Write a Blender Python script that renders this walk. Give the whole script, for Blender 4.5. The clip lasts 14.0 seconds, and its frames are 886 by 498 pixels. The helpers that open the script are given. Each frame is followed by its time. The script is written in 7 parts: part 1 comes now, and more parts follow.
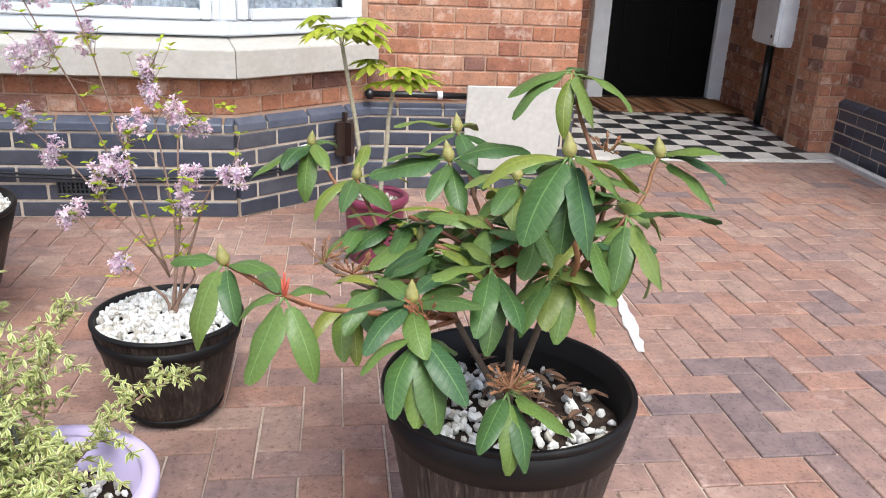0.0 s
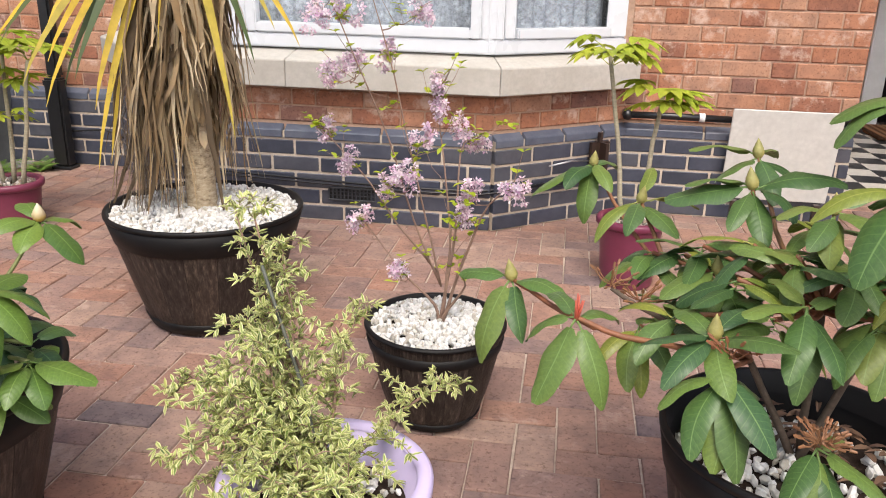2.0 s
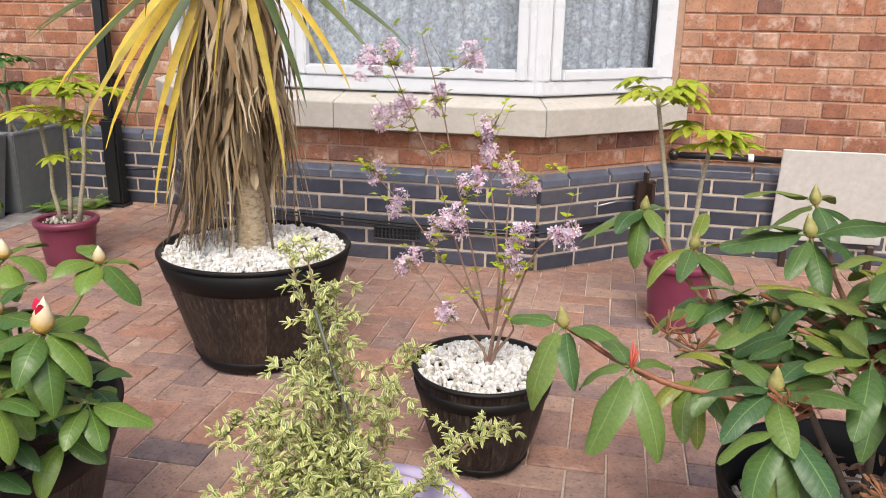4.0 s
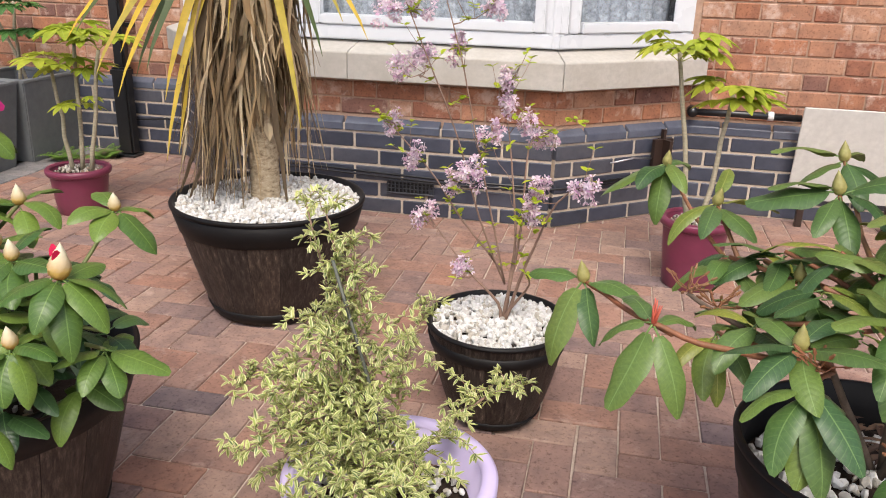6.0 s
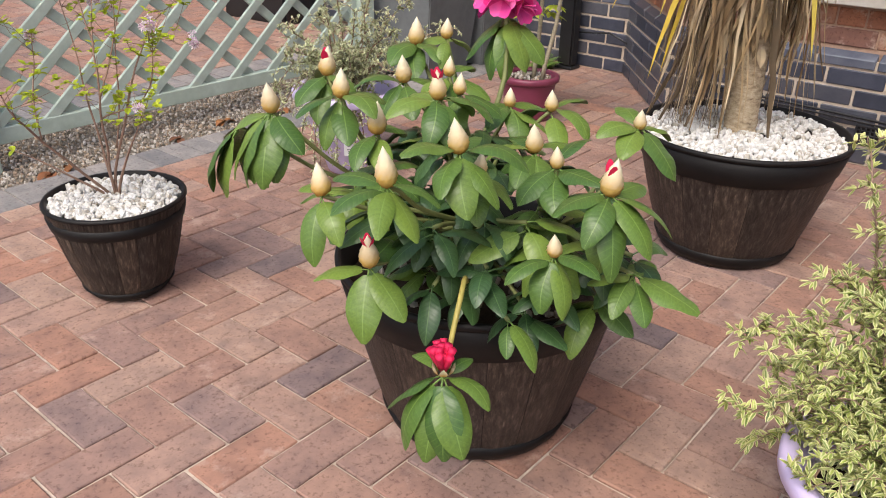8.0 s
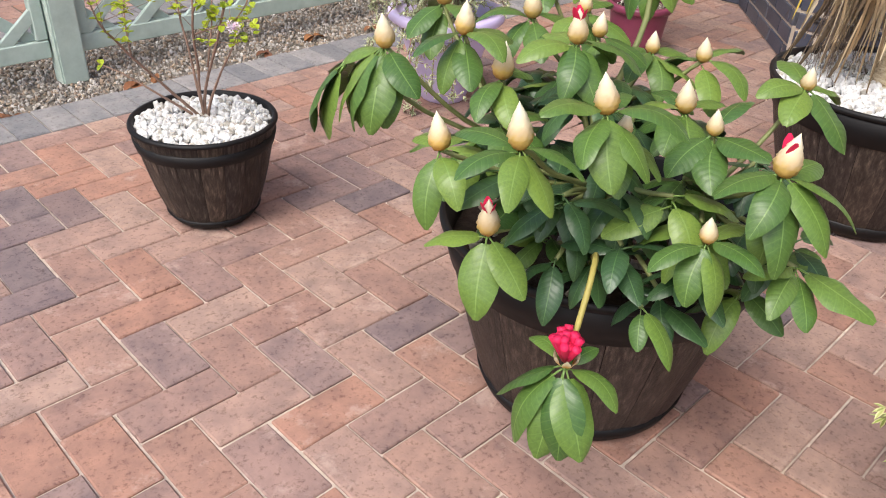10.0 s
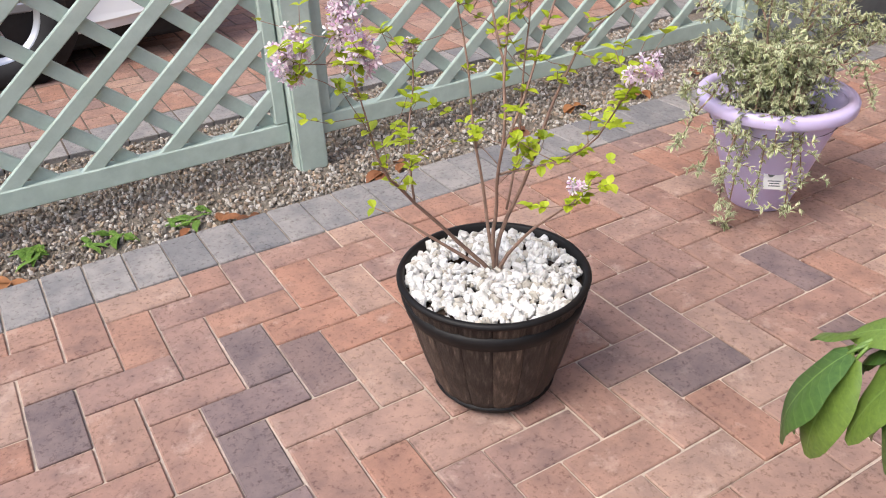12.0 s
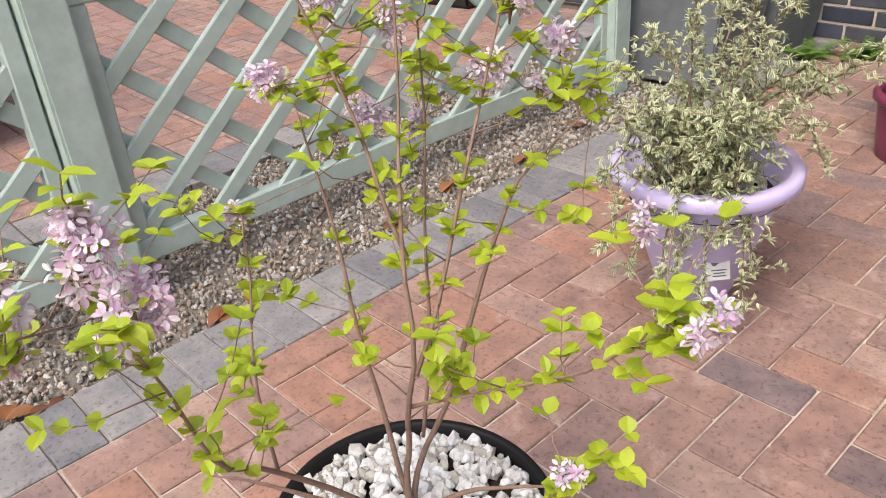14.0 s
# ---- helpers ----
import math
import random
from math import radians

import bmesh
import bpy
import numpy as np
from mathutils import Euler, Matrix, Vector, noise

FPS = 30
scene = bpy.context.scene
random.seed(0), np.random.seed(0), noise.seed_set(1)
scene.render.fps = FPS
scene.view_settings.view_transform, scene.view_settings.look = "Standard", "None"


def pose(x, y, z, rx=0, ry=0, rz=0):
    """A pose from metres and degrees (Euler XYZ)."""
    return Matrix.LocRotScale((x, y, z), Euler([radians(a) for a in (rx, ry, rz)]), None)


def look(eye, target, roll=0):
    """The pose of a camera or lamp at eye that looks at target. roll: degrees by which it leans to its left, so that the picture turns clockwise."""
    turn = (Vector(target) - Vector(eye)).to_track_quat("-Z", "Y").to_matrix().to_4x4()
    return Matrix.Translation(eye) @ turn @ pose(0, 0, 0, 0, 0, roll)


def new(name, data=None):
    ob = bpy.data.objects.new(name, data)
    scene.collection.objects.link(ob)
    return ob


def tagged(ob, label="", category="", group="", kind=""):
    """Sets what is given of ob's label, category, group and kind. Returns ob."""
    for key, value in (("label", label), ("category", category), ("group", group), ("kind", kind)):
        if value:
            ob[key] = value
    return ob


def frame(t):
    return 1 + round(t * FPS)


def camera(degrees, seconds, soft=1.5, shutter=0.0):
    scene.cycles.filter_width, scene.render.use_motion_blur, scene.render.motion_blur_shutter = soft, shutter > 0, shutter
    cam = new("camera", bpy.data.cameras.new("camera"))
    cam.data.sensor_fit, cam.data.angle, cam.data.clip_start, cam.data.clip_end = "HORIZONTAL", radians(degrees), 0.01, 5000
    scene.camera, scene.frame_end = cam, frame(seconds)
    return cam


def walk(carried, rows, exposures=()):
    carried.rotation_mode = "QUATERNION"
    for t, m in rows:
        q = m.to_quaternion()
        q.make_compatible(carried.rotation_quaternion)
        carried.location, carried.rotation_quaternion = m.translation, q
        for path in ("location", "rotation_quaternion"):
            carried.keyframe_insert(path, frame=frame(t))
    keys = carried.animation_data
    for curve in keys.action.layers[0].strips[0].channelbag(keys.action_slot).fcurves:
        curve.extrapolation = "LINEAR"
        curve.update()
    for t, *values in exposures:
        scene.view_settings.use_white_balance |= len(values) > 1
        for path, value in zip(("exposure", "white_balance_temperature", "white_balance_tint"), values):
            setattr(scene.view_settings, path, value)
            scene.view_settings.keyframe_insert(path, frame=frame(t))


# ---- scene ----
cam = camera(58.1, 14.0, soft=1.0)
PATH = [
    (0, (-0.117, 0.908, 1.123), (0.148, 2.768, 0.436), 2.6),
    (0.5, (-0.139, 0.912, 1.118), (0.011, 2.789, 0.443), 1.8),
    (1, (-0.184, 0.923, 1.117), (-0.246, 2.809, 0.455), 1.5),
    (1.5, (-0.22, 0.93, 1.118), (-0.396, 2.809, 0.457), 1.8),
    (2, (-0.239, 0.933, 1.116), (-0.52, 2.799, 0.454), 1.4),
    (2.5, (-0.253, 0.929, 1.126), (-0.566, 2.795, 0.476), 1.5),
    (3, (-0.258, 0.925, 1.137), (-0.607, 2.797, 0.525), 1.2),
    (3.2, (-0.26, 0.927, 1.136), (-0.625, 2.807, 0.559), 1.1),
    (5.5, (-0.261, 0.939, 1.124), (-0.661, 2.796, 0.499), 0.9),
    (6, (-0.282, 0.946, 1.118), (-0.68, 2.783, 0.436), 1.6),
    (6.5, (-0.339, 0.949, 1.114), (-0.827, 2.759, 0.417), 1.9),
    (7, (-0.434, 0.936, 1.118), (-1.238, 2.627, 0.413), 1.1),
    (7.5, (-0.519, 0.919, 1.112), (-1.587, 2.442, 0.377), 0.8),
    (7.7, (-0.543, 0.914, 1.099), (-1.672, 2.358, 0.299), 0.4),
    (9.8, (-0.735, 0.996, 1.069), (-1.846, 2.282, 0.015), 4.8),
    (10, (-0.752, 0.985, 1.078), (-1.948, 2.187, 0.018), 2.7),
    (10.2, (-0.838, 0.974, 1.062), (-2.042, 2.192, 0.031), 3.1),
    (10.5, (-0.922, 0.933, 1.095), (-2.24, 2.115, 0.165), -0.6),
    (11, (-1.146, 0.939, 1.092), (-2.667, 1.879, 0.194), -2.0),
    (11.5, (-1.32, 1.059, 1.105), (-2.848, 1.914, 0.139), -0.9),
    (12, (-1.456, 1.153, 1.085), (-2.936, 2.014, 0.052), -2.4),
    (12.5, (-1.614, 1.25, 1.107), (-3.065, 2.133, 0.052), -4.2),
    (13, (-1.702, 1.377, 1.091), (-3.121, 2.37, 0.089), -2.8),
    (13.5, (-1.828, 1.413, 1.081), (-3.147, 2.602, 0.161), -3.0),
    (14, (-1.938, 1.455, 1.043), (-3.243, 2.61, 0.061), -4.5),
]
walk(cam, [(t, look(eye, target, roll)) for t, eye, target, roll in PATH],
     exposures=[(0.0, 1.03, 5900, 6), (1.0, 0.95, 6400, 9), (3.0, 0.83, 6500, 10), (7.7, 0.76, 6500, 11), (10.0, 0.98, 6250, 10), (11.0, 1.0, 6000, 4), (12.0, 0.94, 6250, 11), (13.0, 0.90, 6300, 11), (14.0, 0.88, 6350, 11)])

# ---- light: bright overcast daylight ----
world = bpy.data.worlds.new("sky")
scene.world = world
world.use_nodes = True
_n = world.node_tree.nodes
_sky = _n.new("ShaderNodeTexSky")
_sky.sky_type = "NISHITA"
_sky.sun_disc = False
_sky.sun_elevation = radians(52)
_sky.sun_rotation = radians(167)
_sky.air_density = 1.0
_sky.dust_density = 4.0
_n["Background"].inputs[1].default_value = 0.14
world.node_tree.links.new(_sky.outputs[0], _n["Background"].inputs[0])
sun = new("sun", bpy.data.lights.new("sun", "SUN"))
sun.data.energy, sun.data.angle, sun.data.color = 1.3, radians(28), (1.0, 0.96, 0.9)
sun.matrix_world = look((0.9, -4.0, 6.8), (0, 0, 0))


# ---- materials ----
def mat_new(name, rough=0.6, spec=0.5, metal=0.0):
    m = bpy.data.materials.new(name)
    m.use_nodes = True
    b = m.node_tree.nodes["Principled BSDF"]
    b.inputs["Roughness"].default_value = rough
    b.inputs["Specular IOR Level"].default_value = spec
    b.inputs["Metallic"].default_value = metal
    return m, m.node_tree.nodes, m.node_tree.links, b


def ramp(nd, lk, fac, stops, constant=False):
    r = nd.new("ShaderNodeValToRGB")
    if constant:
        r.color_ramp.interpolation = "CONSTANT"
    el = r.color_ramp.elements
    while len(el) < len(stops):
        el.new(0.5)
    for e, (p, c) in zip(el, stops):
        e.position, e.color = p, (*c, 1)
    lk.new(fac, r.inputs[0])
    return r.outputs[0]


def noise_tex(nd, lk, scale, detail=4, rough=0.6, coord="Object", stretch=None, offset=None):
    tc = nd.new("ShaderNodeTexCoord")
    out = tc.outputs[coord]
    if stretch or offset:
        mp = nd.new("ShaderNodeMapping")
        mp.inputs["Scale"].default_value = stretch or (1, 1, 1)
        lk.new(out, mp.inputs[0])
        if offset:
            lk.new(offset, mp.inputs["Location"])
        out = mp.outputs[0]
    n = nd.new("ShaderNodeTexNoise")
    n.inputs["Scale"].default_value, n.inputs["Detail"].default_value, n.inputs["Roughness"].default_value = scale, detail, rough
    lk.new(out, n.inputs["Vector"])
    return n.outputs["Fac"]


def mix(nd, lk, fac, a, b, mode="MIX"):
    x = nd.new("ShaderNodeMix")
    x.data_type, x.blend_type = "RGBA", mode
    for s, v in ((x.inputs[0], fac), (x.inputs[6], a), (x.inputs[7], b)):
        if isinstance(v, (int, float)):
            s.default_value = v
        elif isinstance(v, tuple):
            s.default_value = (*v, 1)
        else:
            lk.new(v, s)
    return x.outputs[2]


def bump(nd, lk, b, height, strength=0.3, dist=0.002):
    k = nd.new("ShaderNodeBump")
    k.inputs["Strength"].default_value, k.inputs["Distance"].default_value = strength, dist
    lk.new(height, k.inputs["Height"])
    lk.new(k.outputs[0], b.inputs["Normal"])


def piece_random(nd, island):
    if island:
        return nd.new("ShaderNodeNewGeometry").outputs["Random Per Island"]
    return nd.new("ShaderNodeObjectInfo").outputs["Random"]


def rough_map(nd, lk, b, fac, lo, hi):
    r = nd.new("ShaderNodeMapRange")
    r.inputs["To Min"].default_value, r.inputs["To Max"].default_value = lo, hi
    lk.new(fac, r.inputs[0])
    lk.new(r.outputs[0], b.inputs["Roughness"])


def plain(name, col, rough=0.6, var=0.15, scale=30, spec=0.5, metal=0.0, relief=0.15, dist=0.001, dirt=None, stretch=None):
    m, nd, lk, b = mat_new(name, rough, spec, metal)
    fine = noise_tex(nd, lk, scale, 5, 0.65, stretch=stretch)
    broad = noise_tex(nd, lk, scale / 7, 3)
    c = ramp(nd, lk, fine, [(0.3, tuple(v * (1 - var) for v in col)), (0.7, tuple(min(1, v * (1 + var)) for v in col))])
    d = ramp(nd, lk, broad, [(0.35, (0, 0, 0)), (0.7, (1, 1, 1))])
    f = nd.new("ShaderNodeMath")
    f.operation = "MULTIPLY"
    f.inputs[1].default_value = 0.5
    lk.new(d, f.inputs[0])
    c = mix(nd, lk, f.outputs[0], c, dirt or tuple(v * (1 - 1.4 * var) for v in col))
    lk.new(c, b.inputs["Base Color"])
    rough_map(nd, lk, b, broad, rough * 0.85, min(1, rough * 1.15))
    if relief:
        bump(nd, lk, b, fine, relief, dist)
    return m


def masonry(name, palette, island=False, rough=0.8, stain=(0.62, 0.55, 0.48), stain_at=0.62, spec=0.3, amount=0.75, speck=True):
    """Fired clay pieces, each with a colour of its own, pitted and stained with lime or mortar."""
    m, nd, lk, b = mat_new(name, rough, spec)
    rnd = piece_random(nd, island)
    n = len(palette)
    c = ramp(nd, lk, rnd, [(i / n, p) for i, p in enumerate(palette)], True)
    w = nd.new("ShaderNodeCombineXYZ")
    k = nd.new("ShaderNodeMath")
    k.operation = "MULTIPLY"
    k.inputs[1].default_value = 37.0
    lk.new(rnd, k.inputs[0])
    for i in range(3):
        lk.new(k.outputs[0], w.inputs[i])
    off = w.outputs[0]
    fine = noise_tex(nd, lk, 90, 6, 0.7, offset=off)
    mid = noise_tex(nd, lk, 14, 5, 0.65, offset=off)
    c = mix(nd, lk, 1.0, c, ramp(nd, lk, mid, [(0.3, (0.66, 0.66, 0.69)), (0.65, (1.1, 1.06, 1.02))]), "MULTIPLY")
    if speck:
        c = mix(nd, lk, 1.0, c, ramp(nd, lk, fine, [(0.33, (0.55, 0.52, 0.50)), (0.47, (1, 1, 1))]), "MULTIPLY")
    patch = noise_tex(nd, lk, 9, 6, 0.72, offset=off)
    f = ramp(nd, lk, patch, [(stain_at, (0, 0, 0)), (stain_at + 0.12, (amount, amount, amount))])
    c = mix(nd, lk, f, c, stain)
    lk.new(c, b.inputs["Base Color"])
    rough_map(nd, lk, b, mid, rough * 0.8, min(1, rough * 1.2))
    bump(nd, lk, b, fine, 0.45, 0.0015)
    return m


RED = [(0.379, 0.175, 0.102), (0.329, 0.145, 0.084), (0.409, 0.209, 0.13), (0.29, 0.127, 0.08), (0.42, 0.236, 0.154), (0.359, 0.161, 0.094), (0.22, 0.114, 0.088), (0.39, 0.177, 0.102)]
PAVE = [(0.322, 0.204, 0.160), (0.338, 0.224, 0.180), (0.302, 0.186, 0.148), (0.328, 0.194, 0.146), (0.282, 0.186, 0.158), (0.346, 0.238, 0.190), (0.300, 0.194, 0.160), (0.322, 0.214, 0.172), (0.308, 0.192, 0.152), (0.334, 0.188, 0.138), (0.258, 0.180, 0.160)]
BLUE = [(0.050, 0.058, 0.085), (0.062, 0.07, 0.098), (0.043, 0.05, 0.072), (0.075, 0.08, 0.10)]
CAPS = [(0.095, 0.11, 0.15), (0.11, 0.125, 0.165), (0.085, 0.10, 0.14)]
M_RED = masonry("red_brick", RED, stain=(0.56, 0.42, 0.34), stain_at=0.535)
M_RED_FAR = masonry("red_brick_far", RED, True, stain=(0.56, 0.42, 0.34), stain_at=0.535)
M_BLUE = masonry("blue_engineering_brick", BLUE, rough=0.42, stain=(0.2, 0.19, 0.19), stain_at=0.66, spec=0.5, speck=False)
M_BLUE_FAR = masonry("blue_engineering_brick_far", BLUE, True, rough=0.42, stain=(0.2, 0.19, 0.19), stain_at=0.66, spec=0.5, speck=False)
M_CAP = masonry("blue_cap_brick", CAPS, rough=0.4, stain=(0.25, 0.24, 0.24), stain_at=0.66, spec=0.5, speck=False)
M_PAVE = masonry("clay_paver", PAVE, stain=(0.50, 0.37, 0.30), stain_at=0.57, amount=0.5)
M_PAVE_FAR = masonry("clay_paver_far", PAVE, True, stain=(0.50, 0.37, 0.30), stain_at=0.57, amount=0.5)
M_PAVE_DARK = masonry("dark_clay_paver", [(0.185, 0.143, 0.140), (0.21, 0.156, 0.150), (0.20, 0.144, 0.134)], stain=(0.34, 0.27, 0.24), stain_at=0.62, amount=0.4)
M_GREYBLOCK = masonry("grey_block", [(0.24, 0.235, 0.235), (0.20, 0.20, 0.205), (0.27, 0.26, 0.255)], stain=(0.42, 0.38, 0.33), stain_at=0.64, amount=0.5)
M_GREYBLOCK_FAR = masonry("grey_block_far", [(0.24, 0.235, 0.235), (0.20, 0.20, 0.205), (0.27, 0.26, 0.255)], True, stain=(0.42, 0.38, 0.33), stain_at=0.64, amount=0.5)
M_MORTAR = plain("lime_mortar", (0.52, 0.44, 0.35), 0.95, 0.18, 60, 0.2, relief=0.5)
M_MORTAR_RED = plain("pink_lime_mortar", (0.40, 0.265, 0.19), 0.95, 0.2, 60, 0.2, relief=0.5)
M_JOINT = plain("jointing_sand", (0.52, 0.43, 0.35), 0.95, 0.25, 40, 0.2, relief=0.6, dirt=(0.27, 0.21, 0.16))
M_JOINT_DARK = plain("mossy_dark_joint", (0.13, 0.105, 0.085), 0.95, 0.3, 40, 0.2, relief=0.6, dirt=(0.08, 0.075, 0.05))
M_STONE = plain("cut_sandstone", (0.45, 0.425, 0.38), 0.85, 0.10, 45, 0.25, relief=0.3, dirt=(0.36, 0.33, 0.28))
M_UPVC = plain("white_window_plastic", (0.62, 0.64, 0.67), 0.28, 0.02, 20, 0.5, relief=0.0)
M_CURB = plain("pale_kerb_stone", (0.55, 0.53, 0.50), 0.9, 0.12, 50, 0.2, relief=0.3)
M_BOARD = plain("weathered_cement_board", (0.55, 0.535, 0.495), 0.9, 0.1, 35, 0.2, relief=0.2)
M_IRON = plain("grey_cast_iron", (0.05, 0.052, 0.058), 0.6, 0.2, 40, 0.3, relief=0.2)
M_BLACKPIPE = plain("black_pipe", (0.012, 0.012, 0.013), 0.3, 0.2, 20, 0.5, relief=0.0)
M_BROWNPLASTIC = plain("dark_brown_plastic", (0.035, 0.02, 0.015), 0.4, 0.2, 20)
M_WHITEPLASTIC = plain("white_plastic", (0.75, 0.75, 0.73), 0.4, 0.05, 20, relief=0.0)
M_METERBOX = plain("meter_box_white", (0.74, 0.76, 0.79), 0.45, 0.06, 15, relief=0.05, dirt=(0.5, 0.5, 0.48))
M_BLACKDOOR = plain("black_door_paint", (0.003, 0.003, 0.0035), 0.45, 0.2, 12, 0.12, relief=0.05)
M_TILE_W = plain("cream_floor_tile", (0.55, 0.53, 0.49), 0.45, 0.1, 25, relief=0.05)
M_TILE_B = plain("black_floor_tile", (0.03, 0.032, 0.036), 0.4, 0.2, 25, relief=0.05)
M_MAROON = plain("maroon_glazed_plastic", (0.155, 0.022, 0.055), 0.38, 0.12, 18, relief=0.05, dirt=(0.2, 0.06, 0.085))
M_LAV = plain("lavender_plastic", (0.58, 0.50, 0.74), 0.4, 0.05, 12, relief=0.04, dirt=(0.50, 0.42, 0.64))
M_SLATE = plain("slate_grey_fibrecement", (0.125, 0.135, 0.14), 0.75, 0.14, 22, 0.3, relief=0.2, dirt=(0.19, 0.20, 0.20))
M_FENCE = plain("sage_green_fence_paint", (0.42, 0.50, 0.44), 0.75, 0.14, 18, 0.3, relief=0.4, dirt=(0.32, 0.39, 0.32))
M_SOIL = plain("dark_soil", (0.045, 0.03, 0.022), 0.95, 0.5, 60, 0.2, relief=1.0, dist=0.006)
M_EARTH = plain("gravelly_earth", (0.19, 0.165, 0.135), 0.95, 0.4, 70, 0.2, relief=1.0, dist=0.008, dirt=(0.11, 0.09, 0.065))
M_BLACKPLASTIC = plain("black_plastic_sack", (0.012, 0.012, 0.013), 0.35, 0.3, 10, relief=0.2)
M_CARWHITE = plain("white_car_paint", (0.82, 0.83, 0.84), 0.15, 0.01, 5, 0.6, relief=0.0)
M_RUBBER = plain("tyre_rubber", (0.018, 0.018, 0.019), 0.7, 0.2, 40, 0.4)
M_ALLOY = plain("wheel_alloy", (0.5, 0.5, 0.52), 0.3, 0.05, 20, metal=0.9, relief=0.0)
M_CANE = plain("green_cane", (0.09, 0.095, 0.075), 0.5, 0.2, 30)


def wood_barrel():
    m, nd, lk, b = mat_new("stained_barrel_plastic", 0.55, 0.22)
    r = piece_random(nd, False)
    g = noise_tex(nd, lk, 20, 7, 0.7, stretch=(5, 5, 0.16))
    f = noise_tex(nd, lk, 90, 4, 0.7, stretch=(3, 3, 0.25))
    w = noise_tex(nd, lk, 7, 4, stretch=(1, 1, 0.5))
    c = ramp(nd, lk, g, [(0.34, (0.012, 0.009, 0.008)), (0.5, (0.037, 0.029, 0.025)), (0.62, (0.084, 0.067, 0.057)), (0.78, (0.25, 0.21, 0.17))])
    c = mix(nd, lk, ramp(nd, lk, w, [(0.4, (0, 0, 0)), (0.75, (0.55, 0.55, 0.55))]), c, (0.045, 0.032, 0.028))
    c = mix(nd, lk, 1.0, c, ramp(nd, lk, r, [(0.0, (0.75, 0.74, 0.72)), (0.5, (1.0, 1.0, 1.0)), (0.85, (1.2, 1.17, 1.1)), (1.0, (1.5, 1.4, 1.25))]), "MULTIPLY")
    c = mix(nd, lk, 1.0, c, ramp(nd, lk, f, [(0.3, (0.75, 0.75, 0.75)), (0.7, (1.25, 1.22, 1.18))]), "MULTIPLY")
    lk.new(c, b.inputs["Base Color"])
    rough_map(nd, lk, b, g, 0.38, 0.62)
    bump(nd, lk, b, g, 0.6, 0.003)
    return m


M_BARREL = wood_barrel()
M_HOOP = plain("black_barrel_hoop", (0.0075, 0.0065, 0.0065), 0.55, 0.25, 25, 0.25, relief=0.2)


def stone_mix(name, cols, rough=0.85):
    m, nd, lk, b = mat_new(name, rough, 0.25)
    r = piece_random(nd, True)
    c = ramp(nd, lk, r, [(i / len(cols), p) for i, p in enumerate(cols)], True)
    f = noise_tex(nd, lk, 60, 5, 0.7)
    c = mix(nd, lk, 1.0, c, ramp(nd, lk, f, [(0.3, (0.78, 0.77, 0.74)), (0.6, (1, 1, 1))]), "MULTIPLY")
    lk.new(c, b.inputs["Base Color"])
    bump(nd, lk, b, f, 0.4, 0.002)
    return m


M_WHITESTONE = stone_mix("white_limestone_chips", [(0.68, 0.67, 0.64), (0.60, 0.585, 0.55), (0.72, 0.715, 0.70), (0.62, 0.605, 0.57), (0.66, 0.65, 0.63), (0.46, 0.43, 0.37)])
M_GRAVEL = stone_mix("mixed_gravel", [(0.328, 0.295, 0.251), (0.24, 0.207, 0.175), (0.415, 0.382, 0.339), (0.284, 0.218, 0.164), (0.491, 0.459, 0.415), (0.197, 0.175, 0.153), (0.36, 0.284, 0.207)])


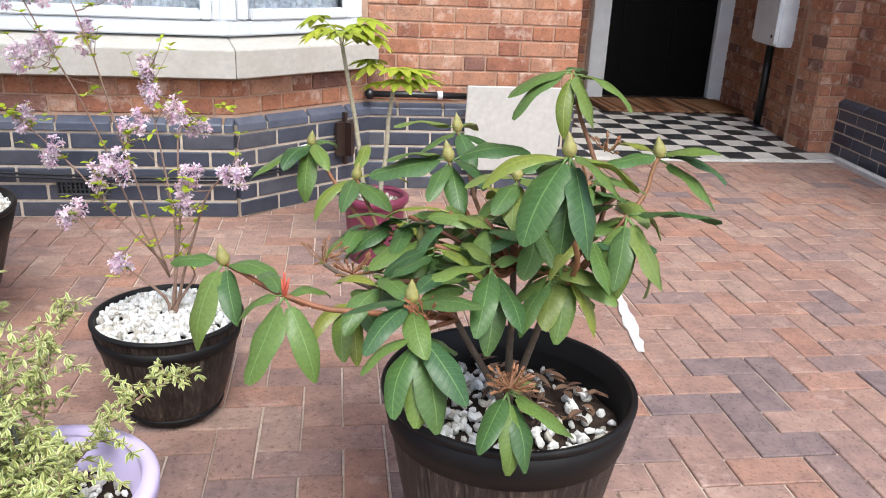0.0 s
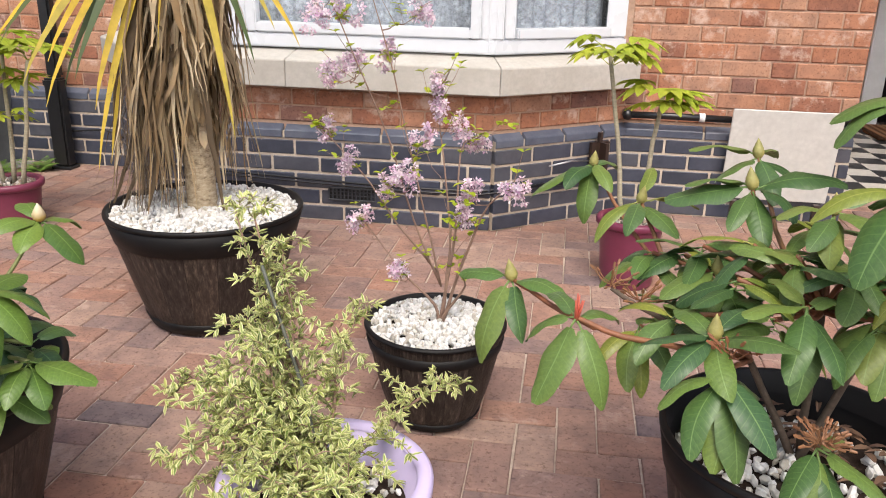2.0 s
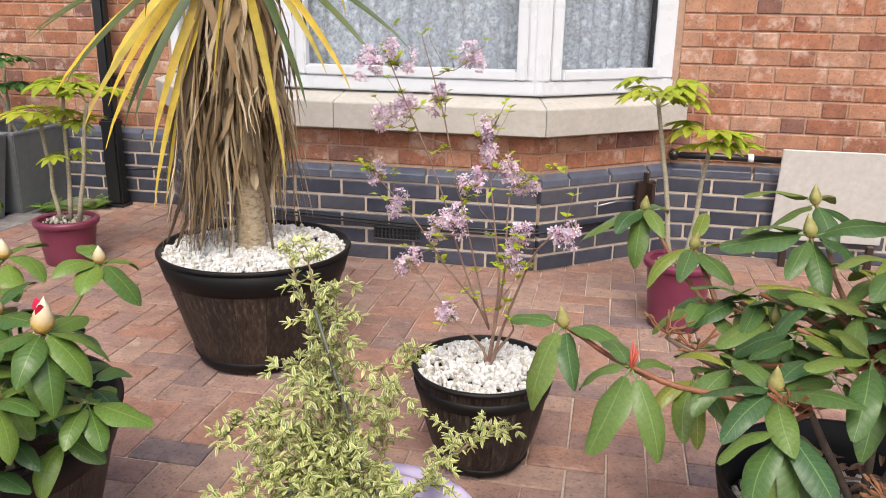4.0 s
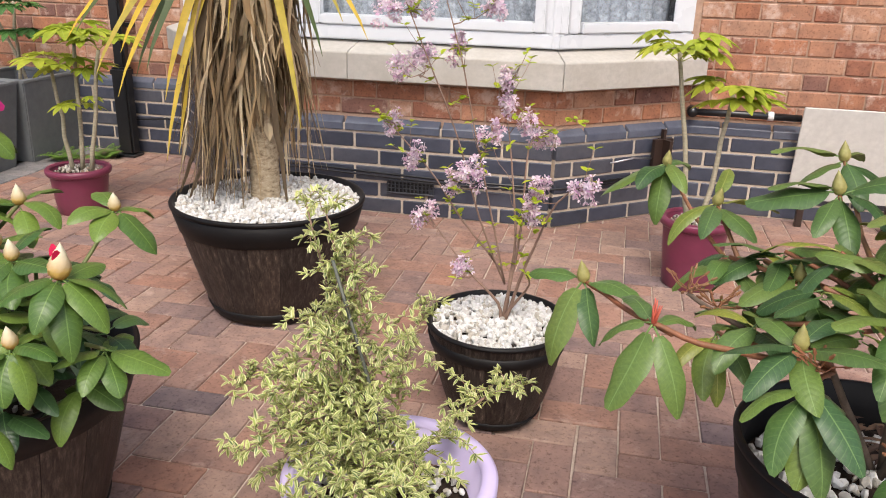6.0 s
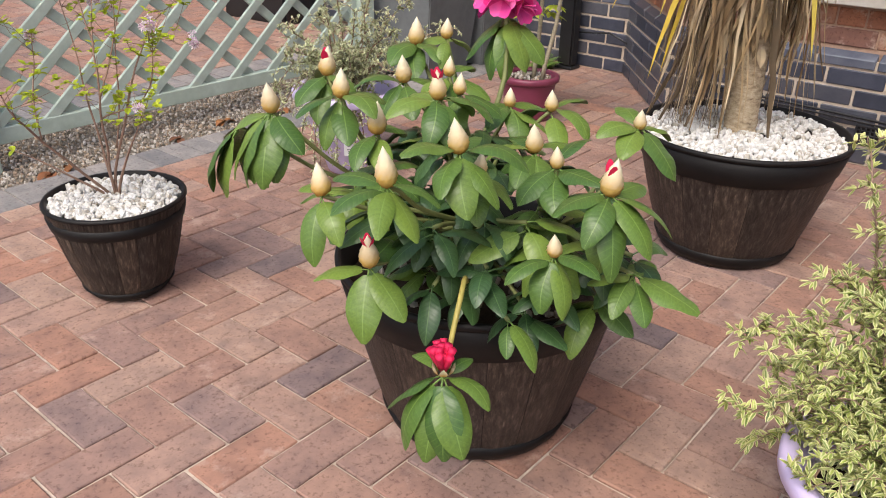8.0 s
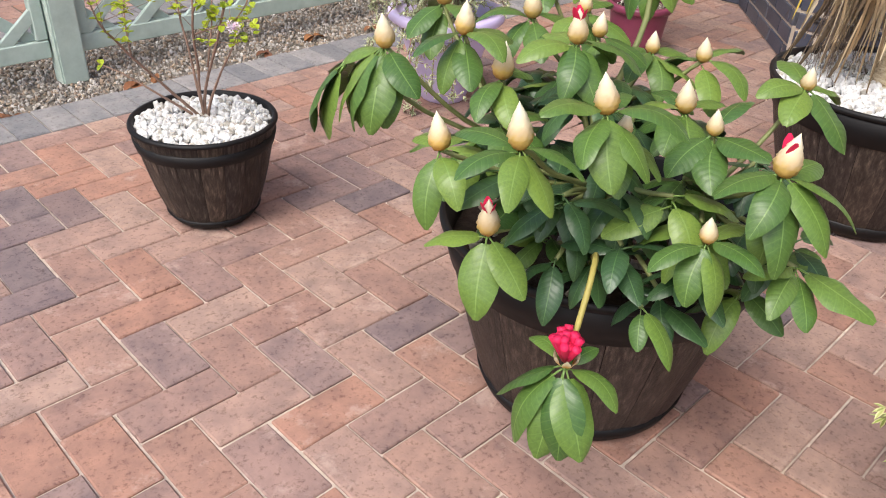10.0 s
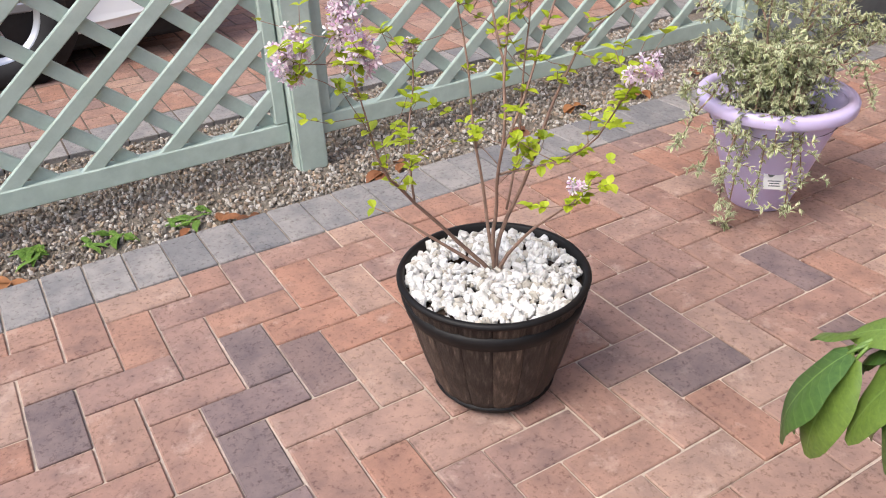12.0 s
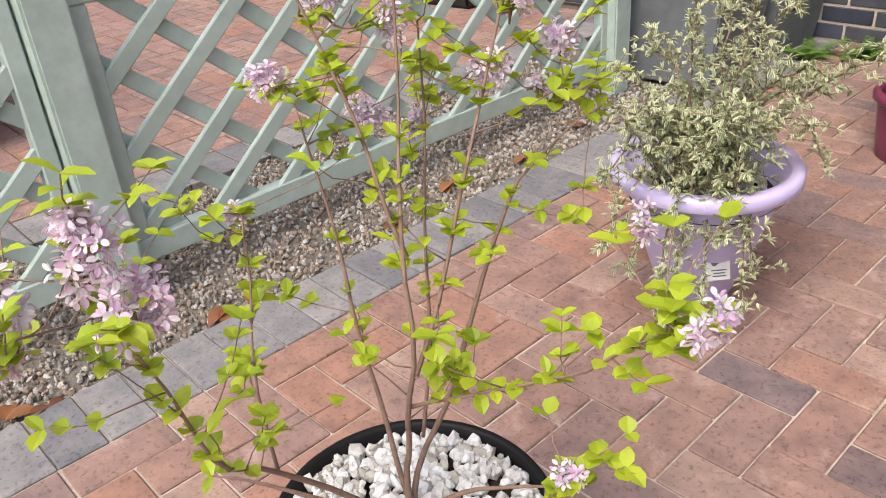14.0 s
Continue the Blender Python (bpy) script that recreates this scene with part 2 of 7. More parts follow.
def leaf_mat(name, cols, rough=0.4, rib=None, veins=True, island=False, edge=None, trans=0.12, spec=0.5):
    """A leaf: each one its own green, with a pale midrib, side veins and, where variegated, a cream margin."""
    m, nd, lk, b = mat_new(name, rough, spec)
    r = piece_random(nd, island)
    c = ramp(nd, lk, r, [(i / max(1, len(cols) - 1), p) for i, p in enumerate(cols)])
    blot = noise_tex(nd, lk, 25, 4)
    c = mix(nd, lk, 1.0, c, ramp(nd, lk, blot, [(0.3, (0.8, 0.82, 0.8)), (0.7, (1.15, 1.12, 1.0))]), "MULTIPLY")
    uv = nd.new("ShaderNodeTexCoord").outputs["UV"]
    sx = nd.new("ShaderNodeSeparateXYZ")
    lk.new(uv, sx.inputs[0])
    a = nd.new("ShaderNodeMath")
    a.operation = "ABSOLUTE"
    lk.new(sx.outputs[0], a.inputs[0])
    if edge:
        f = ramp(nd, lk, a.outputs[0], [(0.35, (0, 0, 0)), (0.7, (0.9, 0.9, 0.9))])
        c = mix(nd, lk, f, c, edge)
    if rib:
        f = ramp(nd, lk, a.outputs[0], [(0.02, (0.55, 0.55, 0.55)), (0.06, (0, 0, 0))])
        c = mix(nd, lk, f, c, rib)
    if veins:
        s = nd.new("ShaderNodeMath")
        s.operation = "MULTIPLY_ADD"
        s.inputs[1].default_value = -0.12
        lk.new(a.outputs[0], s.inputs[0])
        lk.new(sx.outputs[1], s.inputs[2])
        q = nd.new("ShaderNodeMath")
        q.operation = "MULTIPLY"
        q.inputs[1].default_value = 62.0
        lk.new(s.outputs[0], q.inputs[0])
        q2 = nd.new("ShaderNodeMath")
        q2.operation = "SINE"
        lk.new(q.outputs[0], q2.inputs[0])
        bump(nd, lk, b, q2.outputs[0], 0.10, 0.0010)
        if rib:
            c = mix(nd, lk, ramp(nd, lk, q2.outputs[0], [(0.86, (0, 0, 0)), (1.0, (0.14, 0.14, 0.14))]), c, rib)
    lk.new(c, b.inputs["Base Color"])
    if trans:
        t = nd.new("ShaderNodeBsdfTranslucent")
        lk.new(c, t.inputs[0])
        ms = nd.new("ShaderNodeMixShader")
        ms.inputs[0].default_value = trans
        lk.new(b.outputs[0], ms.inputs[1])
        lk.new(t.outputs[0], ms.inputs[2])
        lk.new(ms.outputs[0], nd["Material Output"].inputs[0])
    return m


M_RHO = leaf_mat("rhododendron_leaf", [(0.036, 0.080, 0.028), (0.072, 0.138, 0.038), (0.13, 0.19, 0.042), (0.042, 0.094, 0.040), (0.11, 0.175, 0.045), (0.16, 0.20, 0.05)], 0.38, (0.2, 0.31, 0.10), trans=0.08, spec=0.32)
# Shade inside the bush put into colour: a darker copy for inner leaves.
M_RHO_SHADE = leaf_mat("shaded_rhododendron_leaf", [(0.022, 0.055, 0.020), (0.038, 0.085, 0.028), (0.030, 0.070, 0.030), (0.055, 0.11, 0.032)], 0.36, (0.12, 0.21, 0.07), trans=0.05, spec=0.4)
M_RHO2 = leaf_mat("bright_rhododendron_leaf", [(0.045, 0.10, 0.024), (0.085, 0.155, 0.032), (0.15, 0.225, 0.042), (0.06, 0.12, 0.028), (0.11, 0.18, 0.034)], 0.36, (0.2, 0.31, 0.08), trans=0.06, spec=0.35)
M_RHO_YEL = leaf_mat("yellowing_leaf", [(0.15, 0.20, 0.03), (0.24, 0.25, 0.04), (0.12, 0.18, 0.03)], 0.4, (0.4, 0.4, 0.12))
M_LIME = leaf_mat("lime_green_leaf", [(0.27, 0.36, 0.014), (0.36, 0.45, 0.018), (0.43, 0.50, 0.03), (0.30, 0.40, 0.015)], 0.5, None, False, True, trans=0.3)
M_VARIEG = leaf_mat("cream_edged_leaf", [(0.24, 0.34, 0.06), (0.38, 0.45, 0.11), (0.09, 0.15, 0.035), (0.50, 0.53, 0.18), (0.17, 0.25, 0.05), (0.32, 0.40, 0.08)], 0.5, None, False, True, edge=(0.66, 0.64, 0.33), trans=0.15)
M_VARIEG_CREAM = leaf_mat("grey_cream_edged_leaf", [(0.20, 0.27, 0.09), (0.32, 0.38, 0.16), (0.085, 0.13, 0.045), (0.46, 0.49, 0.26), (0.15, 0.20, 0.07)], 0.5, None, False, True, edge=(0.66, 0.65, 0.44), trans=0.15)
M_FATSIA = leaf_mat("fresh_lobed_leaf", [(0.30, 0.37, 0.035), (0.38, 0.46, 0.05), (0.46, 0.50, 0.06), (0.24, 0.32, 0.035)], 0.45, (0.5, 0.52, 0.15), False, trans=0.35, spec=0.35)
M_FATSTEM = plain("pale_ringed_stem", (0.36, 0.32, 0.23), 0.85, 0.25, 50, 0.2, relief=0.5, dist=0.002, dirt=(0.22, 0.2, 0.13), stretch=(0.6, 0.6, 3))
M_FIG = leaf_mat("broad_green_leaf", [(0.05, 0.14, 0.035), (0.07, 0.18, 0.04)], 0.45, (0.2, 0.3, 0.1), True)
M_PALMGREEN = leaf_mat("sword_leaf_green", [(0.03, 0.06, 0.015), (0.06, 0.09, 0.02), (0.10, 0.12, 0.03)], 0.45, None, False, trans=0.1)
M_PALMYEL = leaf_mat("sword_leaf_yellow", [(0.62, 0.42, 0.03), (0.56, 0.40, 0.05), (0.45, 0.36, 0.06)], 0.45, None, False, trans=0.15)
M_PALMDEAD = leaf_mat("dead_sword_leaf", [(0.19, 0.125, 0.065), (0.42, 0.31, 0.19), (0.66, 0.55, 0.40), (0.27, 0.175, 0.09), (0.06, 0.04, 0.025), (0.50, 0.38, 0.24), (0.12, 0.08, 0.045), (0.36, 0.25, 0.14)], 0.7, None, False, True, trans=0.08, spec=0.3)
M_FROND = leaf_mat("fern_leaf", [(0.10, 0.2, 0.03), (0.16, 0.27, 0.05)], 0.5, None, False, True)
M_DEADLEAF = leaf_mat("fallen_brown_leaf", [(0.20, 0.075, 0.03), (0.30, 0.13, 0.05), (0.15, 0.06, 0.03)], 0.7, None, False, trans=0.05)
M_LILAC = leaf_mat("pale_lilac_petal", [(0.84, 0.75, 0.86), (0.89, 0.84, 0.90), (0.66, 0.42, 0.64), (0.80, 0.66, 0.81), (0.92, 0.89, 0.93)], 0.6, None, False, True, trans=0.4, spec=0.2)
M_LILAC_PINK = leaf_mat("mauve_lilac_petal", [(0.80, 0.65, 0.80), (0.86, 0.76, 0.86), (0.62, 0.38, 0.58), (0.90, 0.82, 0.90)], 0.6, None, False, True, trans=0.4, spec=0.2)
M_PINK = leaf_mat("magenta_petal", [(0.78, 0.05, 0.33), (0.85, 0.12, 0.45), (0.68, 0.02, 0.25), (0.88, 0.2, 0.52)], 0.5, None, False, True, trans=0.25, spec=0.2)
M_REDPETAL = leaf_mat("crimson_petal", [(0.62, 0.01, 0.06), (0.7, 0.03, 0.12)], 0.5, None, False, True, trans=0.15, spec=0.2)
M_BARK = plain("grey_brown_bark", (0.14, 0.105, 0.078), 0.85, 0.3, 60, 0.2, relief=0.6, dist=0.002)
M_REDSTEM = plain("red_green_stem", (0.24, 0.085, 0.04), 0.6, 0.3, 40, relief=0.2, dirt=(0.16, 0.13, 0.05))
M_GREENSTEM = plain("green_stem", (0.17, 0.19, 0.06), 0.6, 0.2, 40, relief=0.2)
M_YELSTEM = plain("yellow_green_stem", (0.36, 0.30, 0.07), 0.6, 0.2, 40, relief=0.2)
M_NEWSHOOT = plain("coral_red_shoot", (0.50, 0.10, 0.06), 0.5, 0.2, 40, relief=0.2)
M_BARKCHIP = leaf_mat("bark_litter", [(0.07, 0.035, 0.022), (0.14, 0.075, 0.045), (0.20, 0.12, 0.075), (0.05, 0.028, 0.02)], 0.8, None, False, True, trans=0.0)
M_TWIG = plain("purple_brown_twig", (0.26, 0.165, 0.12), 0.8, 0.25, 60, relief=0.3)


def trunk_mat():
    m, nd, lk, b = mat_new("cordyline_trunk", 0.9, 0.2)
    f = noise_tex(nd, lk, 45, 6, 0.7, stretch=(1, 1, 2.2))
    c = ramp(nd, lk, f, [(0.3, (0.15, 0.105, 0.065)), (0.5, (0.44, 0.35, 0.235)), (0.72, (0.60, 0.52, 0.39))])
    lk.new(c, b.inputs["Base Color"])
    bump(nd, lk, b, f, 0.9, 0.006)
    return m


M_TRUNK = trunk_mat()


def bud_mat():
    """A flower bud: scales from amber at the base to cream at the tip."""
    m, nd, lk, b = mat_new("bud_scale", 0.5, 0.4)
    tc = nd.new("ShaderNodeTexCoord")
    sx = nd.new("ShaderNodeSeparateXYZ")
    lk.new(tc.outputs["UV"], sx.inputs[0])
    f = noise_tex(nd, lk, 60, 3)
    a = nd.new("ShaderNodeMath")
    a.operation = "MULTIPLY_ADD"
    a.inputs[1].default_value = 0.35
    lk.new(f, a.inputs[0])
    lk.new(sx.outputs[1], a.inputs[2])
    c = ramp(nd, lk, a.outputs[0], [(0.22, (0.36, 0.17, 0.03)), (0.42, (0.55, 0.36, 0.10)), (0.55, (0.52, 0.38, 0.20)), (0.72, (0.60, 0.49, 0.30)), (1.1, (0.66, 0.60, 0.43))])
    lk.new(c, b.inputs["Base Color"])
    return m


M_BUD = bud_mat()
M_GREENBUD = plain("green_bud", (0.30, 0.29, 0.09), 0.55, 0.3, 60, relief=0.3, dirt=(0.34, 0.22, 0.07))


def glass_mat():
    m, nd, lk, b = mat_new("window_glass", 0.02, 0.5)
    b.inputs["Transmission Weight"].default_value = 1.0
    b.inputs["IOR"].default_value = 1.45
    b.inputs["Base Color"].default_value = (0.92, 0.96, 0.98, 1)
    return m


M_GLASS = glass_mat()


def lace_mat():
    m, nd, lk, b = mat_new("lace_curtain", 0.9, 0.1)
    n1 = nd.new("ShaderNodeTexVoronoi")
    n1.inputs["Scale"].default_value = 26
    tc = nd.new("ShaderNodeTexCoord")
    lk.new(tc.outputs["Object"], n1.inputs["Vector"])
    n2 = noise_tex(nd, lk, 70, 4)
    c = ramp(nd, lk, n1.outputs["Distance"], [(0.25, (0.66, 0.69, 0.76)), (0.5, (0.40, 0.43, 0.50))])
    c = mix(nd, lk, 0.35, c, ramp(nd, lk, n2, [(0.4, (0.45, 0.47, 0.5)), (0.6, (0.85, 0.86, 0.88))]))
    lk.new(c, b.inputs["Base Color"])
    tr = nd.new("ShaderNodeBsdfTransparent")
    ms = nd.new("ShaderNodeMixShader")
    f = ramp(nd, lk, n2, [(0.40, (0.05, 0.05, 0.05)), (0.62, (0.55, 0.55, 0.55))])
    lk.new(f, ms.inputs[0])
    lk.new(b.outputs[0], ms.inputs[1])
    lk.new(tr.outputs[0], ms.inputs[2])
    lk.new(ms.outputs[0], nd["Material Output"].inputs[0])
    return m


M_LACE = lace_mat()


def mat_stripes():
    m, nd, lk, b = mat_new("striped_coir", 0.95, 0.1)
    f = noise_tex(nd, lk, 9, 2, 0.5, stretch=(1, 0.05, 1))
    g = noise_tex(nd, lk, 200, 3)
    c = ramp(nd, lk, f, [(0.36, (0.05, 0.025, 0.015)), (0.45, (0.22, 0.10, 0.05)), (0.55, (0.30, 0.18, 0.10)), (0.64, (0.09, 0.04, 0.025))])
    lk.new(c, b.inputs["Base Color"])
    bump(nd, lk, b, g, 1.0, 0.004)
    return m


M_MAT = mat_stripes()


# ---- mesh helpers ----
class Geo:
    """Collects vertices, faces and a leaf coordinate for each vertex."""

    def __init__(self):
        self.v, self.f, self.uv = [], [], []

    def add(self, verts, faces, uvs=None):
        o = len(self.v)
        self.v += [tuple(p) for p in verts]
        self.f += [tuple(i + o for i in q) for q in faces]
        self.uv += uvs if uvs else [(0.0, 0.0)] * len(verts)

    def mesh(self, name, mat, smooth=False):
        me = bpy.data.meshes.new(name)
        me.from_pydata(self.v, [], self.f)
        lay = me.uv_layers.new()
        idx = np.zeros(len(me.loops), dtype=np.int32)
        me.loops.foreach_get("vertex_index", idx)
        lay.data.foreach_set("uv", np.array(self.uv, dtype=np.float32)[idx].ravel())
        me.materials.append(mat)
        if smooth:
            me.polygons.foreach_set("use_smooth", [True] * len(me.polygons))
        return me


def child(name, me, parent, m=None, label="", kind=""):
    ob = new(name, me)
    ob.parent = parent
    if m is not None:
        ob.matrix_basis = m
    return tagged(ob, label, kind=kind)


def thing(name, label, category, m=None, group="", kind=""):
    ob = new(name)
    if m is not None:
        ob.matrix_basis = m
    return tagged(ob, label, category, group, kind)


def box_mesh(name, sx, sy, sz, mat, bevel=0.004, seg=1, origin=(0, 0, 0)):
    """A bevelled block: centred on x and y, standing on z = 0, shifted by origin."""
    bm = bmesh.new()
    bmesh.ops.create_cube(bm, size=1)
    bmesh.ops.scale(bm, vec=(sx, sy, sz), verts=bm.verts)
    bmesh.ops.translate(bm, vec=(origin[0], origin[1], origin[2] + sz / 2), verts=bm.verts)
    if bevel:
        bmesh.ops.bevel(bm, geom=bm.edges[:], offset=bevel, segments=seg, affect="EDGES")
    me = bpy.data.meshes.new(name)
    bm.to_mesh(me)
    bm.free()
    me.materials.append(mat)
    return me


def lathe(name, prof, mat, n=48, smooth=True, wob=0.0):
    """A surface of revolution; prof: (radius, z) from inside to outside."""
    g = Geo()
    v, f = [], []
    for r, z in prof:
        for i in range(n):
            a = 2 * math.pi * i / n
            rr = r * (1 + wob * math.sin(3 * a))
            v.append((rr * math.cos(a), rr * math.sin(a), z))
    for j in range(len(prof) - 1):
        for i in range(n):
            k = (i + 1) % n
            f.append((j * n + i, j * n + k, (j + 1) * n + k, (j + 1) * n + i))
    g.add(v, f)
    me = g.mesh(name, mat, smooth)
    return me


def tube(geo, pts, r0, r1, n=6):
    """A tapered tube along points, with a closed tip."""
    pts = [Vector(p) for p in pts]
    rings, m = [], len(pts)
    ref = Vector((0.3, 0.9, 0.2))
    for i, p in enumerate(pts):
        d = (pts[min(i + 1, m - 1)] - pts[max(i - 1, 0)]).normalized()
        s = d.cross(ref).normalized()
        u = s.cross(d)
        r = r0 + (r1 - r0) * i / (m - 1)
        rings += [p + r * (math.cos(2 * math.pi * k / n) * s + math.sin(2 * math.pi * k / n) * u) for k in range(n)]
    faces = [(i * n + k, i * n + (k + 1) % n, (i + 1) * n + (k + 1) % n, (i + 1) * n + k) for i in range(m - 1) for k in range(n)]
    faces.append(tuple(range((m - 1) * n, m * n)))
    faces.append(tuple(reversed(range(n))))
    geo.add(rings, faces)


def bend(a, b, sag=0.0, wig=0.0, n=5, rng=random):
    """Points from a to b along an uneven arc that sags by sag."""
    a, b = Vector(a), Vector(b)
    out = []
    for i in range(n + 1):
        t = i / n
        p = a.lerp(b, t)
        p.z -= sag * 4 * t * (1 - t)
        if 0 < i < n:
            p += Vector((rng.uniform(-1, 1), rng.uniform(-1, 1), rng.uniform(-1, 1))) * wig
        out.append(p)
    return out


def blade(geo, base, way, up, length, width, droop=0.3, fold=0.15, segs=6, shape="leaf", twist=0.0):
    """A leaf blade from base along way, bending down on its way, folded along the midrib."""
    base, d = Vector(base), Vector(way).normalized()
    s = d.cross(Vector(up))
    if s.length < 1e-3:
        s = Vector((1, 0, 0))
    s.normalize()
    p, v, uv = base.copy(), [], []
    step = length / segs
    for i in range(segs + 1):
        t = i / segs
        if shape == "leaf":
            w = width * 0.5 * max(0.03, math.sin(math.pi * min(1, t * 0.93 + 0.05)) ** 0.75)
        elif shape == "sword":
            w = width * 0.5 * min(1, 0.55 + t * 2) * max(0.02, 1 - t ** 3)
        else:
            w = width * 0.5 * max(0.05, math.sin(math.pi * (t * 0.95 + 0.03)) ** 0.5)
        ss = Matrix.Rotation(twist * t, 3, d) @ s
        n = ss.cross(d).normalized()
        v += [p - ss * w + n * w * fold, p, p + ss * w + n * w * fold]
        uv += [(-1.0, t), (0.0, t), (1.0, t)]
        d = (d + Vector((0, 0, -droop / segs))).normalized()
        p = p + d * step
    f = []
    for i in range(segs):
        a = i * 3
        f += [(a, a + 1, a + 4, a + 3), (a + 1, a + 2, a + 5, a + 4)]
    geo.add(v, f, uv)


def aim(p, way, spin=0.0, scale=1.0):
    """A pose at p whose x axis points along way, with z as near up as it goes."""
    x = Vector(way).normalized()
    y = Vector((0, 0, 1)).cross(x)
    y = y.normalized() if y.length > 1e-3 else Vector((0, 1, 0))
    z = x.cross(y)
    m = Matrix((x, y, z)).transposed().to_4x4()
    return Matrix.Translation(p) @ m @ Matrix.Rotation(spin, 4, "X") @ Matrix.Scale(scale, 4)


ICO = None


def pebble(geo, p, r, rng):
    """A rough chip of stone."""
    global ICO
    if ICO is None:
        bm = bmesh.new()
        bmesh.ops.create_icosphere(bm, subdivisions=1, radius=1)
        bm.verts.index_update()
        ICO = ([v.co.copy() for v in bm.verts], [tuple(q.index for q in f.verts) for f in bm.faces])
        bm.free()
    e = Euler((rng.uniform(0, 6), rng.uniform(0, 6), rng.uniform(0, 6))).to_matrix()
    sx = Vector((r * rng.uniform(0.8, 1.35), r * rng.uniform(0.7, 1.0), r * rng.uniform(0.45, 0.8)))
    vs = []
    for c in ICO[0]:
        q = Vector((c.x * sx.x, c.y * sx.y, c.z * sx.z)) * rng.uniform(0.78, 1.15)
        vs.append(Vector(p) + e @ q)
    geo.add(vs, ICO[1])


# ---- structure: ground ----
U = 0.1025                    # paver module
WALL_R, WALL_L, BAY = 4.86, 5.10, 4.385
EDGE = -32 * U                # where the herringbone meets the grey border


def sheet(name, x0, x1, y0, y1, z, mat, label, category):
    me = bpy.data.meshes.new(name)
    me.from_pydata([(x0, y0, z), (x1, y0, z), (x1, y1, z), (x0, y1, z)], [], [(0, 1, 2, 3)])
    me.materials.append(mat)
    return tagged(new(name, me), label, category, kind="structure")


ground = sheet("ground", -400, 400, -400, 400, -0.06, M_EARTH, "bare earth ground under and beyond the gardens", "ground")
bed = sheet("pavement", EDGE + 0.002, 3.09, -3.0, 5.52, -0.006, M_JOINT, "red herringbone clay block paving with sandy joints", "paving")
border = sheet("border", EDGE - 0.207, EDGE + 0.001, -4.0, 5.09, -0.0065, M_JOINT, "edging row of grey concrete blocks along the gravel strip", "paving")
strip = sheet("gravel_strip", -4.3, EDGE - 0.207, -4.0, 5.09, -0.03, M_EARTH, "strip of mixed grey gravel under the trellis fence", "gravel")
drive = sheet("drive", -9.0, -4.3, -4.0, 5.06, -0.012, M_JOINT_DARK, "neighbouring driveway of red clay blocks", "paving")

# ---- structure: walls ----
ALONG_X = ((1, 0), (0, -1))


def wall_core(name, a, b, z0, z1, depth, mat, label):
    """A solid wall from a to b (plan), its face on the right-hand side of that line."""
    a, b = Vector((*a, 0)), Vector((*b, 0))
    d = (b - a).normalized()
    n = Vector((-d.y, d.x, 0))
    q = [a, b, b + n * depth, a + n * depth]
    me = bpy.data.meshes.new(name)
    me.from_pydata([(p.x, p.y, z0) for p in q] + [(p.x, p.y, z1) for p in q], [],
                   [(3, 2, 1, 0), (4, 5, 6, 7), (0, 1, 5, 4), (1, 2, 6, 5), (2, 3, 7, 6), (3, 0, 4, 7)])
    me.materials.append(mat)
    return tagged(new(name, me), label, "wall", kind="structure")


BRICK_CACHE = {}


def brick_mesh(l, h, mat, cap=False, d=0.06):
    key = (round(l, 3), round(h, 3), mat.name, cap)
    if key not in BRICK_CACHE:
        if cap:
            # plinth brick: upright lower half, sloped upper half, softened arrises
            sec = [(0.003, 0), (0, 0.003), (0, 0.032), (0.003, 0.037), (0.042, h - 0.002), (0.047, h), (d + 0.02, h), (d + 0.02, 0)]
            n, g = len(sec), Geo()
            vs = []
            for x, k in ((-l / 2, 0.003), (-l / 2 + 0.003, 0), (l / 2 - 0.003, 0), (l / 2, 0.003)):
                vs += [(x, min(y + k, d + 0.02), max(0.0, z - k)) for y, z in sec]
            fs = [(r * n + i, (r + 1) * n + i, (r + 1) * n + (i + 1) % n, r * n + (i + 1) % n) for r in range(3) for i in range(n)]
            g.add(vs, fs + [tuple(range(n)), tuple(range(4 * n - 1, 3 * n - 1, -1))])
            me = g.mesh("brick", mat)
            bm = bmesh.new()
            bm.from_mesh(me)
            bmesh.ops.recalc_face_normals(bm, faces=bm.faces)
            bm.to_mesh(me)
            bm.free()
        else:
            me = box_mesh("brick", l, d, h, mat, 0.004, origin=(0, d / 2, 0))
        BRICK_CACHE[key] = me
    return BRICK_CACHE[key]


def course(parent, a, b, z, h, mat, bond, shift, proud=0.006, cap=False, joined=None, far_mat=None):
    """One course of bricks along a line in plan, either as pieces or joined into a Geo."""
    a, b = Vector((*a, 0)), Vector((*b, 0))
    d = (b - a).normalized()
    n = Vector((d.y, -d.x, 0))
    L = (b - a).length
    sizes = {"flemish": [0.215, 0.1025], "stretcher": [0.215], "cap": [0.215]}[bond]
    pos = -shift
    i = 0
    rot = math.atan2(d.y, d.x)
    while pos < L:
        s = sizes[i % len(sizes)]
        s0, s1 = max(0.0, pos), min(L, pos + s)
        if s1 - s0 > 0.03:
            c = a + d * ((s0 + s1) / 2) + n * (proud + random.uniform(-0.0015, 0.0015))
            m = Matrix.Translation((c.x, c.y, z)) @ Matrix.Rotation(rot + random.uniform(-0.004, 0.004), 4, "Z")
            me = brick_mesh(s1 - s0, h, mat, cap)
            if joined is None:
                child("brick", me, parent, m)
            else:
                joined.add([m @ v.co for v in me.vertices], [tuple(p.vertices) for p in me.polygons])
        pos += s + (0.0075 if mat == M_RED else 0.011)
        i += 1


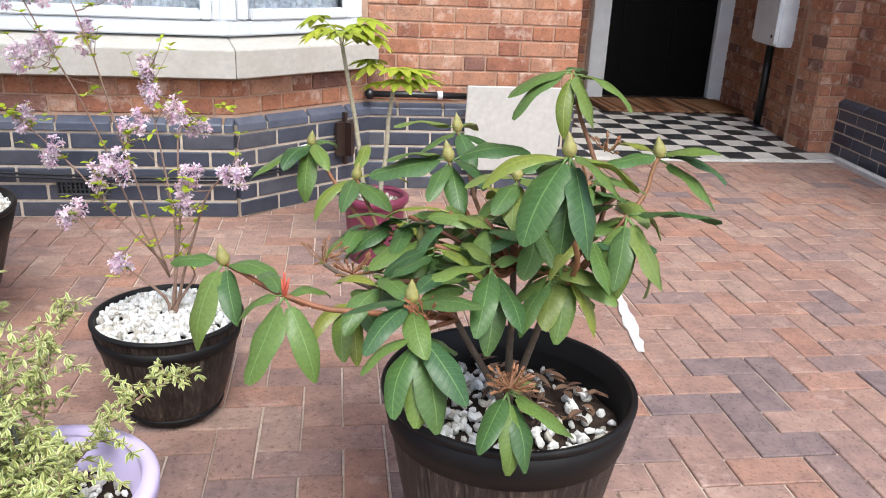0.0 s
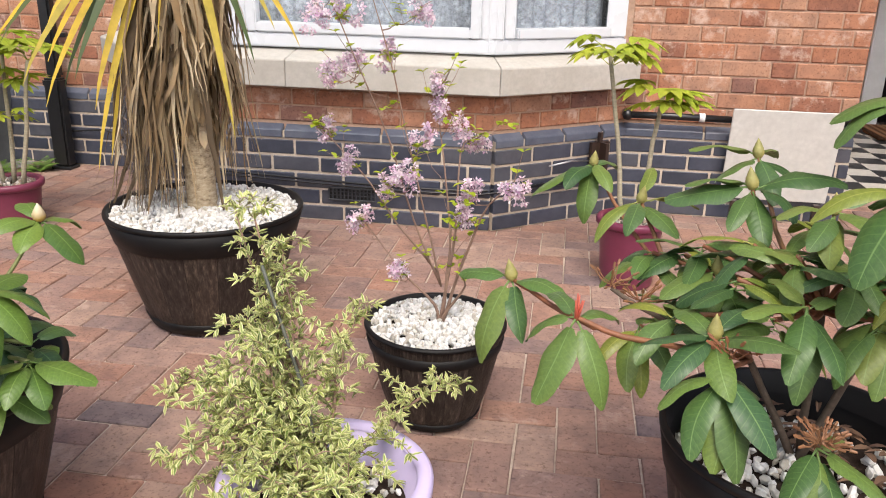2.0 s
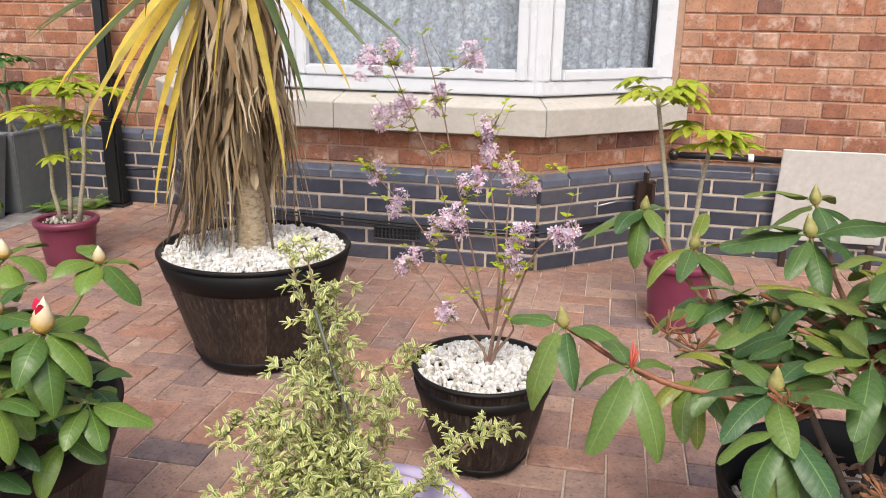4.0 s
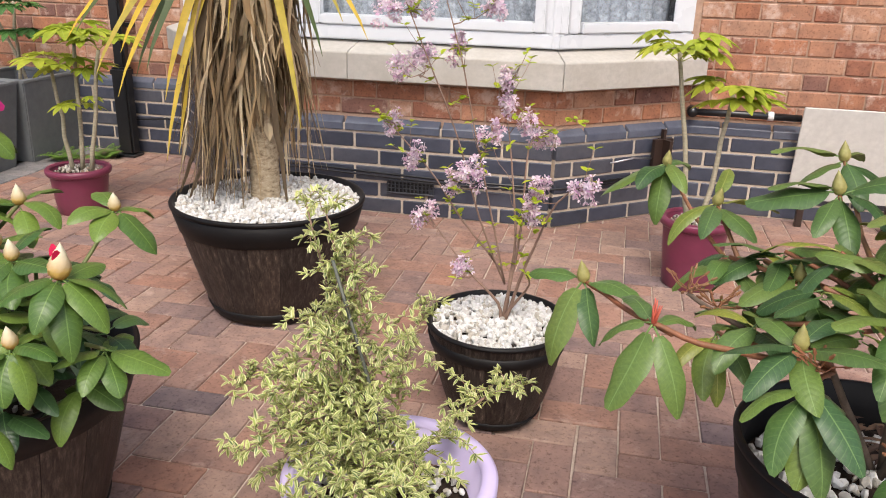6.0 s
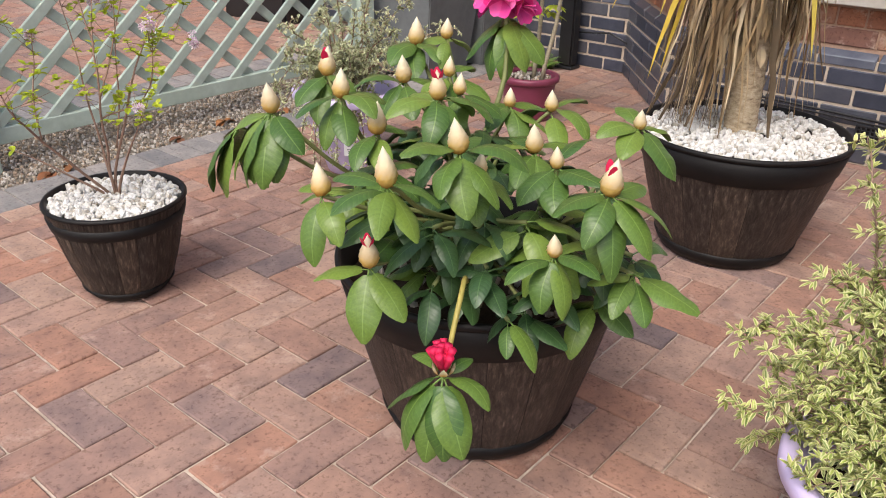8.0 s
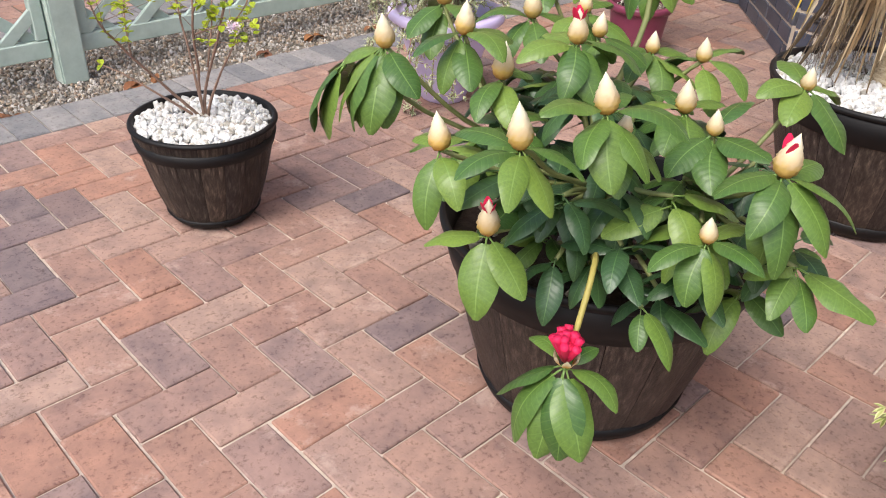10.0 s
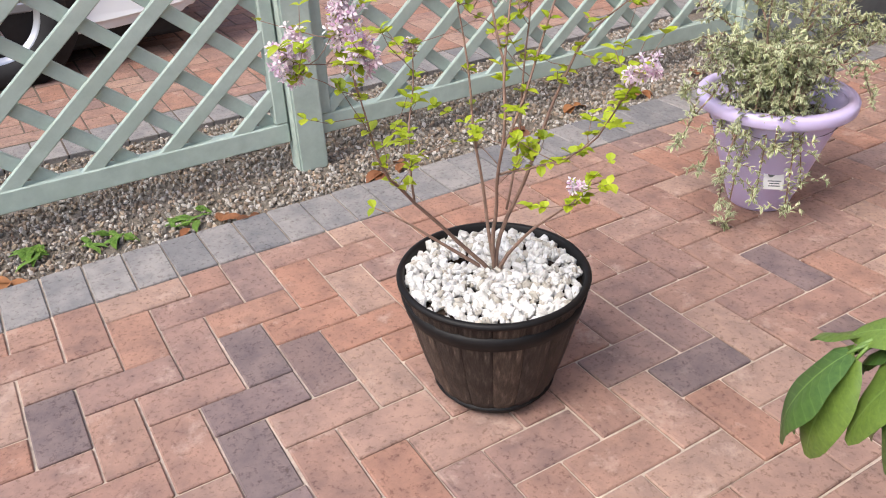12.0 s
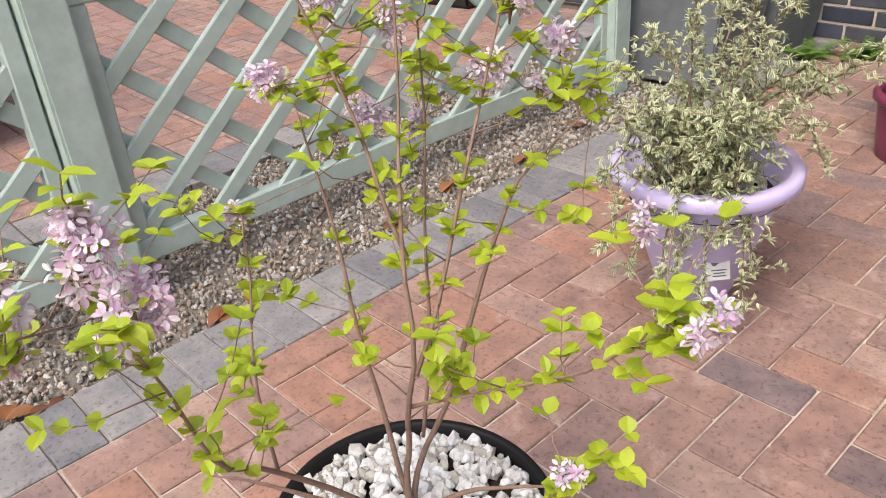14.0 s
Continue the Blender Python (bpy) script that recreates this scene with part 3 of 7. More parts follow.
def brick_face(wall, a, b, top=1.5, blue=6, joined=False, pre="", z_from=0.0, z_skip=None, red_bond="flemish"):
    gb, gr = (Geo(), Geo()) if joined else (None, None)
    if blue:
        A, B = Vector((*a, 0)), Vector((*b, 0))
        d = (B - A).normalized()
        n = Vector((d.y, -d.x, 0))
        me = box_mesh("mortar_bed", (B - A).length, 0.03, blue * 0.075 - 0.04, M_MORTAR, 0, origin=(0, 0.015, 0))
        c = (A + B) / 2 + n * 0.0245
        child("mortar_bed", me, wall, Matrix.Translation(c) @ Matrix.Rotation(math.atan2(d.y, d.x), 4, "Z"))
    for k in range(int(top / 0.075)):
        z = k * 0.075
        if z < z_from or (z_skip and z_skip[0] <= z < z_skip[1]):
            continue
        if k < blue - 1:
            course(wall, a, b, z + 0.005, 0.064, M_BLUE, "stretcher", 0.11 * (k % 2) + 0.02, 0.03, joined=gb)
        elif k == blue - 1:
            course(wall, a, b, z + 0.005, 0.066, M_CAP, "cap", 0.07, 0.034, True, joined=gb)
        else:
            course(wall, a, b, z + 0.0035, 0.068, M_RED, red_bond, 0.08 + 0.165 * (k % 2), joined=gr)
    if joined:
        for g, m in ((gb, M_BLUE_FAR), (gr, M_RED_FAR)):
            if g.v:
                child("brickwork", g.mesh("brickwork", m), wall, kind="stuff")


# ---- structure: house ----
H = 5.6
P_L0, P_L1, P_R0, P_R1 = (-2.70, WALL_L), (-2.1, BAY), (-0.55, BAY), (0.035, WALL_R)
wall_right = wall_core("wall_front_right", (P_R1[0] - 0.05, WALL_R), (1.08, WALL_R), -0.06, H, 0.3, M_MORTAR_RED, "red brick house wall on a blue brick plinth")
wall_left = wall_core("wall_front_left", (-9.0, WALL_L), (P_L0[0] + 0.05, WALL_L), -0.06, H, 0.3, M_MORTAR_RED, "red brick house wall on a blue brick plinth beside planters")
bay_walls = []
for nm, a, b in (("wall_bay_front", P_L1, P_R0), ("wall_bay_right", P_R0, P_R1), ("wall_bay_left", P_L0, P_L1)):
    bay_walls.append(wall_core(nm, a, b, -0.06, 0.64, 0.12, M_MORTAR_RED, "low bay wall of blue and red bricks below the window sill"))


def bay_sill():
    """The stone sill that runs round the bay in three lengths, sloped on top."""
    ob = thing("window_sill", "pale buff stone sill running round the bay window", "window sill", kind="structure")
    line = [P_L0, P_L1, P_R0, P_R1]

    def off(dist):
        out = []
        segs = []
        for i in range(3):
            a, b = Vector(line[i]), Vector(line[i + 1])
            d = (b - a).normalized()
            n = Vector((d.y, -d.x))
            segs.append((a + n * dist, d))
        out.append(segs[0][0])
        for (p, d), (q, e) in zip(segs, segs[1:]):
            k = d.x * e.y - d.y * e.x
            t = ((q.x - p.x) * e.y - (q.y - p.y) * e.x) / k
            out.append(p + d * t)
        a, b = Vector(line[2]), Vector(line[3])
        d = (b - a).normalized()
        out.append(b + Vector((d.y, -d.x)) * dist)
        return out
    o, i = off(0.085), off(-0.10)
    for k in range(3):
        cuts = [(0.0, 0.42), (0.42, 1.0)] if k == 1 else [(0.0, 1.0)]
        for c0, c1 in cuts:
            bm = bmesh.new()
            vs = []
            for s, e in ((c0, 0.0015), (c1, -0.0015)):
                A, B = o[k].lerp(o[k + 1], s), i[k].lerp(i[k + 1], s)
                dd = (o[k + 1] - o[k]).normalized() * e
                A, B = A + dd, B + dd
                M = A.lerp(B, 0.04)
                vs.append([bm.verts.new((*A, 0.615)), bm.verts.new((*B, 0.615)), bm.verts.new((*B, 0.785)), bm.verts.new((*M, 0.735)), bm.verts.new((*A, 0.729))])
            q, r = vs
            bm.faces.new(q)
            bm.faces.new(r[::-1])
            for j in range(5):
                bm.faces.new((q[j], r[j], r[(j + 1) % 5], q[(j + 1) % 5]))
            bmesh.ops.recalc_face_normals(bm, faces=bm.faces[:])
            bmesh.ops.bevel(bm, geom=bm.edges[:], offset=0.003, segments=1, affect="EDGES")
            me = bpy.data.meshes.new("sill_stone")
            bm.to_mesh(me)
            bm.free()
            me.materials.append(M_STONE)
            child("sill_stone", me, ob)
    return ob


bay_sill()


def bar(name, a, b, w, h, mat, parent, bevel=0.006, label=""):
    """A rectangular bar between two points; w across, h along its own up."""
    a, b = Vector(a), Vector(b)
    me = box_mesh(name, (b - a).length, w, h, mat, bevel, 2, origin=(0, 0, -h / 2))
    return child(name, me, parent, aim((a + b) / 2, b - a), label)


def bay_window(k, a, b, nm):
    """White plastic casement over one side of the bay, with panes and net curtain."""
    a, b = Vector((*a, 0)), Vector((*b, 0))
    d = (b - a).normalized()
    n = Vector((d.y, -d.x, 0))
    a, b = a - n * 0.06, b - n * 0.06
    L = (b - a).length
    ob = thing(nm, "white plastic casement window with net curtain behind glass", "window", kind="structure")
    z0, z1 = 0.775, 2.05
    fr = [(0.0, L)] if L < 1 else [(0.0, L)]
    post = 0.07
    bar("window_frame", a + Vector((0, 0, z0 + 0.03)), b + Vector((0, 0, z0 + 0.03)), 0.09, 0.06, M_UPVC, ob)
    bar("window_frame", a + Vector((0, 0, z1)), b + Vector((0, 0, z1)), 0.09, 0.08, M_UPVC, ob)
    for s in ((0.035, L - 0.035) if L < 1 else (0.035, L * 0.26, L - 0.035)):
        bar("window_frame", a + d * s + Vector((0, 0, z0 + 0.061)), a + d * s + Vector((0, 0, z1 - 0.041)), 0.088, post, M_UPVC, ob)
    cells = [(0.07, L - 0.07)] if L < 1 else [(0.07, L * 0.26 - 0.035), (L * 0.26 + 0.035, L - 0.07)]
    for s0, s1 in cells:
        for zz in (z0 + 0.062 + 0.0225, z1 - 0.042 - 0.0225):
            bar("sash", a + d * (s0 + 0.046) + n * 0.02 + Vector((0, 0, zz)), a + d * (s1 - 0.046) + n * 0.02 + Vector((0, 0, zz)), 0.06, 0.045, M_UPVC, ob)
        for s in (s0 + 0.0235, s1 - 0.0235):
            bar("sash", a + d * s + n * 0.02 + Vector((0, 0, z0 + 0.063)), a + d * s + n * 0.02 + Vector((0, 0, z1 - 0.043)), 0.06, 0.045, M_UPVC, ob)
        m = Matrix.Translation(a + d * (s0 + s1) / 2 + Vector((0, 0, z0 + 0.1))) @ Matrix.Rotation(math.atan2(d.y, d.x), 4, "Z")
        pane = child("pane", box_mesh("pane", s1 - s0 - 0.08, 0.006, z1 - z0 - 0.18, M_GLASS, 0), ob, m)
        pane.visible_shadow = False
    g = Geo()
    N = int(L * 90)
    vs = []
    rows = (0.80, 1.2, 1.6, 2.04)
    for j, z in enumerate(rows):
        for i in range(N + 1):
            s = 0.02 + (L - 0.04) * i / N
            w = 0.012 * math.sin(s * 78 + k) + 0.008 * math.sin(s * 31 + 2 * k)
            p = a + d * s - n * (0.13 + w)
            vs.append((p.x, p.y, z))
    g.add(vs, [(j * (N + 1) + i, j * (N + 1) + i + 1, (j + 1) * (N + 1) + i + 1, (j + 1) * (N + 1) + i) for j in range(len(rows) - 1) for i in range(N)])
    tagged(new("net_curtain", g.mesh("net_curtain", M_LACE, True)), "white patterned lace net curtain hanging in folds", "curtain")


bay_window(0, P_L1, P_R0, "window_1")
bay_window(1, P_R0, P_R1, "window_2")
bay_window(2, P_L0, P_L1, "window_3")
for x, y in (P_L1, P_R0):
    corner = lathe("corner_post", [(0.0, 0.776), (0.062, 0.776), (0.062, 2.09), (0.0, 2.09)], M_UPVC, 8, False)
    tagged(new("corner_post", corner), "white plastic corner post of the bay window", "window trim", kind="structure").location = (x + (0.035 if x < -1 else -0.035), y + 0.075, 0)
bay_top = wall_core("wall_bay_above", (-2.3, BAY + 0.05), (-0.3, BAY + 0.05), 2.1, H, 0.6, M_RED, "brickwork above the bay window")
# Bark and slate colours stand in for the darkness of the unlit room.
room = sheet("floor", -1.95, -0.58, 4.52, 6.6, 0.66, M_BARK, "room floor behind the bay, coloured dark as if unlit", "floor")
room_back = wall_core("wall_room", (-2.8, 6.6), (0.3, 6.6), 0.0, 2.6, 0.1, M_SLATE, "inner room wall, coloured dark as if unlit")
tagged(new("ceiling", box_mesh("ceiling", 3.2, 2.4, 0.05, M_STONE, 0)), "plain ceiling of the room behind the bay", "ceiling", kind="structure").location = (-1.25, 5.8, 2.5)

# porch
wall_door = wall_core("wall_porch_back", (1.0, 7.9), (4.0, 7.9), -0.06, H, 0.25, M_MORTAR_RED, "porch back wall of red brick around the door")
wall_porch_l = wall_core("wall_porch_left", (1.08, 5.16), (1.08, 7.9), -0.06, H, 0.1, M_MORTAR_RED, "inner brick wall of the recessed porch")
PR0, PR1 = (3.36, 7.9), (3.02, 5.86)
wall_porch_r = wall_core("wall_porch_right", PR0, PR1, -0.06, H, 0.3, M_MORTAR_RED, "red brick side wall of the recessed porch")
wall_pier = wall_core("wall_porch_pier", (3.0, 5.79), (3.24, 5.79), -0.06, H, 0.3, M_MORTAR_RED, "brick pier at the corner of the porch")
wall_side = wall_core("wall_side", (3.2, 5.86), (3.0, 3.6), -0.06, H, 0.35, M_MORTAR_RED, "red brick side wall with a blue brick plinth")
# Unseen ceiling and wall above, set high so daylight reaches the porch.
porch_top = tagged(new("porch_ceiling", box_mesh("porch_ceiling", 2.5, 3.3, 0.1, M_STONE, 0.01)), "unseen porch ceiling set high to let daylight in", "ceiling", kind="structure")
porch_top.location = (2.2, 6.5, 4.35)
porch_front = wall_core("wall_porch_above", (1.08, 4.87), (3.4, 4.87), 4.4, H, 0.3, M_RED, "unseen brickwork above the porch, raised to let daylight in")
porch_bed = sheet("porch_floor", 1.09, 3.5, 5.53, 7.9, -0.004, M_CURB, "black and cream chequered tile floor of the porch", "floor")
threshold = tagged(new("threshold", box_mesh("threshold", 2.05, 0.05, 0.012, M_CURB, 0.003)), "pale stone strip at the edge of the porch tiles", "trim", kind="structure")
threshold.location = (2.1, 5.532, -0.004)


def front_door():
    ob = thing("front_door", "glossy black panelled front door in a white frame", "door", pose(2.72, 7.86, 0.02))
    child("leaf", box_mesh("leaf", 0.96, 0.045, 2.0, M_BLACKDOOR, 0.004), ob)
    for sx in (-0.22, 0.22):
        for z, h in ((0.2, 0.62), (1.0, 0.82)):
            for w, hh, y in ((0.3, h, -0.026), (0.24, h - 0.06, -0.034)):
                child("panel", box_mesh("panel", w, 0.012, hh, M_BLACKDOOR, 0.005, 2, origin=(0, y, 0)), ob, pose(sx, 0, z + (h - hh) / 2))
    for x, w in ((-0.565, 0.15), (0.575, 0.17)):
        child("frame", box_mesh("frame", w, 0.11, 2.12, M_METERBOX, 0.008, 2), ob, pose(x, -0.01, -0.02), "white painted door frame")
    child("frame", box_mesh("frame", 1.31, 0.11, 0.1, M_METERBOX, 0.008, 2), ob, pose(0, -0.01, 2.102), "white painted door frame")
    child("sill", box_mesh("sill", 0.97, 0.08, 0.03, M_BROWNPLASTIC, 0.004), ob, pose(0, -0.06, -0.02), "dark wooden sill")


front_door()
mat_ob = tagged(new("doormat", box_mesh("doormat", 1.25, 0.62, 0.016, M_MAT, 0.005, 2)), "brown striped coir doormat before the black door", "doormat")
mat_ob.location = (2.64, 7.42, 0.012)


def meter_box():
    ob = thing("meter_box", "white plastic meter box on the porch wall", "meter box", aim((3.11, 6.62, 0.62), (0.16, 1, 0)))
    child("body", box_mesh("body", 0.5, 0.17, 0.62, M_METERBOX, 0.012, 2, origin=(0, 0.0, 0)), ob)
    child("door", box_mesh("door", 0.47, 0.014, 0.59, M_METERBOX, 0.005, 2, origin=(0, 0.092, 0.015)), ob)
    child("lock", lathe("lock", [(0, 0), (0.012, 0), (0.012, 0.006), (0, 0.006)], M_BLACKPIPE, 12), ob, pose(-0.18, 0.1, 0.07, -90))
    g = Geo()
    tube(g, [(3.135, 6.72, 0.013), (3.135, 6.72, 0.619)], 0.03, 0.03, 10)
    tagged(new("cable_duct", g.mesh("cable_duct", M_BLACKPIPE, True)), "black plastic duct below the meter box", "pipe")


meter_box()
kerb = tagged(new("kerb", box_mesh("kerb", 0.05, 1.75, 0.035, M_CURB, 0.004)), "thin pale kerb strip at the side wall foot", "kerb", kind="structure")
kerb.matrix_basis = pose(2.975, 4.66, -0.004, 0, 0, -5)


# ---- things on the wall ----
def downpipe(x, y, label):
    ob = thing("downpipe", label, "drainpipe", pose(x, y, 0))
    child("lower_pipe", box_mesh("lower_pipe", 0.095, 0.075, 0.47, M_BLACKPIPE, 0.012, 2), ob, pose(0, 0, 0.012))
    child("socket", box_mesh("socket", 0.105, 0.085, 0.05, M_BLACKPIPE, 0.012, 2), ob, pose(0, 0, 0.455))
    child("foot", box_mesh("foot", 0.12, 0.1, 0.02, M_BLACKPIPE, 0.006), ob, pose(0, 0, -0.004))
    child("upper_pipe", box_mesh("upper_pipe", 0.07, 0.06, 3.4, M_BLACKPIPE, 0.012, 2), ob, pose(0.0, 0.012, 0.506))
    child("bracket", box_mesh("bracket", 0.13, 0.03, 0.025, M_BLACKPIPE, 0.005), ob, pose(0.02, 0.035, 0.72))


downpipe(-3.03, 4.985, "black square plastic downpipe beside the planted tubs")
downpipe(-4.22, 4.985, "black square plastic downpipe behind the grey planters")


def cement_board():
    ob = thing("cement_board", "weathered pale cement board leaning on the house wall", "board")
    bm = bmesh.new()
    bmesh.ops.create_cube(bm, size=1)
    bmesh.ops.scale(bm, vec=(0.485, 0.012, 0.44), verts=bm.verts)
    bmesh.ops.bevel(bm, geom=bm.edges[:], offset=0.003, segments=1, affect="EDGES")
    me = bpy.data.meshes.new("board")
    bm.to_mesh(me)
    bm.free()
    me.materials.append(M_BOARD)
    child("sheet", me, ob, pose(0.755, 4.77, 0.33, 9))
    for sx in (0.57, 0.94):
        child("leg", box_mesh("leg", 0.03, 0.03, 0.125, M_BROWNPLASTIC, 0.003), ob, pose(sx, 4.74, -0.004))


cement_board()


def waste_pipe():
    ob = thing("waste_pipe", "thin black waste pipe running along the wall", "pipe")
    g = Geo()
    tube(g, [(0.05, 4.80, 0.487), (0.25, 4.80, 0.489), (0.52, 4.80, 0.485)], 0.0165, 0.0165, 10)
    child("pipe", g.mesh("pipe", M_BLACKPIPE, True), ob)
    g = Geo()
    tube(g, [(0.045, 4.86, 0.487), (0.045, 4.78, 0.487)], 0.023, 0.023, 12)
    child("elbow", g.mesh("elbow", M_BLACKPIPE, True), ob)
    g = Geo()
    tube(g, [(0.375, 4.80, 0.488), (0.40, 4.80, 0.488)], 0.021, 0.021, 12)
    child("coupling", g.mesh("coupling", M_WHITEPLASTIC, True), ob, label="white pipe coupling")
    g = Geo()
    tube(g, [(1.02, 4.84, 0.49), (1.06, 4.79, 0.5), (1.07, 4.78, 0.46)], 0.028, 0.024, 10)
    child("tap", g.mesh("tap", M_BLACKPIPE, True), ob)


waste_pipe()


def flue_cowl():
    ob = thing("flue_cowl", "dark brown plastic hood fixed in the bay corner", "vent hood", pose(-0.075, 4.70, 0.165, 0, 0, 39))
    child("hood", box_mesh("hood", 0.105, 0.11, 0.25, M_BROWNPLASTIC, 0.045, 6), ob)
    child("back_plate", box_mesh("back_plate", 0.135, 0.012, 0.26, M_BROWNPLASTIC, 0.004, 2), ob, pose(0, 0.052, -0.005))


flue_cowl()


def wall_cables():
    g = Geo()
    pts = [(-2.02, BAY - 0.045, 0.215), (-1.7, BAY - 0.05, 0.21), (-1.3, BAY - 0.05, 0.196), (-0.95, BAY - 0.05, 0.186), (-0.6, BAY - 0.05, 0.19), (-0.36, 4.485, 0.195), (-0.15, 4.655, 0.2)]
    tube(g, pts, 0.006, 0.006, 6)
    tube(g, [(x, y - 0.012, z - 0.012) for x, y, z in pts], 0.005, 0.005, 6)
    tagged(new("cable", g.mesh("cable", M_BLACKPIPE, True)), "black cable sagging along the plinth of the bay", "cable")
    g = Geo()
    pts = [(-2.62, 5.03, 0.16), (-2.8, 5.04, 0.22), (-3.0, 5.045, 0.2), (-3.12, 5.045, 0.27), (-3.1, 5.045, 0.5), (-3.11, 5.075, 0.9), (-3.1, 5.08, 1.6)]
    tube(g, pts, 0.006, 0.006, 6)
    tagged(new("cable", g.mesh("cable", M_BLACKPIPE, True)), "black cable climbing the wall beside the downpipe", "cable")
    g = Geo()
    tube(g, [(-0.30, 4.52, 0.28), (-0.2, 4.59, 0.295), (-0.12, 4.66, 0.285)], 0.0045, 0.0045, 6)
    tagged(new("tube_end", g.mesh("tube_end", M_ALLOY, True)), "short grey metal tube on the blue bricks", "pipe")


wall_cables()


def air_brick():
    ob = thing("air_brick", "black cast air brick with square holes in the plinth", "air brick", pose(-1.18, BAY - 0.036, 0.102))
    child("frame", box_mesh("frame", 0.222, 0.01, 0.008, M_IRON, 0.002), ob, pose(0, 0, 0))
    child("frame", box_mesh("frame", 0.222, 0.01, 0.008, M_IRON, 0.002), ob, pose(0, 0, 0.056))
    for i in range(13):
        child("mullion", box_mesh("mullion", 0.006, 0.008, 0.047, M_IRON, 0.001), ob, pose(-0.108 + i * 0.018, 0, 0.0085))
    for z in (0.023, 0.040):
        child("rail", box_mesh("rail", 0.216, 0.006, 0.004, M_IRON, 0.001), ob, pose(0, 0.002, z))
    child("back", box_mesh("back", 0.222, 0.004, 0.064, M_BLACKPIPE, 0.0), ob, pose(0, 0.009, 0))


air_brick()


# ---- trellis fence ----
FX = -3.78


def trellis(y0, y1, zt=0.785):
    """A framed trellis panel of crossed slats between two posts."""
    ob = thing("trellis_panel", "sage green painted wooden diagonal trellis panel", "fence", group="trellis fence")
    zb = 0.07
    for z, h in ((zb, 0.065), (zt - 0.075, 0.075)):
        child("rail", box_mesh("rail", 0.042, y1 - y0, h, M_FENCE, 0.004), ob, pose(FX, (y0 + y1) / 2, z))
    for y in (y0 + 0.021, y1 - 0.021):
        child("stile", box_mesh("stile", 0.041, 0.042, zt - zb - 0.142, M_FENCE, 0.004), ob, pose(FX, y, zb + 0.066))
    z0, z1 = zb + 0.04, zt - 0.04
    Hh = z1 - z0
    run = Hh * 1.19
    for sgn, x in ((1, FX + 0.009), (-1, FX - 0.009)):
        s = y0 + 0.211 - 0.222 * 7 if sgn > 0 else y0 + 0.15 - run - 0.222
        while s < y1 + run:
            a, b = Vector((x, s, z0)), Vector((x, s + run, z1))
            if sgn < 0:
                a, b = Vector((x, s + run, z0)), Vector((x, s, z1))
            lo, hi = y0 + 0.03, y1 - 0.03
            t0, t1 = 0.0, 1.0
            dy = b.y - a.y
            ta, tb = (lo - a.y) / dy, (hi - a.y) / dy
            t0, t1 = max(t0, min(ta, tb)), min(t1, max(ta, tb))
            if t1 - t0 > 0.08:
                p, q = a.lerp(b, t0), a.lerp(b, t1)
                d = q - p
                me = box_mesh("slat", 0.016, d.length, 0.042, M_FENCE, 0.003, origin=(0, 0, -0.021))
                child("slat", me, ob, Matrix.Translation((p + q) / 2) @ Matrix.Rotation(math.atan2(d.z, d.y), 4, "X"))
            s += 0.222


trellis(2.055, 4.0)
trellis(0.0, 1.945, 1.06)
trellis(-2.055, -0.11, 1.06)
for y in (4.04, 2.0, -0.055, -2.1):
    p = thing("fence_post", "sage green square wooden fence post in gravel", "fence post", pose(FX + 0.022, y, -0.03), "fence posts")
    hp = 0.88 if y > 3 else 1.14
    child("post", box_mesh("post", 0.078, 0.098, hp, M_FENCE, 0.006, 2), p)
    child("cap", box_mesh("cap", 0.09, 0.1, 0.018, M_FENCE, 0.005), p, pose(0, 0, hp))


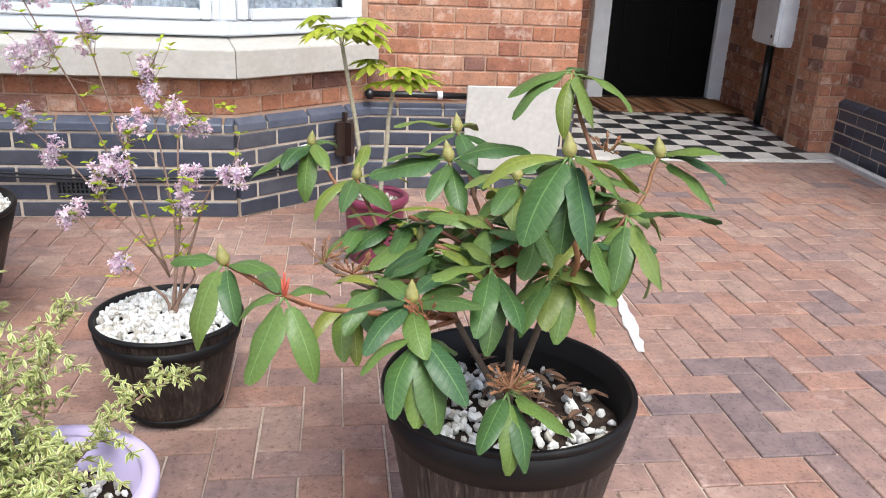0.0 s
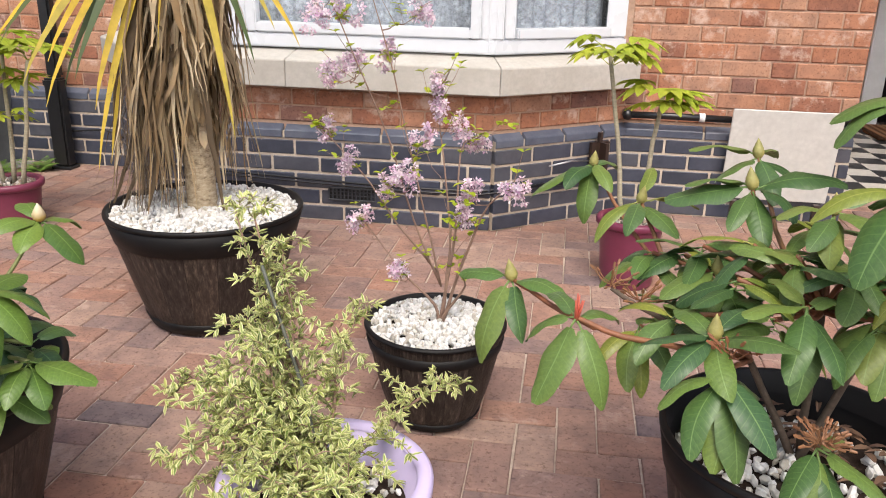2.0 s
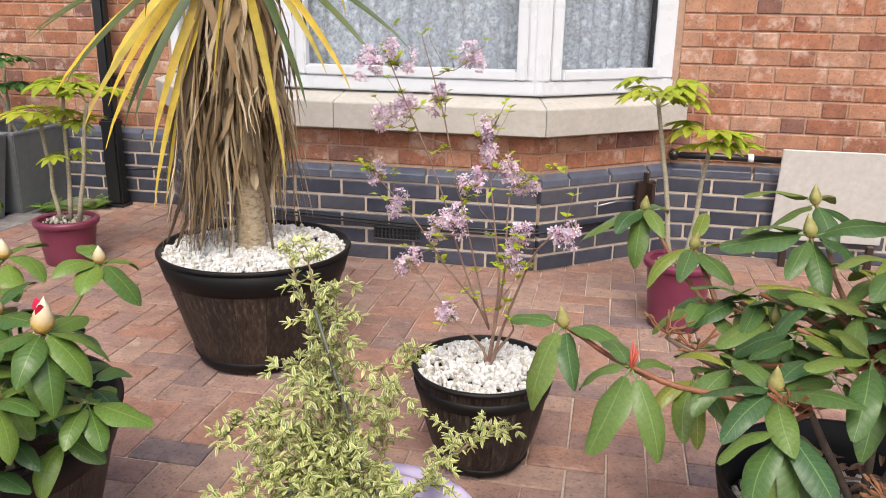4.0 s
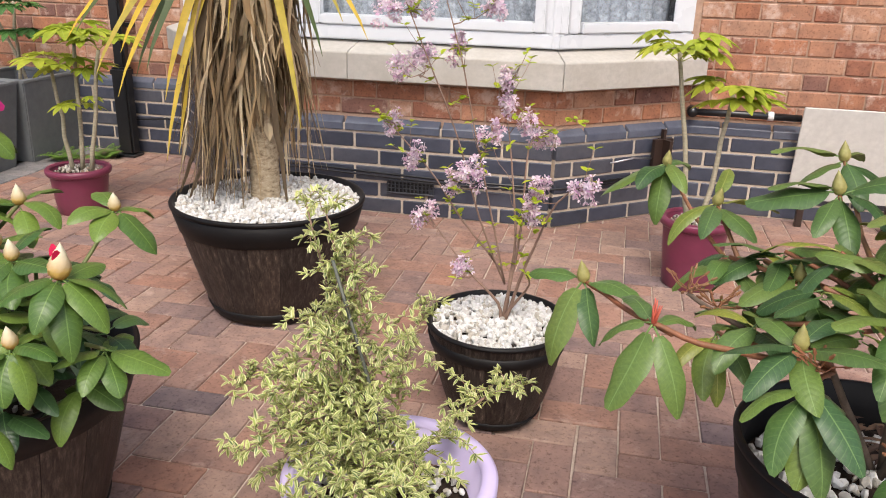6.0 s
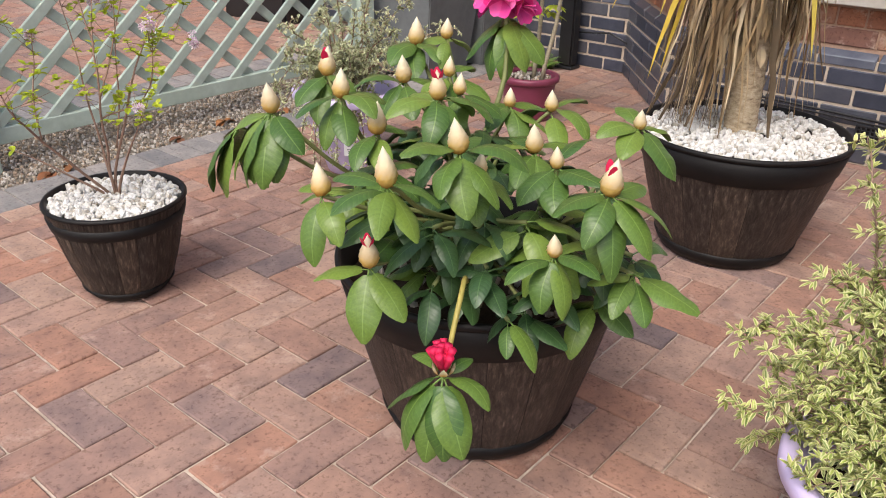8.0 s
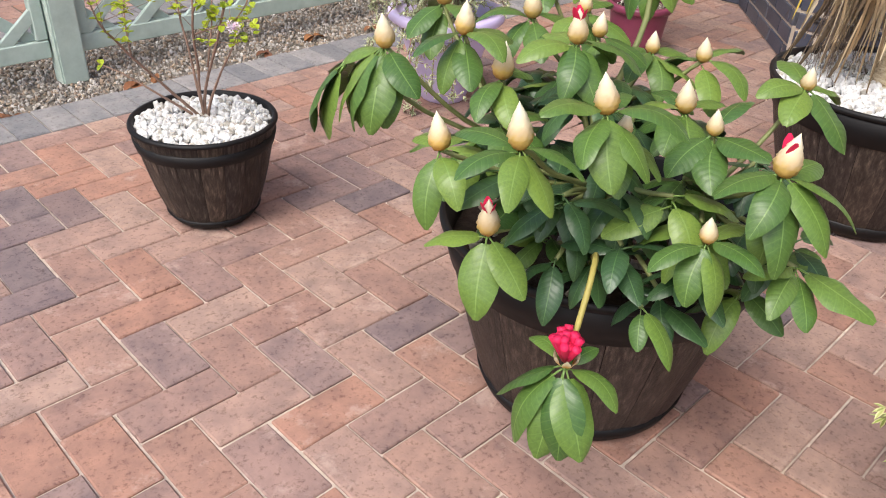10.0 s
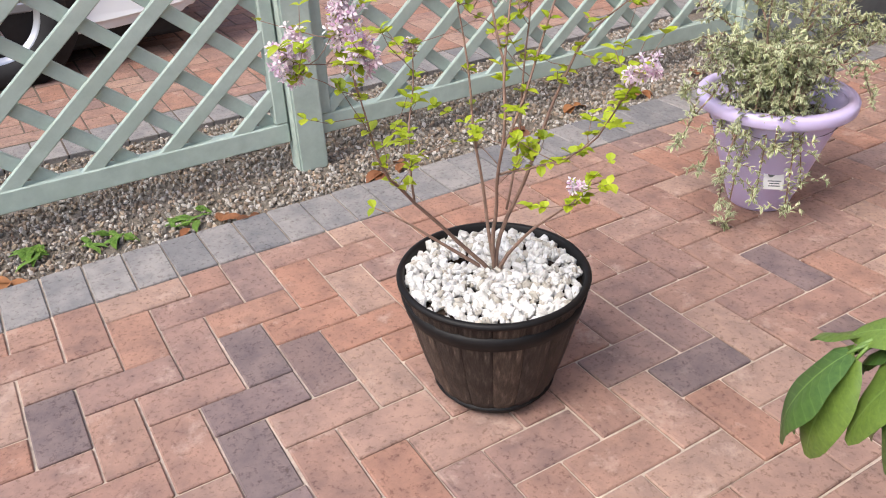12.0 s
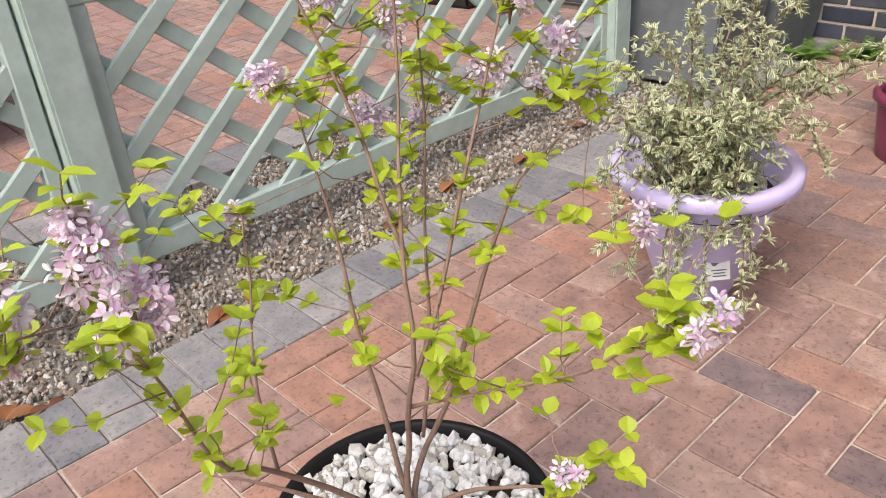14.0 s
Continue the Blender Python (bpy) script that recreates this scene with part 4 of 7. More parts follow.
# ---- pots ----
def barrel(x, y, rim_r, rim_z, base_r, label, turn=0.0, belly=0.85, hoop=(0.765, 0.962)):
    """A half-barrel planter: stave body, two moulded hoops and a thick rolled rim."""
    ob = thing("barrel_planter", label, "plant pot", pose(x, y, 0, 0, 0, turn), "barrel planters")
    h = rim_z

    def rad(t):
        return base_r + (rim_r - 0.005 - base_r) * (t ** belly)
    zs = [0.0, 0.015, 0.04, 0.08, 0.13, 0.2, 0.35, 0.5, 0.65, 0.8, 0.97]
    prof = [(rad(t) - 0.004 - (0.006 if t == 0 else 0), t * h + 0.002) for t in zs]
    child("barrel_body", lathe("barrel_body", [(0, 0.002)] + prof, M_HOOP, 64), ob, label="dark moulded shell")
    # moulded staves, rounded a little at their edges
    count = 18
    g, vs, k = Geo(), [], 5
    for t in zs:
        for i in range(k):
            u = (i / (k - 1) - 0.5) * 0.985
            a = 2 * math.pi * u / count
            r = rad(t) + 0.0012 - (0.006 if t == 0 else 0) - (0.0022 if i in (0, k - 1) else 0)
            vs.append((r * math.cos(a), r * math.sin(a), t * h))
    g.add(vs, [(j * k + i, j * k + i + 1, (j + 1) * k + i + 1, (j + 1) * k + i) for j in range(len(zs) - 1) for i in range(k - 1)])
    stave = g.mesh("stave", M_BARREL, True)
    for i in range(count):
        child("stave", stave, ob, pose(0, 0, 0, 0, 0, 360 * i / count))
    for t0, t1, ex in ((0.03, 0.125, 0.005), (hoop[0], hoop[1], 0.0055)):
        prof = [(rad(t0) - 0.002, t0 * h), (rad(t0) + ex, t0 * h + 0.003), (rad(t1) + ex, t1 * h - 0.003), (rad(t1) - 0.002, t1 * h)]
        child("hoop", lathe("hoop", prof, M_HOOP, 72), ob, label="black moulded hoop")
    prof = [(rad(0.88) - 0.010, h * 0.88), (rim_r - 0.013, h - 0.004), (rim_r - 0.010, h), (rim_r - 0.003, h), (rim_r, h - 0.005), (rim_r - 0.0005, h * 0.965), (rim_r - 0.009, h * 0.96)]
    child("rim", lathe("rim", prof, M_HOOP, 72), ob, label="black rolled rim")
    return ob


def chips(x, y, r, z, size, count, label, seed, mat=None, dome=0.012, clear=None):
    """Stone chips strewn over the soil of a pot."""
    rng = random.Random(seed)
    g = Geo()
    for _ in range(count):
        a, q = rng.uniform(0, 2 * math.pi), r * math.sqrt(rng.uniform(0, 1))
        px, py = q * math.cos(a), q * math.sin(a)
        if clear and clear(px, py, rng):
            continue
        zz = z + dome * (1 - (q / r) ** 2) + rng.uniform(-0.004, 0.006)
        pebble(g, (x + px, y + py, zz), size * rng.uniform(0.6, 1.25), rng)
    tagged(new("stone_chips", g.mesh("stone_chips", mat or M_WHITESTONE)), label, "stone mulch", kind="stuff")


def soil(x, y, r, z, label="dark potting soil in the planter"):
    g = Geo()
    n, rng = 28, random.Random(int(100 * (x + 5 * y)))
    vs = [(x, y, z + 0.008)]
    for k in (0.5, 1.0):
        for i in range(n):
            a = 2 * math.pi * i / n
            vs.append((x + k * r * math.cos(a), y + k * r * math.sin(a), z + rng.uniform(-0.004, 0.004)))
    fs = [(0, 1 + i, 1 + (i + 1) % n) for i in range(n)] + [(1 + i, 1 + n + i, 1 + n + (i + 1) % n, 1 + (i + 1) % n) for i in range(n)]
    g.add(vs, fs)
    tagged(new("potting_soil", g.mesh("potting_soil", M_SOIL, True)), label, "soil", kind="stuff")


RHO1, RHO2, PALM, LIL1, LIL2, LAV1, LAV2, MARR, MARL = (0.208, 2.221), (-1.437, 2.08), (-1.369, 3.264), (-0.53, 2.769), (-2.50, 1.868), (-0.622, 2.117), (-2.735, 2.94), (0.03, 3.86), (-2.625, 3.99)
barrel(*RHO1, 0.243, 0.372, 0.165, "black half-barrel planter holding the leggy rhododendron", 10)
barrel(*RHO2, 0.297, 0.385, 0.185, "dark brown half-barrel planter with wood-grain staves", 40)
barrel(*PALM, 0.312, 0.384, 0.19, "large dark half-barrel planter under the cordyline palm", 70)
barrel(*LIL1, 0.182, 0.274, 0.090, "small dark half-barrel planter with a flowering lilac", 20, 0.55, (0.76, 0.88))
barrel(*LIL2, 0.183, 0.276, 0.088, "small dark half-barrel planter near the trellis fence", 55, 0.55, (0.76, 0.88))
soil(*RHO1, 0.222, 0.285)
soil(*RHO2, 0.275, 0.315)
soil(*PALM, 0.292, 0.355)
soil(*LIL1, 0.166, 0.252)
soil(*LIL2, 0.166, 0.252)
chips(*RHO1, 0.21, 0.29, 0.012, 460, "grey-white stone chips and bark over dark soil", 1, clear=lambda a, b, r: a > 0.02 and b > -0.06 and r.random() < 0.75)
chips(*RHO2, 0.25, 0.318, 0.012, 120, "sparse grey stone chips over dark soil", 2, M_GRAVEL)
chips(*PALM, 0.289, 0.364, 0.0105, 2500, "clean white limestone chips around the palm trunk", 3)
chips(*LIL1, 0.163, 0.259, 0.0098, 1050, "white limestone chips with a little moss", 4)
chips(*LIL2, 0.163, 0.259, 0.0115, 900, "white limestone chips round the lilac stem", 5)


def round_pot(x, y, rim_r, rim_z, base_r, mat, label, lip=0.018, lip_h=0.03, name="plant_pot", turn=0, flare=0.0, group=""):
    """A round tapered pot with a rolled lip."""
    ob = thing(name, label, "plant pot", pose(x, y, 0, 0, 0, turn), group)
    w = 0.007
    rb, rt, h = base_r, rim_r - lip, rim_z
    body = [(0, 0.002), (rb - 0.004, 0.0), (rb, 0.005)] + [(rb + (rt - rb) * (t ** (1 + flare)), h * t) for t in (0.25, 0.5, 0.75, 0.93)] + [(rt, h - 0.004), (rt - w, h - 0.004), (rb + (rt - rb) * 0.5 - w, h * 0.5), (rb - w, 0.03), (0, 0.03)]
    child("body", lathe("body", body, mat, 64), ob)
    rim = [(rt - 0.003, h - lip_h), (rim_r - 0.006, h - lip_h), (rim_r - 0.001, h - lip_h + 0.005), (rim_r, h - 0.008), (rim_r - 0.006, h - 0.001), (rt - w, h), (rt - w - 0.004, h - 0.01)]
    child("rim", lathe("rim", rim, mat, 64), ob)
    return ob


round_pot(*LAV1, 0.196, 0.25, 0.10, M_LAV, "lavender plastic pot with a trailing variegated shrub", 0.02, 0.035, group="lavender pots")
lav2 = round_pot(*LAV2, 0.204, 0.322, 0.082, M_LAV, "lavender plastic pot with a label beside the border", 0.02, 0.035, group="lavender pots")
soil(*LAV1, 0.150, 0.175)
soil(*LAV2, 0.164, 0.25)
chips(*LAV1, 0.15, 0.18, 0.012, 90, "few pale stone chips on the soil", 6)
chips(*LAV2, 0.14, 0.255, 0.015, 50, "few pale stones on the soil", 7)
round_pot(*MARR, 0.131, 0.262, 0.098, M_MAROON, "small maroon plastic pot by the bay window", 0.012, 0.03, group="maroon pots")
round_pot(*MARL, 0.140, 0.205, 0.104, M_MAROON, "small maroon plastic pot beside the downpipe", 0.012, 0.03, group="maroon pots")
soil(*MARR, 0.108, 0.225)
soil(*MARL, 0.116, 0.178)
chips(*MARR, 0.10, 0.23, 0.010, 120, "grey chips on the soil", 8, M_GRAVEL)
chips(*MARL, 0.108, 0.182, 0.010, 120, "grey chips on the soil", 9, M_GRAVEL)


def pot_label(pot, az, z):
    """A printed care label stuck on the sloping side of the pot, with a dark leaf picture and bars of print."""
    m = pose(0, 0, 0, 0, 0, az + 90) @ pose(0, -0.1235, z, -20.7)
    st = child("sticker", box_mesh("sticker", 0.052, 0.0012, 0.078, M_WHITEPLASTIC, 0.0004, origin=(0, 0, -0.039)), pot, m, "white printed care label")
    bm = bmesh.new()
    bmesh.ops.create_circle(bm, cap_ends=True, segments=18, radius=0.5)
    bmesh.ops.scale(bm, vec=(0.022, 0.040, 1), verts=bm.verts)
    me = bpy.data.meshes.new("leaf_picture")
    bm.to_mesh(me)
    bm.free()
    me.materials.append(M_SLATE)
    child("leaf_picture", me, st, pose(-0.004, -0.0011, 0.012, 90, 0, 0) @ pose(0, 0, 0, 0, 0, -18), "dark grey leaf picture")
    for k in range(3):
        child("print_bar", box_mesh("print_bar", (0.034, 0.026, 0.030)[k], 0.0004, 0.0028, M_SLATE, 0), st, pose(0.002, -0.0009, -0.018 - 0.0065 * k), "bar of grey print")


pot_label(lav2, -40, 0.135)
g_tag = box_mesh("plant_label", 0.075, 0.022, 0.0015, M_WHITEPLASTIC, 0.0004)
tag = tagged(new("plant_label", g_tag), "white plastic plant label lying on the soil", "plant label")
tag.matrix_basis = pose(LAV2[0] + 0.085, LAV2[1] - 0.085, 0.282, 14, -8, 35)


def square_planter(x, y, w, h, turn, label):
    """A tapered square planter with thick walls."""
    ob = thing("square_planter", label, "plant pot", pose(x, y, -0.004, 0, 0, turn), "slate planters")
    bm = bmesh.new()
    t, rings = 0.022, []
    for hw, z in ((w * 0.40, 0.0), (w * 0.5, h), (w * 0.5 - t, h), (w * 0.5 - t - 0.01, h - 0.09)):
        rings.append([bm.verts.new((sx * hw, sy * hw, z)) for sx, sy in ((-1, -1), (1, -1), (1, 1), (-1, 1))])
    for p, q in zip(rings, rings[1:]):
        for i in range(4):
            bm.faces.new((p[i], p[(i + 1) % 4], q[(i + 1) % 4], q[i]))
    bm.faces.new(rings[0][::-1])
    bm.faces.new(rings[3])
    bmesh.ops.recalc_face_normals(bm, faces=bm.faces[:])
    bmesh.ops.bevel(bm, geom=[e for e in bm.edges], offset=0.006, segments=2, affect="EDGES")
    me = bpy.data.meshes.new("body")
    bm.to_mesh(me)
    bm.free()
    me.materials.append(M_SLATE)
    child("body", me, ob)
    for k in range(4):
        child("rim", box_mesh("rim", w - 0.03, 0.03, 0.02, M_SLATE, 0.004), ob, Matrix.Rotation(math.pi / 2 * k, 4, "Z") @ pose(-0.015, -w / 2 + 0.013, h - 0.017))
    s = tagged(new("planter_soil", box_mesh("planter_soil", w - 0.075, w - 0.075, 0.02, M_SOIL, 0.004)), "dark soil in the grey planter", "soil", kind="stuff")
    s.matrix_basis = pose(x, y, h - 0.094, 0, 0, turn)
    return ob


SQ1, SQ2 = (-3.62, 4.37), (-3.60, 4.86)
square_planter(*SQ1, 0.46, 0.46, 3, "dark slate-grey square planter at the border end")
square_planter(*SQ2, 0.46, 0.46, -2, "dark slate-grey square planter against the house")


# ---- plants ----
def big_leaf(name, mat, ratio, n, arch, full=0.6, seed=1, rows=10):
    """A few leathery leaves of unit length along x: petiole, midrib groove, rolled and waved margin."""
    out = []
    rng = random.Random(seed)
    for _ in range(n):
        g = Geo()
        rise, tw, wave, ph = rng.uniform(*arch), rng.uniform(-0.35, 0.35), rng.uniform(0.01, 0.05), rng.uniform(0, 6)
        wid, sway = ratio * rng.uniform(0.88, 1.12), rng.uniform(-0.05, 0.05)
        vs, uv = [], []
        for i in range(rows + 1):
            t = i / rows
            x = 0.13 + 0.87 * t
            c = Vector((x, sway * math.sin(math.pi * t), rise * 4 * x * (1 - x) - 0.05 * t ** 4))
            w = wid * 0.5 * max(0.04, math.sin(math.pi * min(1, t ** 0.88 * 0.96 + 0.03)) ** full)
            a = tw * (t - 0.3)
            for k, s in enumerate((-1, -0.55, 0, 0.55, 1)):
                q = abs(s)
                z = w * (0.42 * q - 0.62 * q * q) + wave * 0.5 * q * q * math.sin(ph + 11 * t + (2 if s < 0 else 0))
                vs.append(c + Vector((0, s * w * math.cos(a) - z * math.sin(a), s * w * math.sin(a) + z * math.cos(a))))
                uv.append((float(s), t))
        fs = [(i * 5 + k, i * 5 + k + 1, i * 5 + k + 6, i * 5 + k + 5) for i in range(rows) for k in range(4)]
        g.add(vs, fs, uv)
        tube(g, [(0, 0, 0), (0.07, 0, rise * 0.28), (0.15, sway * 0.05, rise * 0.5)], 0.016, 0.012, 5)
        out.append(g.mesh("leaf", mat, True))
    return out


def bud_mesh(mat, h=0.05, r=0.0125):
    """A plump pointed bud in one skin, its overlapping scales raised in steps."""
    g = Geo()
    n, m = 20, 18
    vs, uv = [], []
    for j in range(m + 1):
        t = j / m
        rr = r * (0.28 + 0.72 * math.sin(math.pi * min(1.0, 0.5 * (t + 0.08) / 0.38))) if t < 0.30 else r * max(0.02, 1 - ((t - 0.30) / 0.70) ** 1.35)
        for i in range(n):
            a = 2 * math.pi * i / n
            row = (t * 4.2 + 0.42 * math.cos(5 * a + math.pi * (int(t * 4.2) % 2))) % 1.0
            q = rr * (1.13 - 0.26 * row)
            vs.append((q * math.cos(a), q * math.sin(a), h * t - 0.004))
            uv.append((0.0, t))
    fs = [(j * n + i, j * n + (i + 1) % n, (j + 1) * n + (i + 1) % n, (j + 1) * n + i) for j in range(m) for i in range(n)]
    fs += [tuple(range(n))[::-1], tuple(range(m * n, (m + 1) * n))]
    g.add(vs, fs, uv)
    return g.mesh("bud", mat, True)


def heading(az, pitch):
    a, p = radians(az), radians(pitch)
    return Vector((math.cos(a) * math.cos(p), math.sin(a) * math.cos(p), math.sin(p)))


def leaves_at(ob, tip, fan, variants, rng, odd=None, odd_share=0.12, cap=0.16):
    """Leaves round the tip of a shoot, each by its bearing, pitch and length."""
    for i, (az, pitch, length) in enumerate(fan):
        me = rng.choice(odd) if odd and rng.random() < odd_share else rng.choice(variants)
        child("leaf", me, ob, aim(Vector(tip) - Vector((0, 0, 0.004 * (i % 3))), heading(az, pitch), rng.uniform(-0.35, 0.35), min(length, cap)))


def whorl(ob, p, axis, variants, count, rng, tilt=(-0.5, 0.5), scale=(0.08, 0.12), odd=None):
    """Leaves in a ring round the tip p of a shoot."""
    ax = Vector(axis).normalized()
    s = ax.cross(Vector((0.2, 0.9, 0.1))).normalized()
    u = ax.cross(s)
    a0 = rng.uniform(0, 6.28)
    for i in range(count):
        a = a0 + i * 2.399 + rng.uniform(-0.3, 0.3)
        way = (s * math.cos(a) + u * math.sin(a)) + ax * rng.uniform(*tilt) + Vector((0, 0, -0.15))
        me = rng.choice(odd) if odd and rng.random() < 0.12 else rng.choice(variants)
        child("leaf", me, ob, aim(Vector(p) - ax * 0.004 * i, way, rng.uniform(-0.4, 0.4), rng.uniform(*scale)))


def limb(ob, pts, mat, r0, r1, rng, wig=0.006, name="branch"):
    """A branch eased through a few set points."""
    way = [Vector(p) for p in pts]
    out = [way[0]]
    for a, b in zip(way, way[1:]):
        out += bend(a, b, 0, wig, 4, rng)[1:]
    out = [out[0]] + [(a + b * 2 + c) / 4 for a, b, c in zip(out, out[1:], out[2:])] + [out[-1]]
    g = Geo()
    tube(g, out, r0, r1, 7)
    child(name, g.mesh(name, mat, True), ob)


def dead_truss(ob, p, rng, n=14, size=1.0, mat=None):
    """The dry star of an old flower head."""
    g = Geo()
    for _ in range(n):
        d = Vector((rng.uniform(-1, 1), rng.uniform(-1, 1), rng.uniform(-0.1, 1))).normalized()
        e = Vector(p) + d * rng.uniform(0.025, 0.05) * size
        tube(g, bend(p, e, 0.003, 0.003, 3, rng), 0.0012, 0.0011, 5)
        tube(g, [e, e + d * 0.010], 0.0030, 0.0018, 5)
    child("spent_flower_head", g.mesh("spent_flower_head", mat or M_REDSTEM), ob, label="dry brown star of an old flower head")


def rhododendron_leggy():
    rng = random.Random(21)
    ob = thing("rhododendron", "leggy rhododendron with long leathery leaves and green buds", "shrub")
    va = big_leaf("leaf", M_RHO, 0.36, 10, (0.02, 0.13), 0.52, 21)
    vy = big_leaf("leaf", M_RHO_YEL, 0.27, 3, (0.04, 0.14), 0.6, 22)
    bud = bud_mesh(M_GREENBUD, 0.038, 0.0105)
    foot = Vector((RHO1[0] + 0.02, RHO1[1] + 0.03, 0.285))
    # three old limbs rise from the root
    fork_l, fork_m, fork_r = (0.10, 2.22, 0.50), (0.20, 2.22, 0.60), (0.27, 2.17, 0.58)
    for f in (fork_l, fork_m, fork_r):
        limb(ob, [foot + Vector((rng.uniform(-0.02, 0.02), rng.uniform(-0.02, 0.02), 0)), Vector(f)], M_BARK, 0.008, 0.006, rng, 0.008)

    def shoot(tip, via, fan, budded=True, r=0.0042, odd=0.12):
        limb(ob, list(via) + [tip], M_REDSTEM, r * 1.25, r * 0.85, rng)
        leaves_at(ob, tip, fan, va, rng, vy, odd)
        if budded:
            child("bud", bud, ob, pose(*tip, rng.uniform(-12, 12), rng.uniform(-12, 12), rng.uniform(0, 90)) @ Matrix.Scale(rng.uniform(0.9, 1.15), 4))
    shoot((0.132, 2.52, 0.79), [fork_m, (0.15, 2.40, 0.68)], [(-172, 6, 0.135), (-140, -14, 0.12), (24, -23, 0.125), (-79, -34, 0.12), (60, -6, 0.11)])
    shoot((0.095, 2.37, 0.765), [fork_m, (0.13, 2.32, 0.66)], [(-165, 4, 0.125), (-82, -38, 0.125), (1, 9, 0.165), (-170, -8, 0.155), (-60, -12, 0.115), (-119, -25, 0.11)])
    shoot((0.229, 2.04, 0.855), [fork_r, (0.265, 2.05, 0.67), (0.235, 2.03, 0.76)], [(-138, -46, 0.165), (-80, -52, 0.16), (-172, -14, 0.14), (-62, -20, 0.12), (-2, -23, 0.125), (101, -23, 0.11), (-105, -62, 0.15)])
    shoot((0.31, 2.34, 0.94), [fork_r, (0.37, 2.22, 0.72), (0.325, 2.32, 0.86)], [(-173, -20, 0.13), (-160, -31, 0.145), (-35, -22, 0.13), (-66, -50, 0.12), (-110, -64, 0.125), (63, -8, 0.11)], False)
    shoot((0.442, 2.208, 0.815), [fork_r, (0.36, 2.15, 0.69), (0.41, 2.18, 0.75)], [(-50, 14, 0.11), (-30, -12, 0.12), (-40, -32, 0.13), (-160, -3, 0.12), (120, 1, 0.11)], odd=0.4)
    shoot((0.362, 2.12, 0.734), [fork_r, (0.31, 2.13, 0.65)], [(-32, 8, 0.15), (-60, -46, 0.135), (-117, -50, 0.125), (-125, -68, 0.15), (-45, -66, 0.14), (106, -24, 0.12)], False)
    shoot((0.267, 2.14, 0.642), [fork_r], [(-106, -56, 0.14), (-120, -40, 0.125), (-60, -45, 0.13), (148, -50, 0.12), (-55, -15, 0.12)], False)
    shoot((0.206, 2.27, 0.755), [fork_m, (0.21, 2.25, 0.68)], [(32, 12, 0.12), (-150, 4, 0.12), (-121, -12, 0.12), (-60, -4, 0.12), (-104, -28, 0.12)])
    shoot((0.04, 2.29, 0.63), [fork_l, (0.08, 2.28, 0.57)], [(-145, -12, 0.125), (-107, -24, 0.12), (-40, -2, 0.125), (61, 12, 0.11), (118, 6, 0.11), (-70, -28, 0.12)])
    shoot((0.0, 2.05, 0.615), [fork_l, (0.06, 2.12, 0.56)], [(-155, 2, 0.125), (-134, -22, 0.12), (-35, 14, 0.125), (53, 6, 0.11), (-83, -24, 0.11), (113, 4, 0.11)])
    shoot((-0.172, 2.70, 0.715), [fork_l, (-0.03, 2.45, 0.56), (-0.11, 2.62, 0.63)], [(-155, -22, 0.16), (-101, -54, 0.135), (59, -9, 0.11), (-69, -17, 0.11), (-120, -12, 0.12)])
    shoot((-0.075, 2.56, 0.675), [(-0.02, 2.45, 0.57)], [(-147, -34, 0.13), (-30, 8, 0.125), (-53, -16, 0.12), (74, 30, 0.11), (-107, -20, 0.11)], odd=0.4)
    # the long low arm with hanging leaves
    shoot((-0.2, 2.10, 0.605), [fork_l, (0.02, 2.13, 0.555), (-0.10, 2.10, 0.575)], [(-128, -50, 0.15), (-50, -56, 0.145), (50, -14, 0.115), (166, -34, 0.10), (118, 5, 0.10)], False, 0.005, 0.0)
    shoot((-0.314, 2.26, 0.60), [(-0.17, 2.10, 0.59), (-0.25, 2.20, 0.585)], [(-118, -52, 0.16), (-71, -40, 0.12), (-35, 2, 0.12), (157, -6, 0.11)], odd=0.0)
    shoot((-0.089, 2.22, 0.547), [fork_l, (0.0, 2.21, 0.53)], [(-102, -42, 0.12), (-83, -50, 0.12), (-135, -22, 0.11), (-60, -25, 0.11), (64, -17, 0.11)], False)
    shoot((0.008, 2.0, 0.58), [fork_l, (0.05, 2.1, 0.55)], [(-96, -58, 0.14), (-120, -44, 0.13), (-70, -56, 0.145), (-50, -36, 0.13), (-150, -15, 0.11), (43, -29, 0.11)], False, odd=0.0)
    shoot((0.131, 2.08, 0.66), [fork_m, (0.16, 2.14, 0.62)], [(-112, -36, 0.13), (-101, -60, 0.14), (-70, -30, 0.12), (-150, 4, 0.12), (43, -5, 0.11), (105, 8, 0.11)], False)
    shoot((0.151, 1.992, 0.48), [(0.2, 2.16, 0.42), (0.17, 2.06, 0.45)], [(-125, -28, 0.115), (-92, -58, 0.125), (-75, -48, 0.12), (-30, -22, 0.125), (45, -9, 0.09)], False, odd=0.0)
    for c in ((0.06, 2.36, 0.60), (0.16, 2.36, 0.62), (0.27, 2.30, 0.66), (0.0, 2.40, 0.62), (0.33, 2.24, 0.66), (0.14, 2.20, 0.70), (0.10, 2.12, 0.62), (0.22, 2.16, 0.70), (0.32, 2.20, 0.77), (0.05, 2.18, 0.66), (0.20, 2.32, 0.72), (-0.02, 2.28, 0.58), (0.24, 2.10, 0.64), (0.38, 2.22, 0.74), (-0.04, 2.16, 0.60), (0.08, 2.24, 0.70), (0.30, 2.12, 0.70), (0.16, 2.28, 0.66), (0.02, 2.34, 0.66), (-0.06, 2.40, 0.62)):
        limb(ob, [fork_m, c], M_REDSTEM, 0.005, 0.004, rng)
